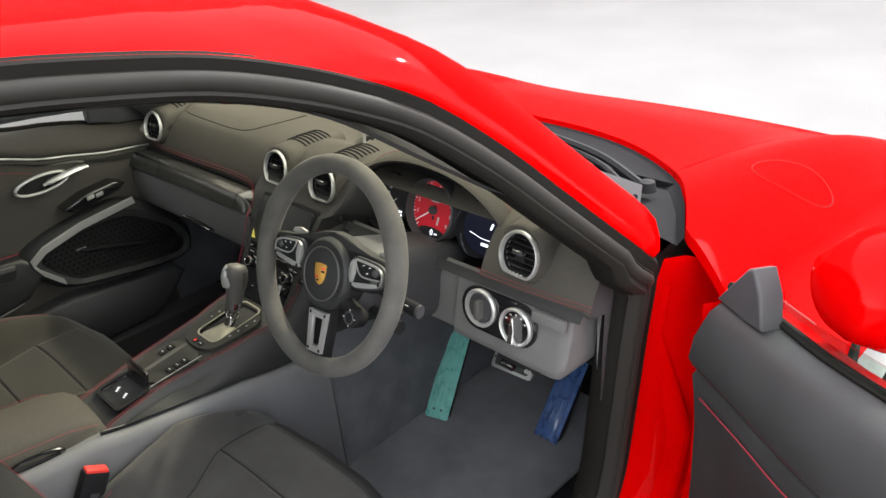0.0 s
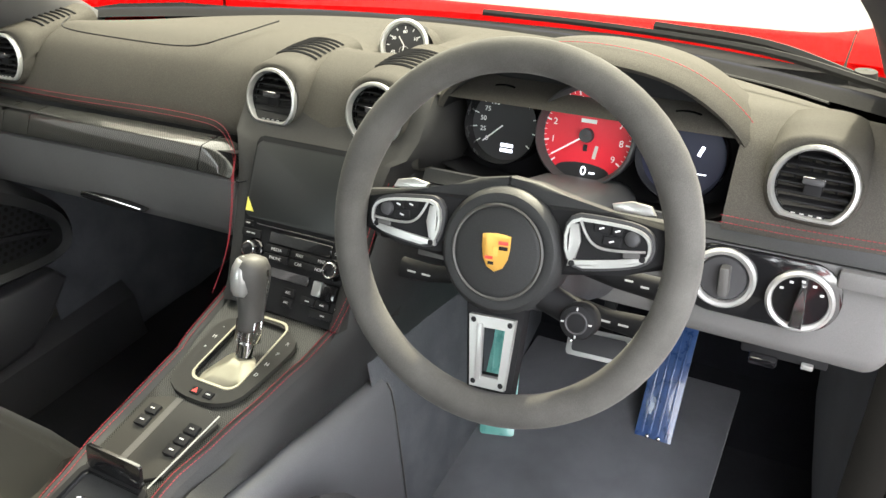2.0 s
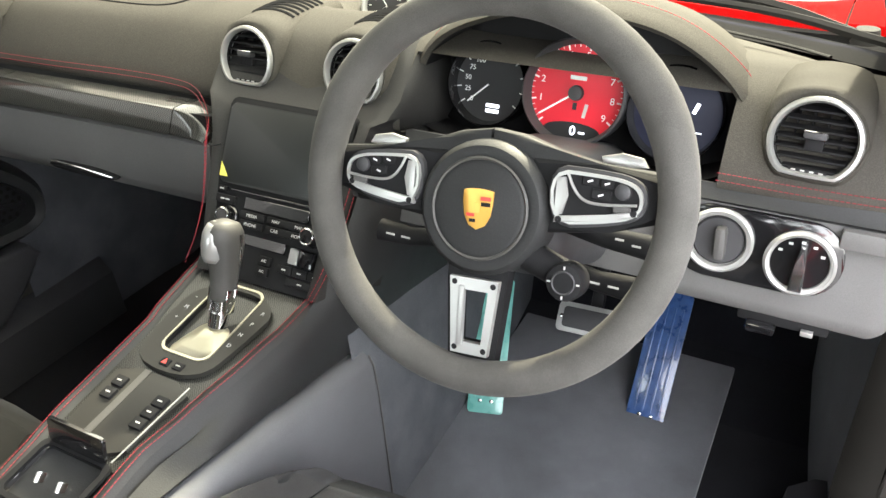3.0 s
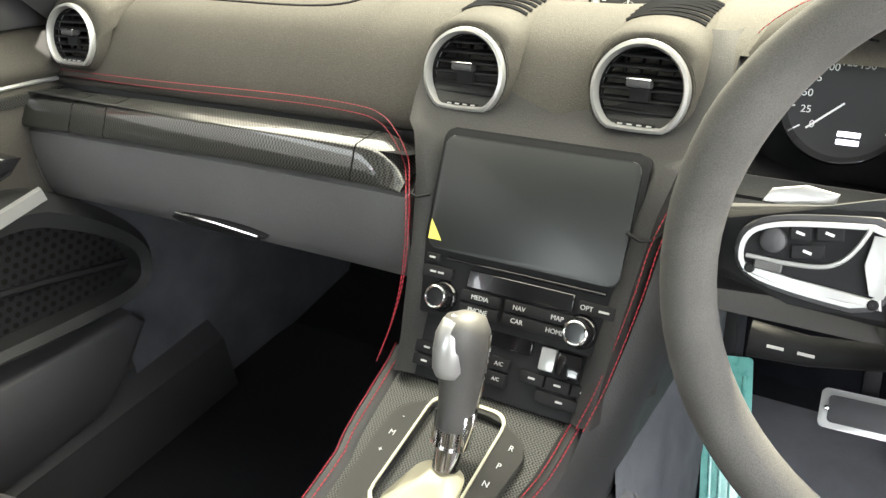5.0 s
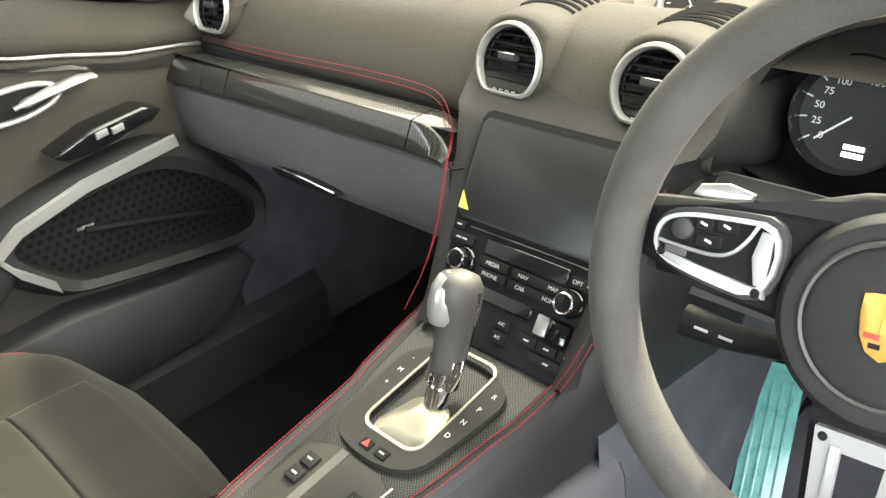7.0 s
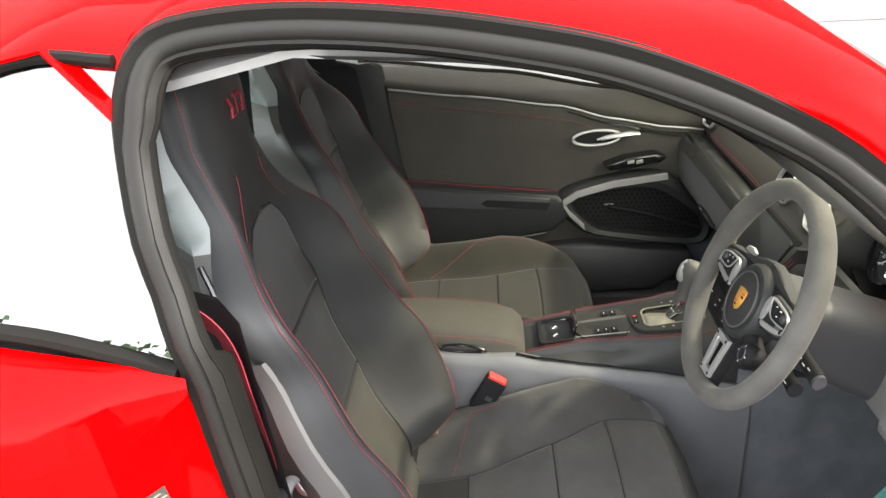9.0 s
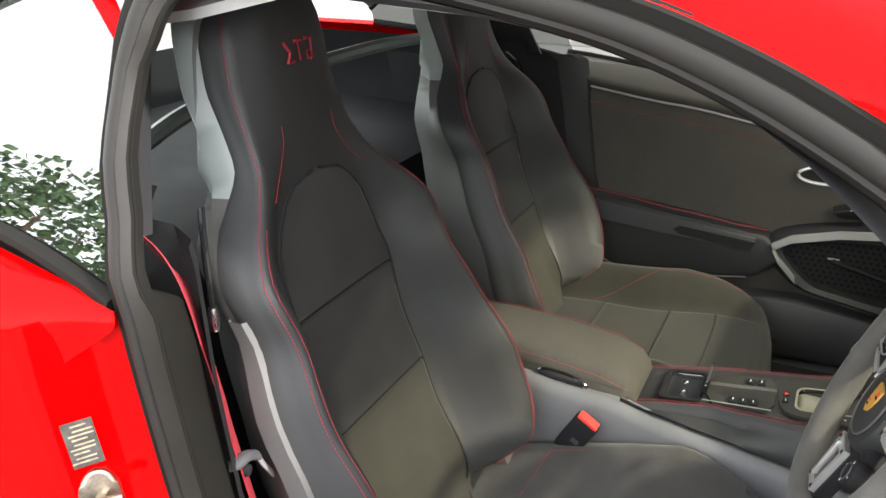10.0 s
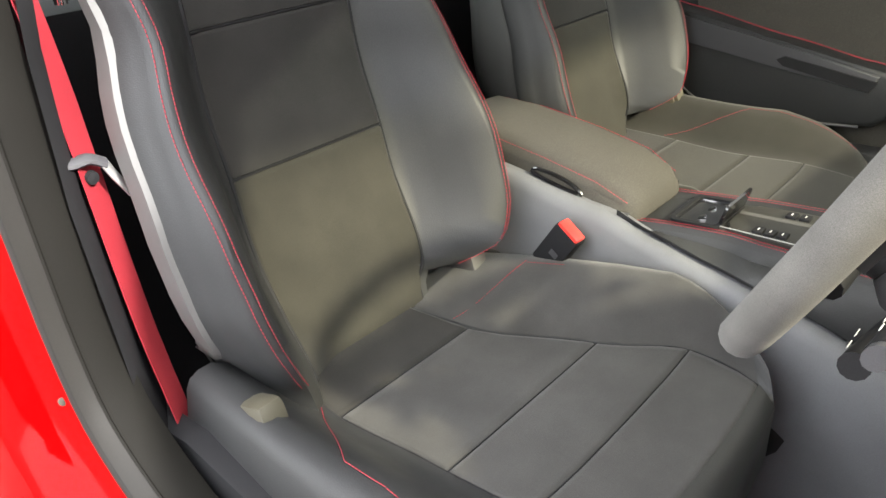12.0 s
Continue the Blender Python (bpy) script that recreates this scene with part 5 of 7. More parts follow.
HOOD = spline([(0.150, 0.262, 0.772), (0.160, 0.262, 0.840), (0.195, 0.262, 0.886), (0.270, 0.258, 0.917), (0.355, 0.256, 0.927), (0.445, 0.258, 0.914), (0.512, 0.262, 0.872), (0.548, 0.264, 0.815), (0.550, 0.262, 0.782)], 6)
hood = []
for p in HOOD:
    o = (p - V((0.352, p.y, 0.80))).normalized()
    hood.append([p + V((0, 0.11, 0)) - o * 0.02, p + V((0, 0.05, 0)) - o * 0.006, p + V((0, 0.0, 0)), p + V((0, -0.006, 0)) + o * 0.006, p + V((0, 0.002, 0)) + o * 0.012, p + V((0, 0.05, 0.0)) + o * 0.015, p + V((0, 0.11, -0.006)) + o * 0.008, p + V((0, 0.16, -0.03)) - o * 0.01, V((p.x, min(p.y + 0.20, 0.50), min(p.z - 0.05, 0.868)))])
part("hood_lining", loft(B(), [r[:3] for r in hood]), "plastic_black", clu, "black lining inside the hood", angle=60)
part("hood", loft(B(), [r[2:] for r in hood]), "leather", clu, "leather instrument hood", angle=60)
hs = B()
stitches(hs, [q + (q - V((0.352, q.y, 0.80))).normalized() * 0.0165 + V((0, 0.028, 0)) for q in HOOD])
part("hood_stitching", hs, "stitch", clu, "red stitching along the hood")
CN2 = V((0, -1, 0.33)).normalized()
back = B()
vs = [back.verts.new(p + V((0, 0.055, 0))) for p in HOOD] + [back.verts.new(V((0.50, 0.30, 0.745))), back.verts.new(V((0.20, 0.30, 0.745)))]
back.faces.new(vs)
part("back_panel", back, "plastic_black", clu)
low = B()
loft(low, [[V((0.150, 0.262, 0.772)), V((0.16, 0.30, 0.765)), V((0.2, 0.32, 0.76))], [V((0.24, 0.255, 0.748)), V((0.24, 0.29, 0.75)), V((0.24, 0.32, 0.75))], [V((0.352, 0.252, 0.742)), V((0.352, 0.29, 0.745)), V((0.352, 0.32, 0.745))], [V((0.47, 0.255, 0.748)), V((0.47, 0.29, 0.75)), V((0.47, 0.32, 0.75))], [V((0.548, 0.262, 0.782)), V((0.54, 0.30, 0.775)), V((0.5, 0.32, 0.76))]])
part("lower_visor", low, "plastic_black", clu)


def dial(x, z, y, r, face, label):
    d = new("dial")
    d.parent = clu
    d.matrix_basis = facing((x, y, z), CN2)
    tagged(d, label)
    part("tube", lathe(B(), [(r * 1.02, -0.03), (r * 1.06, 0.012), (r * 1.02, 0.015), (r * 0.98, 0.008), (r * 0.94, -0.004)], 48), "gloss_black" if face != "dial_red" else "plastic", d)
    part("face", lathe(B(), [(0.0001, -0.003), (r * 0.96, -0.003)], 48), face, d)
    return d


d1 = dial(0.237, 0.826, 0.288, 0.048, "dial_black", "black speedometer dial")
for k in range(11):
    a = radians(215 - 25 * k)
    part("tick", box(B(), (0.006, 0.0012, 0.0005), pose(0.042 * math.cos(a), 0.042 * math.sin(a), -0.0025, 0, 0, math.degrees(a))), "white", d1)
for k, t in enumerate(("0", "25", "50", "75", "100", "125", "150")):
    a = radians(222 - 25 * k)
    words("numeral", t, 0.0085, pose(0.031 * math.cos(a), 0.031 * math.sin(a), -0.0025), "white", d1)
part("needle", box(B(), (0.034, 0.0016, 0.001), pose(0, 0, 0.001, 0, 0, 222) @ pose(0.019, 0, 0)), "white", d1)
for k in range(2):
    part("odometer", box(B(), (0.017, 0.004, 0.0005), pose(0.006, -0.026 - 0.0065 * k, -0.0025)), "lit_white", d1)
d2 = dial(0.350, 0.834, 0.276, 0.0575, "dial_red", "red rev counter dial")
for k in range(10):
    a = radians(222 - 28.5 * k)
    part("tick", box(B(), (0.006, 0.0018, 0.0005), pose(0.0515 * math.cos(a), 0.0515 * math.sin(a), -0.0025, 0, 0, math.degrees(a))), "white", d2)
    if k != 0:
        words("numeral", str(k), 0.011, pose(0.043 * math.cos(a), 0.043 * math.sin(a), -0.0025), "white", d2)
    for j in range(1, 4):
        b = a - radians(28.5 * j / 4)
        if k < 9:
            part("tick", box(B(), (0.003, 0.0007, 0.0005), pose(0.053 * math.cos(b), 0.053 * math.sin(b), -0.0025, 0, 0, math.degrees(b))), "white", d2)
part("needle", box(B(), (0.046, 0.0019, 0.001), pose(0, 0, 0.002, 0, 0, 215) @ pose(0.026, 0, 0)), "white", d2)
part("needle_hub", lathe(B(), [(0.0001, 0.005), (0.008, 0.0045), (0.009, -0.002)], 24), "plastic", d2, "dark grey needle hub")
part("badge_bar", box(B(), (0.019, 0.0045, 0.0005), pose(0, 0.017, -0.0025)), "silver_paint", d2)
part("speed_window", prism(B(), [(0.034 * math.cos(a), 0.010 * math.sin(a)) for a in [math.pi * k / 10 for k in range(11)]] + [(-0.03, -0.012), (0.03, -0.012)], 0.0005, pose(0, -0.043, -0.0022)), "dial_black", d2)
words("digit", "0", 0.015, pose(0.002, -0.043, -0.0012), "lit_white", d2)
part("unit_bar", box(B(), (0.007, 0.002, 0.0005), pose(0.013, -0.044, -0.0012)), "lit_white", d2)
part("small_print", box(B(), (0.004, 0.016, 0.0004), pose(0.013, -0.019, -0.0025, 0, 0, -8)), "grey_print", d2)
part("warning_window", box(B(), (0.005, 0.008, 0.0004), pose(0.0, -0.015, -0.0025)), "dial_black", d2)
d3 = dial(0.462, 0.822, 0.288, 0.050, "lit_blue", "dark blue round display")
part("display_line", tube(B(), [(-0.03, -0.012, -0.002), (0.0, -0.018, -0.002), (0.03, -0.018, -0.002)], 0.0006, 5), "lit_white", d3)
part("display_digits", box(B(), (0.022, 0.005, 0.0005), pose(0.012, -0.028, -0.0022)), "lit_white", d3)
part("display_mark", box(B(), (0.004, 0.012, 0.0005), pose(0.02, 0.008, -0.0022, 0, 0, -20)), "lit_white", d3)

# right-hand lower panel with two round switches
RP = [(0.24, 0.772), (0.216, 0.770), (0.208, 0.765), (0.203, 0.745), (0.197, 0.71), (0.186, 0.675), (0.187, 0.660), (0.20, 0.650), (0.30, 0.645)]
rows = []
for k in range(21):
    q = max(0, (k - 10) / 10)
    x = 0.475 + 0.215 * min(1, k / 10) + 0.026 * math.sin(q * math.pi / 2)
    c = 1 - math.cos(q * math.pi / 2)
    rows.append([V((x, y + 0.016 * c, 0.772 - (0.772 - z) * (1 - 0.34 * c) - 0.01 * (x - 0.5))) for y, z in RP])
bm = loft(B(), rows)
bm.verts.ensure_lookup_table()
bm.faces.new([bm.verts[len(bm.verts) - len(RP) + i] for i in range(len(RP))])
part("driver_lower_panel", bm, "dash_grey", dash, "dark grey driver's lower panel", angle=50)
sweep("lower_panel_side", [(0.24, 0.772), (0.225, 0.765), (0.215, 0.745), (0.21, 0.71), (0.20, 0.675), (0.20, 0.660), (0.22, 0.650), (0.30, 0.645)], 0.15, 0.475, "dash_grey", dash, "grey plastic column shroud panel", 8)
part("panel_ledge", loft(B(), [[V((x, 0.215, 0.783)), V((x, 0.21, 0.775)), V((x, 0.204, 0.770)), V((x, 0.21, 0.764))] for x in (0.16, 0.4, 0.735)]), "leather_smooth", dash)
part("trim_bar", box(B(), (0.066, 0.012, 0.020), pose(0.681, 0.199, 0.757, -8, 0, 0), 0.004), "dash_grey", dash, "grey ledge along the panel")
gl = facing((0.575, 0.1965, 0.727), (0, -1, 0.18))
part("switch_plate", prism(B(), rounded(0.165, 0.078, 0.036, 8), 0.004, gl @ pose(0, 0, 0.002), 0.0015), "gloss_black", dash, "gloss black switch plate")
ig = thing("ignition_switch", "round silver ignition switch with a twist handle", "switch", gl @ pose(-0.036, 0.004, 0.003))
part("ring", lathe(B(), [(0.034, 0.0), (0.0345, 0.005), (0.032, 0.008), (0.028, 0.007), (0.026, 0.002)], 40), "silver_paint", ig, "silver ring")
part("face", lathe(B(), [(0.0001, 0.005), (0.024, 0.005), (0.026, 0.001)], 40), "plastic", ig)
part("handle", box(B(), (0.011, 0.034, 0.018), pose(0.003, 0, 0.010, 0, 0, 4), 0.004), "engraved", ig, "grey twist handle")
ls = thing("light_switch", "round chrome ringed headlamp switch", "switch", gl @ pose(0.043, -0.003, 0.003))
part("ring", lathe(B(), [(0.0335, 0.0), (0.034, 0.006), (0.031, 0.009), (0.028, 0.007), (0.027, 0.002)], 40), "silver_paint", ls, "satin silver ring")
part("face", lathe(B(), [(0.0001, 0.005), (0.027, 0.004)], 40), "gloss_black", ls)
part("grip", prism(B(), [(-0.007, -0.026), (0.007, -0.026), (0.005, 0.0), (0.0025, 0.022), (-0.0025, 0.022), (-0.005, 0.0)], 0.014, pose(0.001, 0, 0.018), 0.003), "chrome", ls, "chrome pointer grip")
for k in range(5):
    a = radians(150 - 30 * k)
    part("symbol", box(B(), (0.004, 0.0025, 0.0005), pose(0.0225 * math.cos(a), 0.0225 * math.sin(a), 0.0053)), "grey_print", ls)


# ---- centre console ----
con = thing("centre_console", "black centre console with carbon trim and red stitching", "console")


def con_z(y):
    return 0.594 + 0.15 * min(y, 0.08) - 0.02 * max(0, -0.2 - y)


def con_l(y):
    return curve_at([(-0.34, -0.060), (-0.236, -0.069), (-0.176, -0.076), (-0.04, -0.080), (0.0, -0.089), (0.067, -0.096), (0.115, -0.108)], y)


def con_r(y):
    return curve_at([(-0.34, 0.078), (-0.27, 0.067), (-0.19, 0.064), (-0.133, 0.075), (-0.033, 0.091), (0.02, 0.100), (0.13, 0.104)], y)


ys = [-0.335 + 0.43 * k / 20 for k in range(21)]
rows = []
for y in ys:
    l, r, z = con_l(y), con_r(y), con_z(y)
    rows.append([V((l - 0.05, y, 0.17)), V((l - 0.045, y, 0.30)), V((l - 0.03, y, 0.45)), V((l - 0.010, y, z - 0.03)), V((l - 0.003, y, z - 0.006)), V((l + 0.004, y, z + 0.002)), V((l + 0.012, y, z)), V((l + 0.018, y, z - 0.006)), V((r - 0.018, y, z - 0.006)), V((r - 0.012, y, z)), V((r - 0.004, y, z + 0.002)), V((r + 0.003, y, z - 0.006)),
                 V((r + 0.012, y, z - 0.035)), V((r + 0.016, y, z - 0.075)), V((r + 0.020, y, z - 0.082)), V((r + 0.024, y, z - 0.11)), V((r + 0.030, y, 0.34)), V((r + 0.034, y, 0.17))])
part("body", loft(B(), [r[:12] for r in rows]), "leather_smooth", con, "black leather covered console top", angle=45)
# passenger side: knee panel beside the stack
fl = []
for y, z, x in ((0.04, 0.588, 0.090), (0.075, 0.605, 0.096), (0.10, 0.645, 0.101), (0.13, 0.695, 0.108), (0.165, 0.76, 0.118), (0.195, 0.79, 0.126)):
    k = (y - 0.04) / 0.155
    fl.append([V((CX - x, y, z)), V((CX - x - 0.004, y + 0.025, z - 0.05)), V((CX - 0.110, 0.10 + 0.14 * k, 0.50)), V((CX - 0.110, 0.12 + 0.20 * k, 0.43)), V((CX - 0.104, 0.14 + 0.30 * k, 0.30)), V((CX - 0.096, 0.16 + 0.50 * k, 0.17))])
part("knee_panel", loft(B(), fl), "dash_grey", con, "dark grey knee panel", angle=70)


# driver's side: leather flank above a seam, grey plastic tunnel side below it, carpet further on
def seam_z(y):
    return curve_at([(-0.86, 0.582), (-0.52, 0.574), (-0.42, 0.566), (-0.345, 0.562), (-0.28, 0.547), (-0.19, 0.536), (-0.07, 0.522), (0.02, 0.508), (0.12, 0.494), (0.30, 0.468), (0.5, 0.45)], y)


def seam_x(y):
    return curve_at([(-0.86, 0.112), (-0.30, 0.110), (-0.10, 0.117), (0.10, 0.125), (0.5, 0.128)], y)


flank = [(con_r(y) + 0.003, y, con_z(y) - 0.006) for y in ys if y < 0.05] + [(0.103, 0.064, 0.604), (0.113, 0.086, 0.630), (0.121, 0.111, 0.667), (0.128, 0.129, 0.703), (0.133, 0.151, 0.740), (0.143, 0.171, 0.772), (0.146, 0.24, 0.775), (0.146, 0.40, 0.76)]
fl = []
for x, y, z in flank:
    bx, bz = seam_x(y) - 0.012, seam_z(y) + 0.001
    fl.append([V((x, y, z)), V((x + 0.007, y, z - 0.012)), V((x + 0.011, y, z - 0.3 * (z - bz))), V((0.4 * x + 0.6 * bx + 0.008, y, z - 0.65 * (z - bz))), V((bx + 0.003, y, bz + 0.006)), V((bx, y, bz))])
part("console_flank", loft(B(), fl), "leather_smooth", con, "black leather flank of the console", angle=60)
fl = []
for k in range(40):
    y = -0.86 + 0.985 * k / 39
    x, z = seam_x(y), seam_z(y)
    fl.append([V((x - 0.030, y, z - 0.004)), V((x - 0.012, y, z - 0.0015)), V((x - 0.004, y, z - 0.001)), V((x + 0.005, y, z - 0.007)), V((x + 0.011, y, z - 0.020)), V((x + 0.015, y, z - 0.06)), V((x + 0.018, y, 0.36)), V((x + 0.024, y, 0.17))])
part("tunnel_side", loft(B(), fl), "flank_grey", con, "grey plastic tunnel side", angle=50)
part("tunnel_edge", tube(B(), [p + V((0.0015, 0.001, 0)) for p in fl[-1][3:]], 0.0016, 6), "engraved", con, "pale edge of the tunnel side")
part("tunnel_carpet", loft(B(), [[V((x - 0.03 * max(0, y - 0.3), y, z)) for x, z in ((0.116, 0.60), (0.126, 0.45), (0.136, 0.30), (0.146, 0.17))] for y in (0.10, 0.25, 0.45, 0.80)]), "carpet_grey", con, "dark grey carpet on the tunnel")
st = B()
for f in (con_l, con_r):
    for d in (0.002, 0.010):
        sgn = 1 if f is con_l else -1
        stitches(st, [(f(y) + sgn * d, y, con_z(y) + 0.0022) for y in ys])
tagged(part("red_stitching", st, "stitch", con, "red stitching along the console edges"), kind="stuff")
tagged(part("red_stitching", stitches(stitches(B(), spline([(0.099, 0.062, 0.607), (0.107, 0.083, 0.633), (0.115, 0.107, 0.670), (0.122, 0.124, 0.706), (0.127, 0.146, 0.743), (0.137, 0.166, 0.775)], 6), lift=(0, -0.004, 0.003)), spline([(0.105, 0.062, 0.606), (0.113, 0.085, 0.632), (0.121, 0.110, 0.669), (0.128, 0.128, 0.705), (0.133, 0.150, 0.742), (0.143, 0.170, 0.774)], 6), lift=(0, -0.004, 0.003)), "stitch", con), kind="stuff")
# carbon bed
bed = []
for y in [-0.215 + 0.285 * k / 14 for k in range(15)]:
    bed.append([V((con_l(y) + 0.015, y, con_z(y) - 0.004)), V((0, y, con_z(y) - 0.003)), V((con_r(y) - 0.015, y, con_z(y) - 0.004))])
part("carbon_bed", loft(B(), bed), "carbon_bed", con, "carbon weave console bed")
tiltx = math.degrees(math.atan(0.15))


def on_con(x, y, up=0.0):
    return pose(x, y, con_z(y) + up, tiltx, 0, 0)


gate = thing("gear_selector", "automatic gear lever with a silver capped grip in a pale gate", "gear lever")
HOLE = rounded(0.072, 0.120, 0.015, cx=0.007, cy=-0.008)
plate = softened([(-0.057, 0.046), (0.074, 0.046), (0.066, -0.03), (0.052, -0.094), (-0.050, -0.094), (-0.056, -0.03)], 2)
# ring from the plate's outline to the opening: both as rays from the opening's middle
def ray_hit(outline, a):
    c = V((0.007, -0.008))
    d = V((math.cos(a), math.sin(a)))
    best = 0.03
    for (x1, y1), (x2, y2) in zip(outline, outline[1:] + outline[:1]):
        e = V((x2 - x1, y2 - y1))
        w_ = V((x1, y1)) - c
        den = d.x * e.y - d.y * e.x
        if abs(den) < 1e-9:
            continue
        t_, u_ = (w_.x * e.y - w_.y * e.x) / den, (w_.x * d.y - w_.y * d.x) / den
        if t_ > 0 and -1e-6 <= u_ <= 1 + 1e-6:
            best = t_
    return (c.x + d.x * best, c.y + d.y * best)


angles = [2 * math.pi * k / 72 for k in range(72)]
gate_out, gate_in = [ray_hit(plate, a) for a in angles], [ray_hit(HOLE, a) for a in angles]
def bed_ring(outer, inner, up, depth):
    return loft(B(), [[V((x, y, con_z(y) + up + h)) for x, y in ln] for ln, h in ((outer, -depth), (outer, 0), (inner, 0), (inner, -depth))], ring=True, close=True)
def shrunk(ln, k):
    return [(0.007 + (x - 0.007) * k, -0.008 + (y + 0.008) * k) for x, y in ln]
part("gate_plate", bed_ring(gate_out, gate_in, 0.0035, 0.006), "plate_black", gate, "black gate plate")
part("gate_frame", bed_ring(shrunk(gate_in, 1.02), shrunk(gate_in, 0.965), 0.0050, 0.005), "cream", gate, "pale metal gate frame")
part("gate_wall", loft(B(), [[V((x, y, con_z(y) + h)) for x, y in shrunk(gate_in, k)] for k, h in ((0.967, 0.004), (0.92, -0.012), (0.86, -0.022))], ring=True), "gloss_black", gate)
part("gate_floor", loft(B(), [[V((x, y, con_z(y) - 0.021)) for x, y in shrunk(gate_in, k)] for k in (0.87, 0.4, 0.02)], ring=True), "plastic_black", gate)
cov = []
for k, h in ((1.0, -0.012), (0.98, -0.006), (0.7, -0.001), (0.40, 0.003), (0.25, 0.006)):
    cov.append([V((0.010 + 0.006 * (1 - k) + px * k, -0.034 + 0.020 * (1 - k) + py * k, con_z(-0.03) + h - 1.2 * (py * k) ** 2)) for px, py in rounded(0.064, 0.068, 0.016)])
part("slide_cover", loft(B(), cov, ring=True, cap=True), "cream", gate, "pale shiny slide cover round the lever", angle=60)
lev0, lev1 = V((0.016, -0.013, 0.594)), V((0.020, 0.036, 0.702))
ax = (lev1 - lev0).normalized()
stem = B()
tube(stem, [lev0, lev0 + ax * 0.018], 0.0115, 16)
tube(stem, [lev0 + ax * 0.014, lev0 + ax * 0.05], 0.0085, 16)
part("stem", stem, "chrome", gate, "polished lever stem")
side_ax = V((1, 0, 0))
fw = side_ax.cross(ax).normalized()
grip = []
for s, a, b, off in ((0.034, 0.0125, 0.014, 0), (0.037, 0.0140, 0.0155, 0), (0.05, 0.0145, 0.0165, 0), (0.07, 0.0158, 0.0195, 0.002), (0.09, 0.0180, 0.024, 0.005), (0.105, 0.0195, 0.027, 0.009), (0.119, 0.0192, 0.026, 0.012), (0.129, 0.0145, 0.020, 0.013), (0.133, 0.005, 0.006, 0.013)):
    c = lev0 + ax * s + fw * off
    grip.append([c + side_ax * a * math.cos(t) + fw * b * math.sin(t) for t in [2 * math.pi * k / 20 for k in range(20)]])
part("grip", loft(B(), grip, ring=True, cap=True), "engraved_grip", gate, "grey leather grip", angle=70)
capg = []
for s, a, b in ((0.084, 0.0090, 0.010), (0.09, 0.0125, 0.014), (0.105, 0.0138, 0.0185), (0.119, 0.0138, 0.0185), (0.1295, 0.0105, 0.014), (0.1335, 0.004, 0.005)):
    c = lev0 + ax * s + fw * 0.006 + V((-0.003, -0.015, 0.004))
    capg.append([c + side_ax * a * math.cos(t) + fw * b * math.sin(t) for t in [2 * math.pi * k / 20 for k in range(20)]])
part("cap", loft(B(), capg, ring=True, cap=True), "silver_paint", gate, "satin silver cap", angle=70)
for sg in (-1, 1):
    part("fork", box(B(), (0.005, 0.016, 0.030), Matrix.Translation(lev0 + ax * 0.034 + side_ax * sg * 0.0125) @ pose(0, 0, 0, -24, 0, 0), 0.0015), "chrome", gate, "polished fork plate")
for sg in (-1, 1):
    part("grip_edge", tube(B(), spline([lev0 + ax * s + side_ax * sg * a * 0.99 + fw * (-0.006 + o) for s, a, o in ((0.038, 0.0145, 0), (0.055, 0.0150, 0), (0.08, 0.0170, 0.003), (0.10, 0.0192, 0.008), (0.118, 0.0194, 0.012))], 4), 0.0014, 6), "chrome", gate, "thin chrome edge of the grip")
part("badge_plate", box(B(), (0.016, 0.002, 0.010), Matrix.Translation(lev0 + ax * 0.028 - fw * 0.0125) @ pose(0, 0, 0, 24, 0, 0), 0.0006, 1), "chrome", gate, "small chrome plate on the lever")
for k, t in enumerate(("R", "P", "N", "D")):
    words("letter", t, 0.0075, on_con(0.058 - 0.002 * k, 0.022 - 0.019 * k, 0.0042), "grey_print", gate)
for k, t in enumerate(("-", "M", "+")):
    words("letter", t, 0.0075, on_con(-0.043, 0.018 - 0.019 * k, 0.0042), "grey_print", gate)
# switch panel behind the lever
sw = thing("console_switch_panel", "dark grey console switch panel with keys", "switch panel", on_con(0.004, -0.148, 0.0015))
part("plate", prism(B(), softened([(-0.057, 0.050), (0.054, 0.050), (0.045, 0.0), (0.040, -0.060), (-0.052, -0.060), (-0.056, 0.0)], 1), 0.006, None, 0.0012), "plate_black", sw)
part("groove", prism(B(), [(-0.02, 0.05), (-0.010, 0.05), (-0.012, -0.058), (-0.022, -0.058)], 0.0006, pose(-0.002, 0, 0.0008)), "engraved_grip", sw, "pale inlaid line")
for k in range(3):
    key(0.031 - 0.001 * k, 0.018 - 0.016 * k, 0.017, 0.0135, parent=sw, mark=1)
for k in range(2):
    key(-0.036, 0.024 - 0.018 * k, 0.016, 0.014, parent=sw, mark=1)
wt = key(-0.006, 0.066, 0.013, 0.010, parent=sw)
part("hazard_triangle", prism(B(), [(-0.004, -0.003), (0.004, -0.003), (0, 0.0045)], 0.0005, pose(-0.006, 0.066, 0.0045)), "red_plastic", wt)
key(0.014, 0.066, 0.013, 0.010, parent=sw, mark=1)
part("switch_rail", box(B(), (0.0016, 0.11, 0.001), pose(0.0425, -0.008, 0.0008, 0, 0, -4.5)), "silver_paint", sw)
# cup holder flap and tray
tray = thing("ashtray", "open black ashtray well with a raised lid and chrome parts", "ashtray", on_con(-0.003, -0.247, 0.0))
w = B()
loft(w, [[V((x, y, h)) for x, y in rounded(0.088 * s, 0.062 * s, 0.008)] for s, h in ((1.0, 0.0), (0.95, -0.006), (0.9, -0.03), (0.02, -0.032))], ring=True)
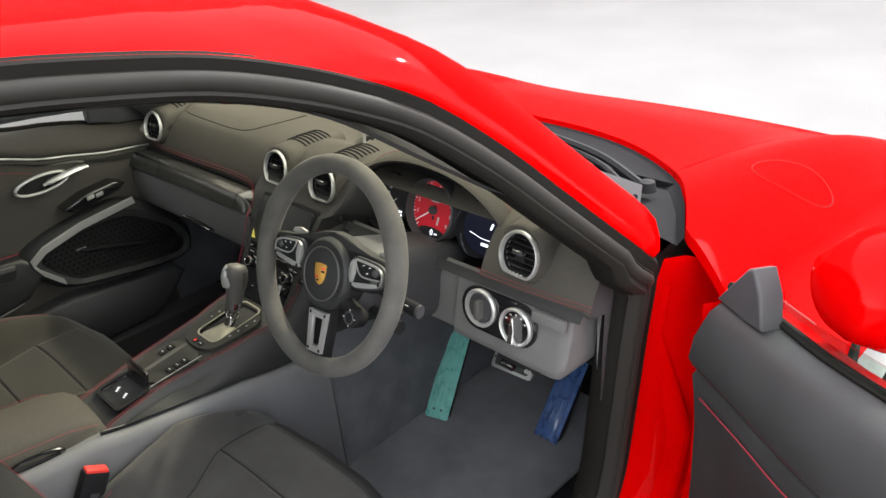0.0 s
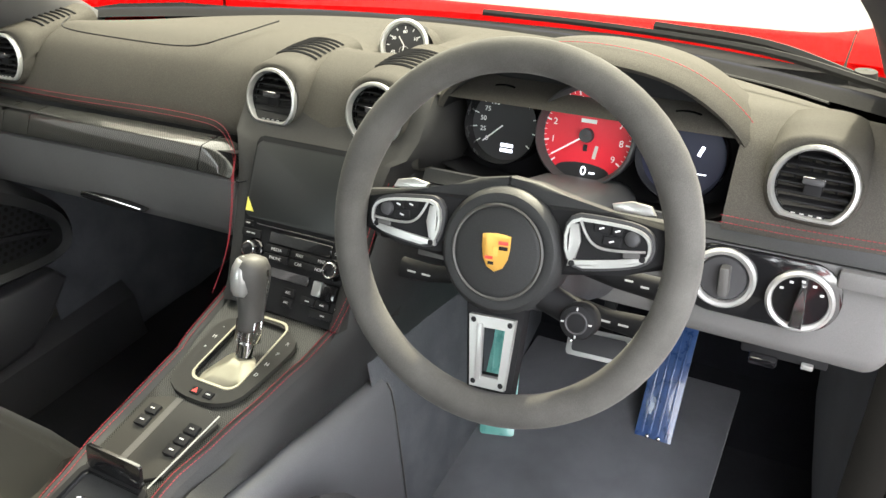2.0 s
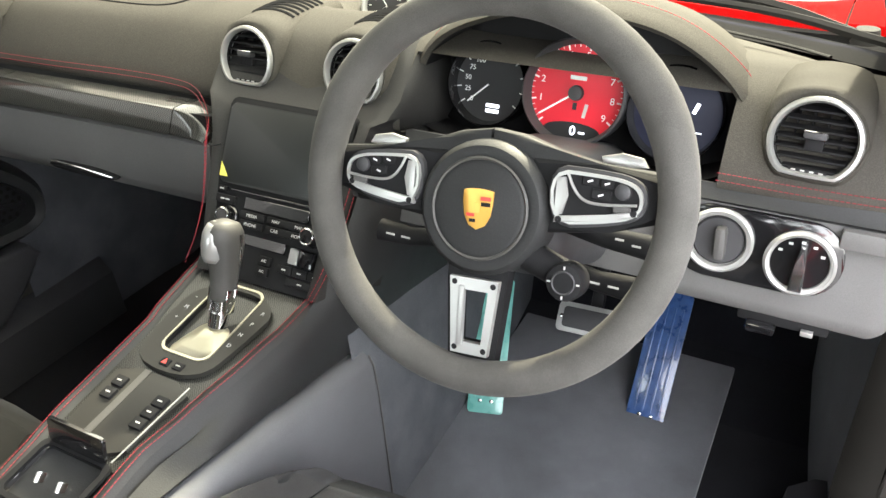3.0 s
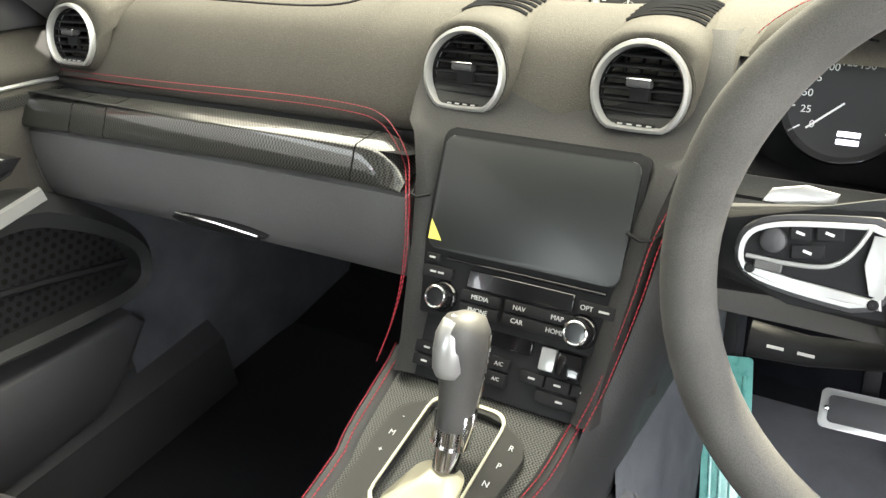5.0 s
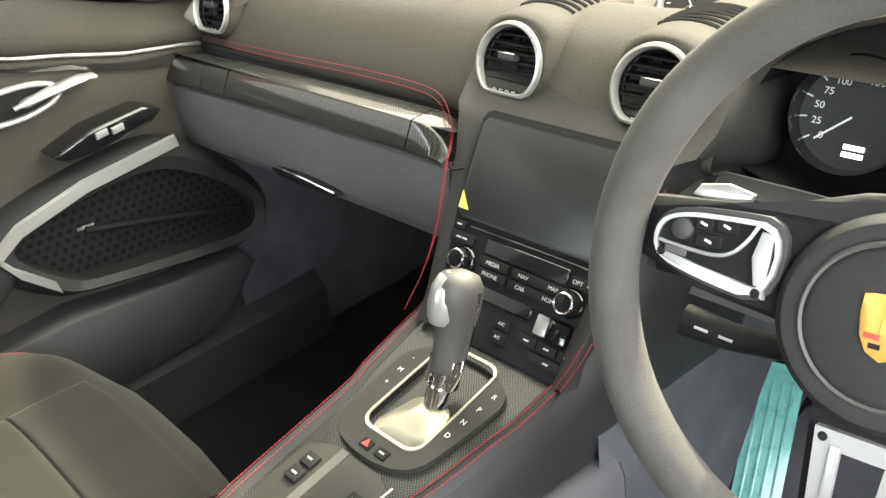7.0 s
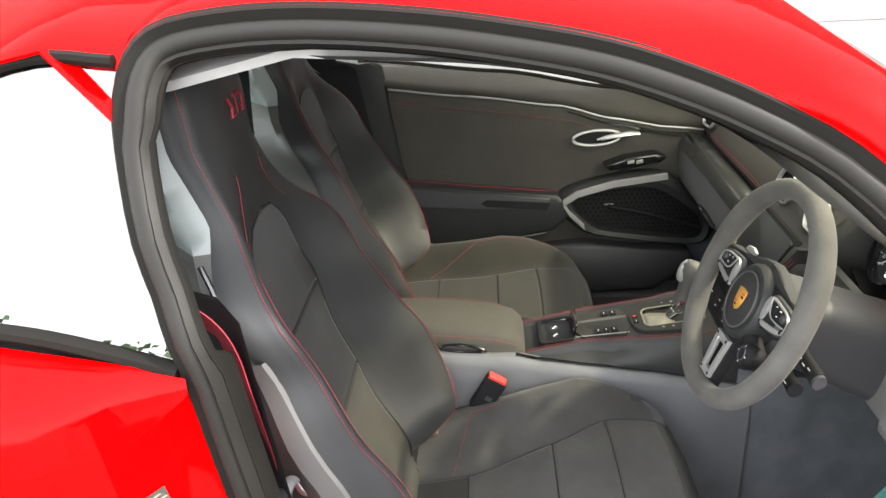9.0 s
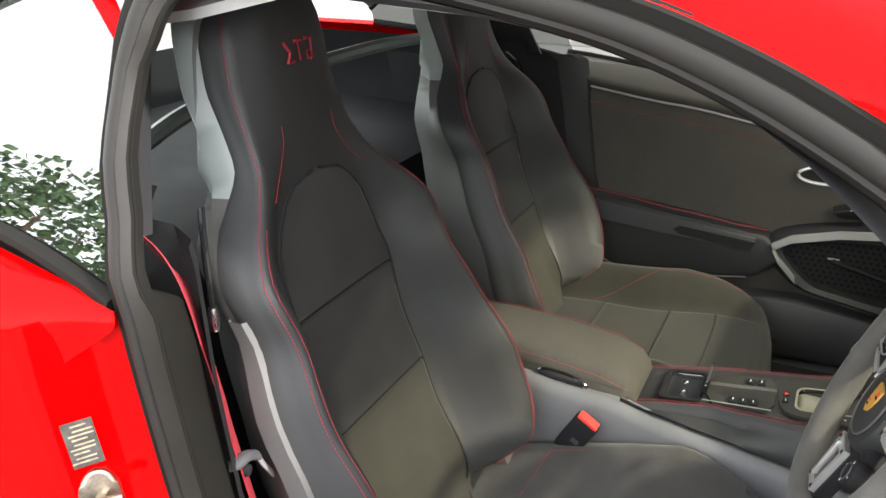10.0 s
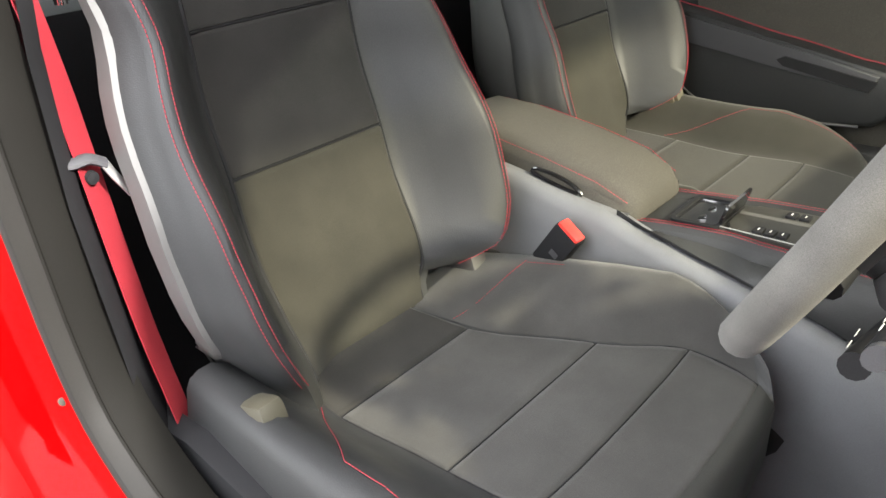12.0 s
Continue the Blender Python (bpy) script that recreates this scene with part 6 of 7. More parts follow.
part("well", w, "gloss_black", tray)
part("frame", frame_slab(B(), rounded(0.10, 0.072, 0.01), rounded(0.086, 0.060, 0.007), 0.004, pose(0, 0, 0.002)), "plastic_black", tray)
part("lid", prism(B(), rounded(0.082, 0.03, 0.005), 0.004, pose(0.0, 0.033, 0.004, 70, 0, 0) @ pose(0, 0.014, 0), 0.001), "gloss_black", tray, "raised glossy lid")
for x in (-0.02, 0.012):
    part("clip", box(B(), (0.014, 0.02, 0.014), pose(x, -0.004, -0.012, 20, 0, 15), 0.003), "chrome", tray, "chrome clip")
# armrest
arm = thing("armrest", "black leather armrest lid with red stitching", "armrest")
rows = []
for y, hw, zt, zb in ((-0.314, 0.058, 0.555, 0.545), (-0.319, 0.068, 0.572, 0.535), (-0.338, 0.075, 0.588, 0.525), (-0.38, 0.079, 0.600, 0.535), (-0.47, 0.080, 0.610, 0.545), (-0.58, 0.079, 0.616, 0.55), (-0.66, 0.076, 0.612, 0.55), (-0.68, 0.07, 0.60, 0.56)):
    c = 0.010
    rows.append([V((c - hw, y, zb)), V((c - hw - 0.002, y, zb + 0.4 * (zt - zb))), V((c - hw + 0.006, y, zt - 0.010)), V((c - hw + 0.02, y, zt - 0.001)), V((c, y, zt + 0.003)), V((c + hw - 0.02, y, zt - 0.001)), V((c + hw - 0.006, y, zt - 0.010)), V((c + hw + 0.002, y, zb + 0.4 * (zt - zb))), V((c + hw, y, zb))])
part("pad", loft(B(), rows, ring=True, cap=True), "leather", arm, "padded leather lid", angle=50)
st = B()
for sg in (-1, 1):
    stitches(st, [V((0.010 + sg * (hw - 0.003), y, zt - 0.011)) for y, hw, zt in [(-0.330, 0.072, 0.581), (-0.38, 0.079, 0.600), (-0.47, 0.080, 0.610), (-0.58, 0.079, 0.616), (-0.66, 0.076, 0.612)]], lift=(sg * 0.003, 0, 0.0015))
tagged(part("red_stitching", st, "stitch", arm, "red stitching"), kind="stuff")
lt = B()
tube(lt, spline([(0.096, -0.397, 0.566), (0.097, -0.412, 0.577), (0.097, -0.442, 0.583), (0.096, -0.474, 0.582), (0.096, -0.483, 0.575), (0.097, -0.445, 0.569)], 5, closed=True), 0.0032, 8)
part("latch", lt, "gloss_black", arm, "slim black latch ring")
box_rows = []
for y in (-0.325, -0.45, -0.6, -0.75, -0.86):
    s = (-0.325 - y) / 0.5
    box_rows.append([V((-0.10, y, 0.17)), V((-0.085, y, 0.50)), V((-0.07, y, 0.555)), V((0.085, y, 0.556 + 0.006 * s)), V((0.098, y, 0.545)), V((0.098, y, 0.42)), V((0.098, y, 0.30)), V((0.098, y, 0.17))])
part("box", loft(B(), box_rows), "plastic", con, "dark grey armrest box")
# ---- steering wheel ----
WM = facing((0.355, 0.0032, 0.8302), (0, -0.9225, 0.386))
whl = thing("steering_wheel", "dark grey suede three-spoke steering wheel with silver inserts", "steering wheel", WM @ pose(0, 0, 0, 0, 0, 4.5))
RIM, TUB = 0.170, 0.0165
rim = B()
rows = []
for k in range(72):
    a = 2 * math.pi * k / 72
    g = 1.0 + 0.10 * sum(math.exp(-((((a - radians(c) + math.pi) % (2 * math.pi)) - math.pi) / 0.28) ** 2) for c in (28, 152))
    rows.append([V(((RIM + TUB * g * math.cos(b)) * math.cos(a), (RIM + TUB * g * math.cos(b)) * math.sin(a), TUB * 1.08 * g * math.sin(b))) + V((0, 0.006, -0.0135)) for b in [2 * math.pi * j / 14 for j in range(14)]])
loft(rim, rows, ring=True, close=True)
part("rim", rim, "rim_suede", whl, "thick dark grey suede rim", angle=70)
# hub with its padded boss
part("hub", lathe(B(), [(0.0001, 0.010), (0.040, 0.0095), (0.044, 0.008), (0.046, 0.0055), (0.050, 0.007), (0.056, 0.006), (0.061, 0.0), (0.063, -0.012), (0.060, -0.04), (0.05, -0.05)], 48, pose(0, -0.008, -0.014)), "leather_smooth", whl, "black leather airbag boss")
part("boss_ring", lathe(B(), [(0.0435, 0.0082), (0.0452, 0.0095), (0.0468, 0.0078)], 48, pose(0, -0.008, -0.0135)), "engraved_grip", whl, "thin silver ring")
# shield-shaped emblem, plain fields of colour
shp = [(0, -0.0195), (0.008, -0.0155), (0.0125, -0.007), (0.0142, 0.004), (0.0145, 0.0155), (0.009, 0.0165), (0, 0.0172), (-0.009, 0.0165), (-0.0145, 0.0155), (-0.0142, 0.004), (-0.0125, -0.007), (-0.008, -0.0155)]
em = part("emblem", prism(B(), shp, 0.002, pose(0, -0.007, -0.0025), 0.0006), "gold", whl, "gold shield emblem")
for x, y, w_, h_, mt in ((0.0075, 0.0085, 0.010, 0.0035, "red_plastic"), (0.0078, 0.0035, 0.009, 0.0035, "plastic_black"), (-0.0062, -0.0065, 0.008, 0.003, "red_plastic"), (-0.004, -0.0115, 0.006, 0.003, "plastic_black"), (0.0, 0.0, 0.006, 0.009, "gold")):
    part("field", box(B(), (w_, h_, 0.0006), pose(x, y - 0.007, -0.0023), 0.0002, 1), mt, em)
# spokes: two broad side spokes and a lower one
for sg in (-1, 1):
    sp = B()
    prism(sp, [(sg * x, y) for x, y in ((0.040, 0.042), (0.10, 0.040), (0.156, 0.034), (0.156, -0.004), (0.115, -0.016), (0.055, -0.024))][::sg], 0.018, pose(0, 0, -0.020), 0.005)
    part("spoke", sp, "plastic_black", whl, "black spoke body")
    br = B()
    prism(br, [(sg * x, y) for x, y in ((0.0, 0.066), (0.03, 0.062), (0.06, 0.052), (0.10, 0.043), (0.155, 0.039), (0.155, 0.026), (0.06, 0.034), (0.0, 0.04))][::sg], 0.02, pose(0, -0.002, -0.022), 0.006)
    part("spoke_cover", br, "leather_smooth", whl, "leather spoke cover")
    fr = new("spoke_insert")
    fr.parent = whl
    tagged(fr, "silver framed switch insert")
    o = softened([(0.062, 0.034), (0.100, 0.033), (0.131, 0.030), (0.143, 0.020), (0.141, 0.000), (0.112, -0.008), (0.066, -0.014)])
    i_ = [(0.103 + (x - 0.103) * 0.935, 0.010 + (y - 0.010) * 0.88) for x, y in o]
    part("surround", prism(B(), [(sg * (0.103 + (x - 0.103) * 1.08), 0.010 + (y - 0.010) * 1.16) for x, y in o][::-sg], 0.008, pose(0, 0, -0.0135), 0.002), "plastic", fr, "dark grey surround of the insert")
    frm = B()
    frame_slab(frm, [(sg * x, y) for x, y in o], [(sg * x, y) for x, y in i_], 0.006, pose(0, 0, -0.009))
    part("silver_frame", frm, "silver_paint", fr, "satin silver frame")
    part("switch_pad", prism(B(), [(sg * x, y) for x, y in i_][::-sg], 0.006, pose(0, 0, -0.0115)), "plastic_black", fr)
    # broad bar along the foot, a curved divider above it, an open slot between them
    part("foot_bar", prism(B(), [(sg * x, y) for x, y in ((0.068, -0.0115), (0.112, -0.006), (0.139, 0.001), (0.138, 0.006), (0.112, 0.000), (0.069, -0.006))][::sg], 0.006, pose(0, 0, -0.0088), 0.0012), "silver_paint", fr, "satin silver bar")
    part("divider", tube(B(), spline([(sg * x, y, -0.0080) for x, y in ((0.138, 0.0105), (0.118, 0.0085), (0.100, 0.0085), (0.090, 0.0125), (0.083, 0.021), (0.078, 0.031))], 5), 0.0013, 6), "silver_paint", fr, "curved silver divider")
    part("slot_tab", box(B(), (0.015, 0.0055, 0.002), pose(sg * 0.126, 0.0058, -0.0082, 0, 0, sg * 5), 0.0008, 1), "engraved", fr, "pale tab in the slot")
    part("slot_end", prism(B(), [(sg * x, y) for x, y in ((0.068, 0.028), (0.076, 0.028), (0.079, 0.012), (0.075, -0.004), (0.068, -0.005))][::-sg], 0.004, pose(0, 0, -0.0088), 0.001), "silver_paint", fr, "silver end of the slot")
    part("roller", lathe(B(), [(0.0001, 0.005), (0.0045, 0.0048), (0.0066, 0.0032), (0.0072, 0.0)], 20, pose(sg * 0.125, 0.0200, -0.0115)), "plastic", fr, "ribbed thumb roller")
    for bx, by, bw in ((0.1115, 0.0255, 0.011), (0.097, 0.0265, 0.014), (0.107, 0.0155, 0.017)):
        part("button", box(B(), (bw, 0.0085, 0.003), pose(sg * bx, by, -0.0110, 0, 0, -sg * 4), 0.0008, 1), "plastic_black", fr)
        part("symbol", box(B(), (0.0045, 0.0014, 0.0006), pose(sg * bx, by, -0.0094, 0, 0, sg * 18)), "white", fr)
    for bx, by in ((0.1355, 0.0035), (0.0725, -0.0085)):
        part("screw", lathe(B(), [(0.0001, 0.0008), (0.0022, 0.0008), (0.0030, 0.0)], 12, pose(sg * bx, by, -0.0086)), "plastic_black", fr)
    # shift paddle
    pd = B()
    prism(pd, [(sg * x, y) for x, y in ((0.096, 0.045), (0.114, 0.049), (0.132, 0.046), (0.137, 0.038), (0.118, 0.036), (0.098, 0.039))][::sg], 0.005, pose(0, 0.002, -0.040), 0.002)
    part("shift_paddle", pd, "silver", whl, "silver shift paddle")
lo = B()
frame_slab(lo, [(-0.032, -0.040), (-0.023, -0.152), (0.023, -0.152), (0.032, -0.040)], [(-0.017, -0.078), (-0.0135, -0.134), (0.0135, -0.134), (0.017, -0.078)], 0.016, pose(0, 0, -0.016))
part("lower_spoke", lo, "plastic_black", whl, "black lower spoke")
ins = B()
frame_slab(ins, [(-0.024, -0.072), (-0.018, -0.143), (0.018, -0.143), (0.024, -0.072)], [(-0.0145, -0.083), (-0.0115, -0.132), (0.0115, -0.132), (0.0145, -0.083)], 0.008, pose(0, 0, -0.009))
part("lower_rod", box(B(), (0.006, 0.056, 0.006), pose(-0.0105, -0.1075, -0.010, 0, 0, 1.5), 0.0015), "silver_paint", whl, "polished rod in the lower spoke")
low_ins = part("lower_insert", ins, "silver_paint", whl, "satin silver lower spoke insert")
for x, y in ((-0.019, -0.077), (0.019, -0.077), (-0.0145, -0.138), (0.0145, -0.138)):
    part("screw", lathe(B(), [(0.0001, 0.0008), (0.0022, 0.0008), (0.0028, 0.0)], 12, pose(x, y, -0.0088)), "plastic_black", low_ins)
# drive mode knob below the right spoke
mk = part("mode_knob", lathe(B(), [(0.0001, 0.012), (0.009, 0.012), (0.0155, 0.010), (0.017, 0.006), (0.017, -0.012), (0.012, -0.02)], 28, pose(0.084, -0.062, -0.016)), "plastic_black", whl, "black drive mode knob")
part("knob_ring", lathe(B(), [(0.0088, 0.0122), (0.0098, 0.013), (0.0108, 0.0118)], 28, pose(0.084, -0.062, -0.016)), "plastic", mk)
for k in range(4):
    a = radians(90 * k)
    part("mark", box(B(), (0.003, 0.0015, 0.0005), pose(0.084 + 0.013 * math.cos(a), -0.062 + 0.013 * math.sin(a), -0.0045, 0, 0, 90 * k)), "grey_print", mk)
part("knob_arm", tube(B(), [(0.04, -0.045, -0.028), (0.084, -0.062, -0.03)], 0.014, 10), "plastic_black", whl)
# column shroud and stalks
col = thing("steering_column", "black steering column shroud with stalks", "steering column", WM)
sh = []
for z, w_, h_ in ((-0.055, 0.052, 0.05), (-0.07, 0.06, 0.058), (-0.13, 0.062, 0.062), (-0.25, 0.066, 0.07), (-0.30, 0.06, 0.07)):
    sh.append([V((x, y - 0.012, z)) for x, y in rounded(2 * w_, 2 * h_, 0.03, 5)])
part("shroud", loft(B(), sh, ring=True, cap=True), "plastic", col, "grey plastic shroud")
for sg, nm in ((-1, "wiper_stalk"), (1, "indicator_stalk")):
    s2 = B()
    tube(s2, [(sg * 0.05, -0.014, -0.085), (sg * 0.10, -0.02, -0.080), (sg * 0.165, -0.022, -0.078)], [0.009, 0.010, 0.0125], 12, flat=0.75)
    stk = part(nm, s2, "plastic_black", col, "black stalk with pale printing")
    part("stalk_end", tube(B(), [(sg * 0.165, -0.022, -0.078), (sg * 0.172, -0.022, -0.0775)], 0.0115, 12, flat=0.75), "plastic", stk)
    for k in range(3):
        part("print", box(B(), (0.008, 0.0018, 0.0006), pose(sg * (0.115 + 0.016 * k), -0.018 - 0.003 * (k % 2), -0.0685)), "grey_print", stk)
    s3 = B()
    tube(s3, [(sg * 0.05, -0.055, -0.085), (sg * 0.10, -0.062, -0.080), (sg * 0.135, -0.062, -0.078)], [0.008, 0.010, 0.012], 12, flat=0.9)
    stk = part("control_stalk", s3, "plastic_black", col, "short black stalk")
    for k in range(2):
        part("print", box(B(), (0.010, 0.0018, 0.0006), pose(sg * (0.10 + 0.018 * k), -0.062, -0.0675)), "grey_print", stk)
# pedals
def pedal(name, label, film, p, w_, h_, tilt, rz=0):
    pd = thing(name, label, "pedal", pose(*p, tilt, 0, rz))
    part("pad", prism(B(), rounded(w_, h_, 0.008), 0.012, None, 0.003), "plastic_black", pd)
    part("film", prism(B(), rounded(w_ * 1.04, h_ * 1.02, 0.006), 0.002, pose(0, 0, 0.0035), 0.001), film, pd, "crinkled plastic film over the pad")
    for k in range(4):
        part("rib", box(B(), (0.004, h_ * 0.8, 0.003), pose(-w_ * 0.33 + w_ * 0.22 * k, 0, 0.005), 0.001), film, pd)
    for k in range(2):
        part("bolt", lathe(B(), [(0.0001, 0.003), (0.003, 0.0025), (0.004, 0)], 10, pose(-0.01 + 0.02 * k, -h_ * 0.42, 0.005)), "chrome", pd)
    arm_ = B()
    box(arm_, (0.02, h_ * 0.5, 0.02), pose(0, h_ * 0.55, -0.02, 12, 0, 0), 0.004)
    part("lever", arm_, "plastic_black", pd)
    return pd


pedal("accelerator_pedal", "accelerator pedal wrapped in blue protective film", "film_blue", (0.436, 0.552, 0.268), 0.062, 0.235, 51)

# ---- doors ----
def door(name, label, at, opened):
    """A car door in local u (from the hinge rearwards), v (height), w (inwards)."""
    d = thing(name, label, "car door")
    def q(u, v, w):
        return at @ V((u, v, w))
    def slab(nm, outline, w, depth, mat, label="", bevel=0.004, parent=None):
        return part(nm, prism(B(), outline, depth, at @ pose(0, 0, w), bevel, 3), mat, parent or d, label)
    u0 = 0.03 if opened else -0.02
    belt = [(-0.02, 0.86), (0.18, 0.885), (0.40, 0.925), (0.70, 0.965), (1.10, 1.0)] if opened else [(-0.02, 0.825), (0.18, 0.842), (0.40, 0.885), (0.70, 0.94), (1.10, 0.985)]
    strip_line = [(-0.02, 0.755), (0.24, 0.785), (0.40, 0.815), (0.54, 0.855), (0.80, 0.89), (1.10, 0.925)]
    stitch_line = [(0.55, 0.612), (0.75, 0.632), (0.96, 0.655), (1.10, 0.672)]
    # main card
    rows = []
    for k in range(29):
        u = u0 + (1.1 - u0) * k / 28
        vb, vs = curve_at(belt, u), curve_at(strip_line, u)
        rows.append([q(u, 0.30, -0.005), q(u, 0.40, 0.0), q(u, 0.55, -0.002), q(u, 0.65, 0.0), q(u, (0.65 + vs) / 2, 0.004), q(u, vs - 0.012, 0.010), q(u, vs - 0.004, 0.004), q(u, vs, -0.002)])
    # open door gets a darker leather copy: its shade is put into the colour
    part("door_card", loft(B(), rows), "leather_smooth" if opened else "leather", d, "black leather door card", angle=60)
    rows = []
    for k in range(29):
        u = u0 + (1.1 - u0) * k / 28
        vb, vs = curve_at(belt, u), curve_at(strip_line, u)
        rows.append([q(u, vs, -0.004), q(u, vs + 0.006, 0.012), q(u, vs + 0.02, 0.018), q(u, (vs + vb) / 2, 0.012), q(u, vb - 0.015, -0.008), q(u, vb, -0.03), q(u, vb + 0.002, -0.055)])
    # top roll likewise darkened on the open door to stand for shade
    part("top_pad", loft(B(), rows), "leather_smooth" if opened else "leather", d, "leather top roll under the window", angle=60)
    if not opened:
        part("trim_line", tube(B(), [q(u, curve_at(strip_line, u) + 0.002, 0.006) for u in [0.05 + 1.05 * k / 24 for k in range(25)]], 0.0035, 6), "silver_paint", d, "thin silver trim line")
    rows = []
    for k in range(17):
        u = 0.02 + 0.5 * k / 16
        vs = curve_at(strip_line, u)
        rows.append([q(u, vs - 0.008, 0.012), q(u, vs - 0.010, 0.016), q(u, vs - 0.030 * (1 - 0.6 * k / 16), 0.014), q(u, vs - 0.032 * (1 - 0.6 * k / 16), 0.008)])
    if not opened:
        part("carbon_strip", loft(B(), rows), "carbon", d, "glossy carbon weave strip")
    us0 = 0.06 if opened else 0.45
    # armrest with its slot
    slab("armrest", [(0.50, 0.560), (0.55, 0.608), (0.75, 0.628), (0.96, 0.650), (1.10, 0.668), (1.10, 0.53), (0.98, 0.475), (0.88, 0.452), (0.72, 0.468), (0.56, 0.50)], 0.055, 0.06, "leather_smooth", "black leather armrest", 0.012)
    slab("armrest_top", [(0.57, 0.602), (0.75, 0.622), (0.98, 0.642), (1.08, 0.648), (1.08, 0.595), (0.78, 0.578), (0.58, 0.568)], 0.061, 0.01, "plastic", "dark grey armrest top", 0.004)
    slab("grab_slot", [(0.57, 0.592), (0.75, 0.604), (0.765, 0.594), (0.75, 0.584), (0.58, 0.570)], 0.064, 0.006, "plastic_black", "dark grab slot", 0.0)
    part("bin_edge", tube(B(), spline([q(1.05, 0.55, 0.062), q(0.97, 0.50, 0.066), q(0.88, 0.465, 0.066), q(0.72, 0.478, 0.066), q(0.58, 0.50, 0.064)], 5), 0.003, 6), "plastic", d)
    tagged(part("red_stitching", stitches(B(), [q(u, curve_at(stitch_line, u) + 0.012, 0.058 if u > 0.6 else 0.05) for u in [0.55 + 0.55 * k / 30 for k in range(31)]], r=0.0013), "stitch", d, "red stitching"), kind="stuff")
    tagged(part("red_stitching", stitches(B(), [q(u, curve_at(strip_line, u) - 0.035, 0.011) for u in [us0 + (1.1 - us0) * k / 30 for k in range(31)]], r=0.0013 if opened else 0.0006), "stitch", d, "red stitching"), kind="stuff")
    # grab frame round the loudspeaker pocket
    o = [(0.56, 0.588), (0.515, 0.625), (0.40, 0.655), (0.265, 0.672), (0.19, 0.625), (0.122, 0.555), (0.100, 0.500), (0.122, 0.437), (0.25, 0.445), (0.42, 0.475), (0.47, 0.485), (0.53, 0.535)]
    i_ = [(0.515, 0.584), (0.48, 0.602), (0.40, 0.622), (0.285, 0.632), (0.21, 0.588), (0.146, 0.534), (0.130, 0.500), (0.145, 0.462), (0.25, 0.472), (0.41, 0.494), (0.44, 0.502), (0.49, 0.545)]
    o, i_ = softened(o, 2), softened(i_, 2)
    fr = B()
    loft(fr, [[q(u, v, w) for u, v in ln] for ln, w in ((o, -0.004), (o, 0.040), ([((a + c) / 2, (b + e) / 2) for (a, b), (c, e) in zip(o, i_)], 0.058), (i_, 0.050), (i_, 0.01))], ring=True)
    part("pocket_frame", fr, "leather_smooth", d, "leather frame of the speaker pocket", angle=50)
    part("grab_trim", loft(B(), [[q(*p) for p in ln] for ln in zip(*[[(u + a, v + b, 0.057 + c) for u, v in ((0.25, 0.660), (0.40, 0.640), (0.50, 0.612), (0.538, 0.586), (0.52, 0.555), (0.475, 0.510))] for a, b, c in ((-0.004, 0.010, -0.003), (-0.003, 0.008, 0.004), (-0.006, -0.008, 0.004), (-0.008, -0.011, -0.004))])]), "silver_paint", d, "satin silver grab handle edge", angle=50)
    slab("speaker_mesh", i_, 0.014, 0.01, "plastic_black", "black perforated speaker cover", 0.0)
    dots = B()
    for a in range(26):
        for b in range(13):
            u, v = 0.13 + 0.0145 * a + 0.007 * (b % 2), 0.463 + 0.013 * b
            inside = False
            for (x1, y1), (x2, y2) in zip(i_, i_[1:] + i_[:1]):
                if (y1 > v) != (y2 > v) and u < x1 + (v - y1) * (x2 - x1) / (y2 - y1):
                    inside = not inside
            if inside:
                c = [q(u + 0.0045 * math.cos(t), v + 0.0045 * math.sin(t), 0.0148) for t in [math.pi / 3 * k for k in range(6)]]
                dots.faces.new([dots.verts.new(p) for p in c])
    tagged(part("perforation", dots, "seal_dark", d, "fine honeycomb pattern"), kind="stuff")
    part("mesh_ridge", tube(B(), spline([q(0.40, 0.560, 0.018), q(0.316, 0.541, 0.020), q(0.22, 0.515, 0.020), q(0.135, 0.490, 0.018)], 5), 0.006, 6), "plastic_black", d)
    slab("name_bar", [(0.385, 0.562), (0.41, 0.562), (0.41, 0.566), (0.385, 0.566)][::1], 0.017, 0.003, "silver_paint", "", 0.0)
    # lower bin
    slab("door_bin", [(0.20, 0.345), (0.15, 0.400), (0.17, 0.428), (0.30, 0.43), (0.46, 0.455), (0.62, 0.44), (0.80, 0.41), (1.04, 0.40), (1.05, 0.31), (0.5, 0.295), (0.26, 0.30)], 0.05, 0.06, "plastic", "dark grey plastic door bin", 0.014)
    # inner handle
    part("handle_bowl", prism(B(), [(0.44 + 0.066 * math.cos(a), 0.765 + 0.020 * math.sin(a) - 0.004 * math.cos(a)) for a in [2 * math.pi * k / 28 for k in range(28)]], 0.004, at @ pose(0, 0, 0.015), 0.0), "plastic_black", d)
    part("handle_ring", tube(B(), [q(0.44 + 0.066 * math.cos(a), 0.765 + 0.021 * math.sin(a) - 0.004 * math.cos(a), 0.018) for a in [2 * math.pi * k / 36 for k in range(36)]], 0.0042, 8, closed=True), "silver_paint", d, "satin silver handle ring")
    part("door_handle", tube(B(), spline([q(0.44, 0.762, 0.026), q(0.40, 0.771, 0.030), q(0.35, 0.778, 0.028), q(0.325, 0.776, 0.022)], 5), [0.006] * 2 + [0.011] * 10 + [0.009] * 4, 10, flat=0.5), "silver", d, "satin silver door handle")
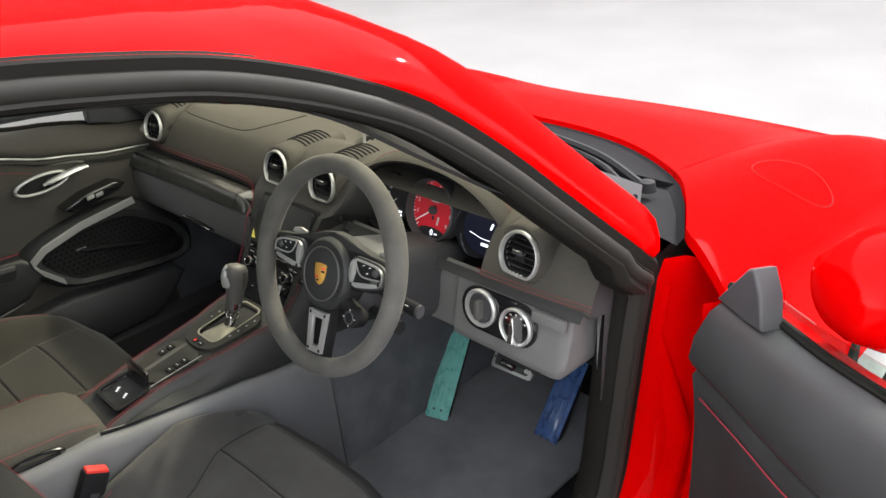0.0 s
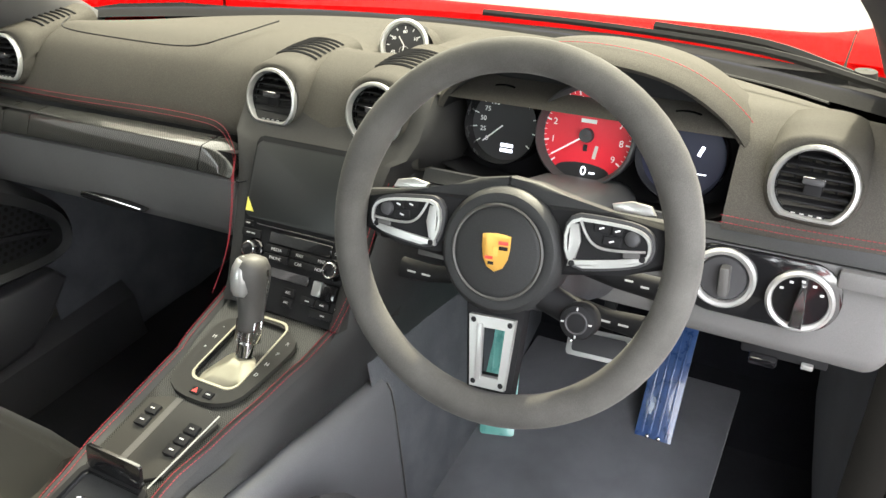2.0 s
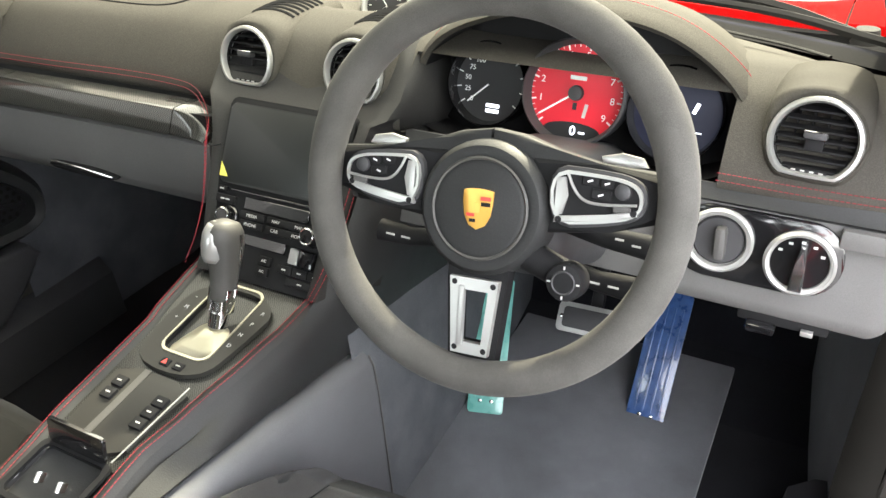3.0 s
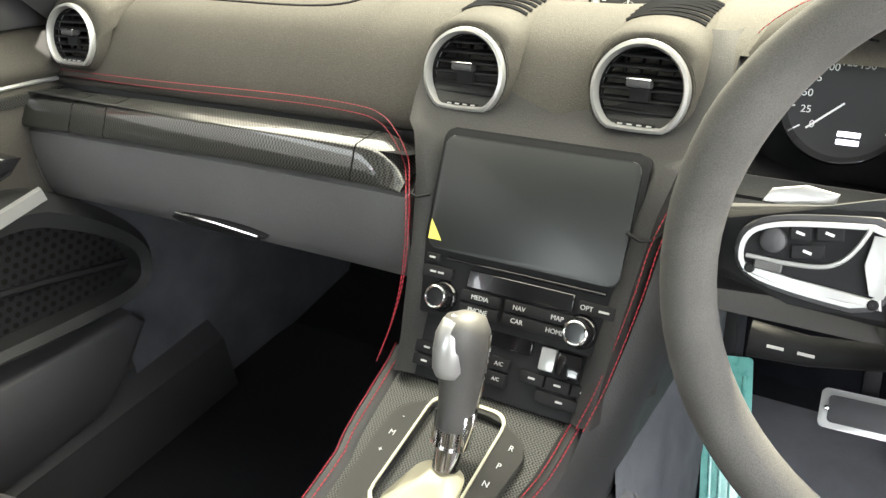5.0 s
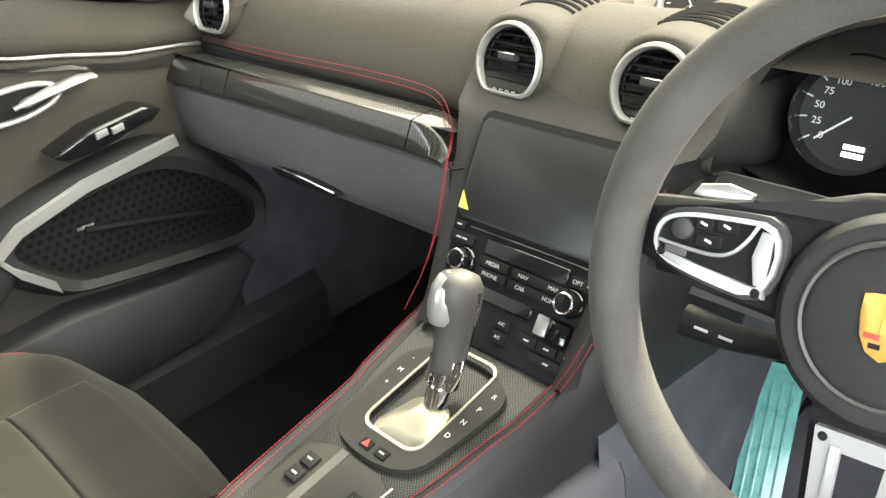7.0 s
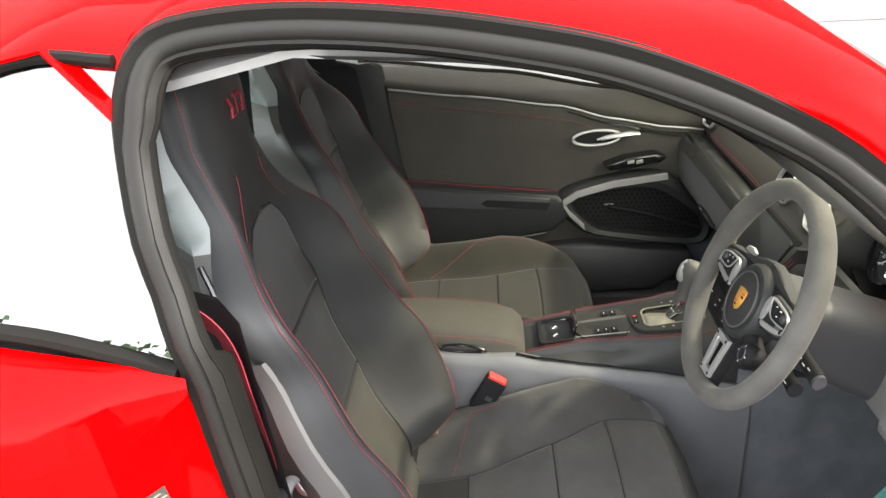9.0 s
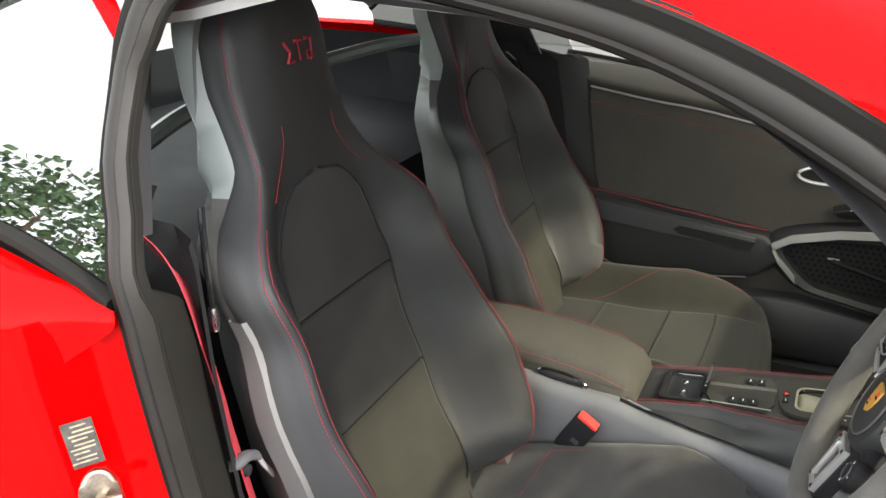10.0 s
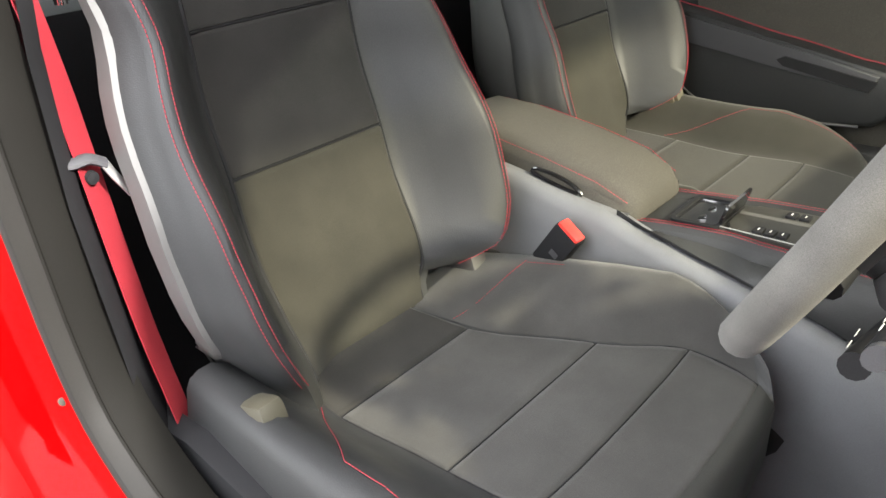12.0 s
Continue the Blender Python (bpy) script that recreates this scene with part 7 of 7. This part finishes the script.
    slab("switch_panel", [(0.40, 0.675), (0.42, 0.69), (0.36, 0.712), (0.28, 0.722), (0.25, 0.71), (0.27, 0.695), (0.36, 0.68)], 0.05, 0.05, "gloss_black", "gloss black window switch panel", 0.006)
    for k in range(2):
        slab("window_switch", [(0.315 + 0.024 * k, 0.70), (0.333 + 0.024 * k, 0.697), (0.333 + 0.024 * k, 0.706), (0.315 + 0.024 * k, 0.709)], 0.055, 0.006, "silver_paint", "", 0.001)
    # outer skin, sill strip, glass
    rows = []
    for k in range(15):
        u = u0 - 0.01 + (1.1 - u0) * k / 14
        vb = curve_at(belt, u)
        rows.append([q(u, vb + 0.0, -0.052), q(u, vb - 0.004, -0.085), q(u, vb - 0.05, -0.125), q(u, 0.75, -0.155), q(u, 0.6, -0.165), q(u, 0.45, -0.15), q(u, 0.28, -0.12), q(u, 0.26, -0.02), q(u, 0.30, -0.005)])
    part("outer_skin", loft(B(), rows), "paint", d, "glossy red outer door skin", angle=60)
    part("waist_seal", tube(B(), [q(u, curve_at(belt, u) + 0.004, -0.052) for u in [1.1 * k / 20 for k in range(21)]], 0.007, 6), "seal_dark", d, "black rubber waist seal")
    part("end_panel", loft(B(), [[q(1.095, v, w) for w in (-0.005, -0.06, -0.11)] for v in (0.30, 0.5, 0.7, 0.95)]), "paint", d)
    part("front_panel", loft(B(), [[q(u0 - 0.005, v, w) for w in (-0.0, -0.06, -0.12)] for v in (0.30, 0.5, 0.7, 0.86)]), "paint" if opened else "seal_dark", d)
    if not opened:
        gl = []
        for k in range(13):
            u = 0.10 + 0.98 * k / 12
            vb = curve_at(belt, u)
            y = 0.36 - u
            vt = curve_at([(-0.80, 1.24), (-0.74, 1.29), (-0.6, 1.308), (-0.44, 1.298), (-0.27, 1.27), (-0.08, 1.20), (0.02, 1.14), (0.13, 1.03), (0.26, 0.92)], y)
            gl.append([V((-(1.22 - 0.5 * v), y, v)) for v in (vb, vb + (max(vt, vb + 0.01) - vb) * 0.5, max(vt, vb + 0.01))])
        part("window", loft(B(), gl), "glass_tint", d, "tinted frameless side window")
    else:
        gl = []
        for k in range(9):
            u = 0.10 + 0.9 * k / 8
            vb = curve_at(belt, u)
            gl.append([q(u, vb, -0.05), q(u, vb + 0.035, -0.055)])
        part("window", thick(loft(B(), gl), 0.004), "glass_side", d, "lowered side window edge")
    # mirror: sail cover and housing
    slab("mirror_sail", [(0.10, 0.835), (0.20, 0.848), (0.272, 0.866), (0.272, 0.968), (0.258, 0.985), (0.16, 0.895)] if not opened else [(0.02, 0.862), (0.10, 0.875), (0.135, 0.880), (0.125, 0.925), (0.105, 0.952), (0.09, 0.945)], -0.02, 0.03, "plastic", "dark grey mirror sail cover", 0.006)
    mh = B()
    mu, mv = (0.215, 0.965) if opened else (0.270, 0.962)
    rows = []
    for s, a, b in ((-0.055, 0.025, 0.02), (-0.065, 0.045, 0.045), (-0.11, 0.06, 0.068), (-0.18, 0.065, 0.075), (-0.25, 0.055, 0.06), (-0.28, 0.03, 0.03), (-0.285, 0.005, 0.008)):
        if not opened:
            a, b = a * 1.2, b * 1.15
        rows.append([q(mu + a * math.cos(t) - (0.05 if not opened else 0.02) * (math.cos(t) < 0), mv + b * math.sin(t), s) for t in [2 * math.pi * k / 20 for k in range(20)]])
    loft(mh, rows, ring=True, cap=True)
    mir = part("mirror_housing", mh, "paint", d, "red door mirror housing", angle=60)
    part("mirror_glass", prism(B(), [(0.05 * math.cos(a) * 1.5, 0.045 * math.sin(a)) for a in [2 * math.pi * k / 24 for k in range(24)]], 0.003, at @ facing((mu + (0.063 if opened else 0.077), mv, -0.17), (1, 0, 0.1), (0, 1, 0))), "chrome", mir, "mirror glass")
    return d


door("passenger_door", "closed passenger door with black leather lining", Matrix(((0, 0, 1, -0.705), (-1, 0, 0, 0.36), (0, 1, 0, 0), (0, 0, 0, 1))), False)
DO = radians(-37)
door("driver_door", "open driver's door with black leather lining and red skin", Matrix(((math.cos(DO), 0, math.sin(DO), 0.897), (math.sin(DO), 0, -math.cos(DO), 0.25), (0, 1, 0, 0), (0, 0, 0, 1))), True)


# ---- belts, buckle, jamb fittings, kick panels ----
def belt(pts, width, normal, name="seat_belt", label="red seat belt webbing hanging beside the seat"):
    b = thing(name, label, "seat belt")
    part("webbing", strip(B(), spline(pts, 8), width, normal, 0.0014), "belt", b, "red woven webbing")
    return b


sb = belt([(0.690, -0.735, 1.01), (0.688, -0.688, 0.965), (0.680, -0.676, 0.885), (0.672, -0.668, 0.805), (0.667, -0.660, 0.731), (0.662, -0.618, 0.535), (0.660, -0.556, 0.38), (0.660, -0.51, 0.25)], 0.046, (-0.67, 0.74, 0.0))
tg = part("tongue", tube(B(), spline([(0.702, -0.652, 0.741), (0.690, -0.646, 0.737), (0.672, -0.644, 0.738), (0.656, -0.642, 0.729)], 4), 0.0085, 10, flat=0.6), "plastic", sb, "dark plastic belt tongue")
part("tongue_plate", tube(B(), spline([(0.658, -0.642, 0.731), (0.649, -0.641, 0.712), (0.637, -0.640, 0.690)], 4), 0.0085, 10, flat=0.35), "silver_paint", tg, "bare metal latch plate")
part("tongue_stop", lathe(B(), [(0.0001, 0.006), (0.007, 0.005), (0.008, 0.0)], 14, facing((0.672, -0.648, 0.716), (-0.2, 1, 0))), "plastic_black", tg)
bk = thing("belt_buckle", "black seat belt buckle with a red release button", "belt buckle", pose(0.152, -0.392, 0.505, -29, 0, -4))
part("housing", box(B(), (0.024, 0.044, 0.080), pose(0, 0, 0), 0.006), "plastic_black", bk)
part("release_button", box(B(), (0.020, 0.038, 0.012), pose(0, 0, 0.038), 0.003), "red_plastic", bk, "red release button")
part("mark", box(B(), (0.001, 0.014, 0.010), pose(0.0119, 0.004, -0.004)), "plastic", bk)
part("stem", box(B(), (0.01, 0.026, 0.09), pose(0, -0.004, -0.075), 0.003), "plastic_black", bk)
pb = thing("belt_anchor", "red belt end in a beige anchor beside the passenger seat", "belt anchor", pose(-0.572, -0.622, 0.478))
part("bracket", box(B(), (0.02, 0.06, 0.05), pose(0, 0.015, 0.0, 25, 0, 10), 0.006), "beige", pb, "beige plastic bracket")
part("webbing_end", box(B(), (0.006, 0.034, 0.06), pose(0.012, -0.012, 0.012, 20, 0, 10), 0.001), "belt", pb)
part("lower_bracket", box(B(), (0.016, 0.02, 0.04), pose(0.02, -0.035, -0.02, 20, 0, 10), 0.004), "beige", pb)
# striker and labels on the rear jamb
def jamb_at(z, out, lift=0.0):
    k = min(range(N), key=lambda i: abs(loop[i].z - z) + (10 if loop[i].y > -0.3 else 0))
    p, n = loop[k], normals[k]
    prof = [(0.006, 0.0), (0.03, 0.004), (0.05, 0.022), (0.075, 0.055), (0.088, 0.064)]
    dx = curve_at(prof, out)
    nn = V((0.62, -n.y * 0.0 + 0.62, 0.2)).normalized()
    c = V((side_x(p.z, p.y) + dx, p.y + n.y * out, p.z + n.z * out))
    return facing(c + nn * lift, nn)


stk = thing("door_striker", "polished door striker bolted to the red jamb", "door striker", jamb_at(0.745, 0.062, 0.002))
part("plate", prism(B(), [(0.022 * math.cos(a), 0.034 * math.sin(a)) for a in [2 * math.pi * k / 28 for k in range(28)]], 0.012, pose(0, 0, 0.008), 0.005, 3), "zinc", stk, "rounded zinc plate")
part("pin", tube(B(), [(0.0, 0.0, 0.006), (0.006, 0.002, 0.024), (0.026, 0.004, 0.026)], 0.006, 10), "zinc", stk, "zinc pin")
for z, o, w_, h_ in ((0.668, 0.064, 0.044, 0.084), (0.81, 0.062, 0.032, 0.052)):
    lb = thing("type_label", "printed metal type label on the red jamb", "label", jamb_at(z, o, 0.007))
    part("plate", box(B(), (w_, h_, 0.001), pose(0, 0, 0, 0, 0, 8)), "label", lb)
    for k in range(9):
        part("print_line", box(B(), (w_ * (0.5 + 0.3 * ((k * 7) % 3) / 2), h_ * 0.032, 0.0006), pose(w_ * 0.06 * ((k * 5) % 3 - 1), h_ * (0.40 - 0.10 * k), 0.0008, 0, 0, 8)), "beige_print", lb)
for z, o in ((0.56, 0.07), (0.50, 0.03)):
    part("jamb_bolt", lathe(B(), [(0.0001, 0.003), (0.004, 0.0025), (0.0055, 0.0)], 12, jamb_at(z, o, 0.001)), "beige", body)
for sg in (1, -1):
    kp = []
    for y, x in ((0.19, 0.697), (0.25, 0.698), (0.32, 0.70), (0.5, 0.70), (0.65, 0.685), (0.8, 0.67)) if sg < 0 else ((0.26, 0.730), (0.32, 0.718), (0.5, 0.70), (0.65, 0.685), (0.8, 0.67)):
        kp.append([V((sg * x, y, z)) for z in (0.165, 0.35, 0.5, 0.66, 0.76)])
    part("kick_panel", loft(B(), kp), "mat" if sg > 0 else "carpet_grey", body, "dark grey footwell side panel")
pedal("footrest", "footrest wrapped in green protective film", "film_green", (0.160, 0.458, 0.275), 0.060, 0.235, 47, 16)
br = thing("brake_pedal", "bare metal brake pedal with a worn dark rubber face", "pedal", pose(0.318, 0.52, 0.335, 50, 0, 4))
part("plate", prism(B(), rounded(0.115, 0.052, 0.008), 0.006, None, 0.0015), "silver_paint", br, "brushed metal plate")
part("rubber_face", prism(B(), rounded(0.095, 0.036, 0.006), 0.003, pose(0, 0, 0.0025), 0.001), "plastic", br, "dark rubber face")
for k in range(2):
    part("bolt", lathe(B(), [(0.0001, 0.003), (0.003, 0.0025), (0.004, 0)], 10, pose(-0.05 + 0.1 * k, 0.0, 0.001)), "chrome", br)
part("lever", box(B(), (0.022, 0.20, 0.018), pose(0.0, 0.10, -0.03, 12, 0, 0), 0.004), "plastic_black", br)
rel = thing("bonnet_release", "black release lever under the driver's panel", "lever", pose(0.615, 0.208, 0.648))
part("bracket", box(B(), (0.09, 0.03, 0.012), None, 0.003), "plastic_black", rel)
part("grip", box(B(), (0.03, 0.022, 0.012), pose(-0.02, -0.012, -0.008, 15, 0, 0), 0.004), "gloss_black", rel)
part("clip", box(B(), (0.012, 0.008, 0.006), pose(0.025, -0.016, -0.004), 0.001), "silver_paint", rel)
mt = part("floor_mat", box(B(), (0.412, 1.0, 0.012), pose(0.346, 0.18, 0.180, 1, 0, 0), 0.005), "mat", None)
tagged(mt, "dark grey carpet floor mat in the footwell", "floor mat")
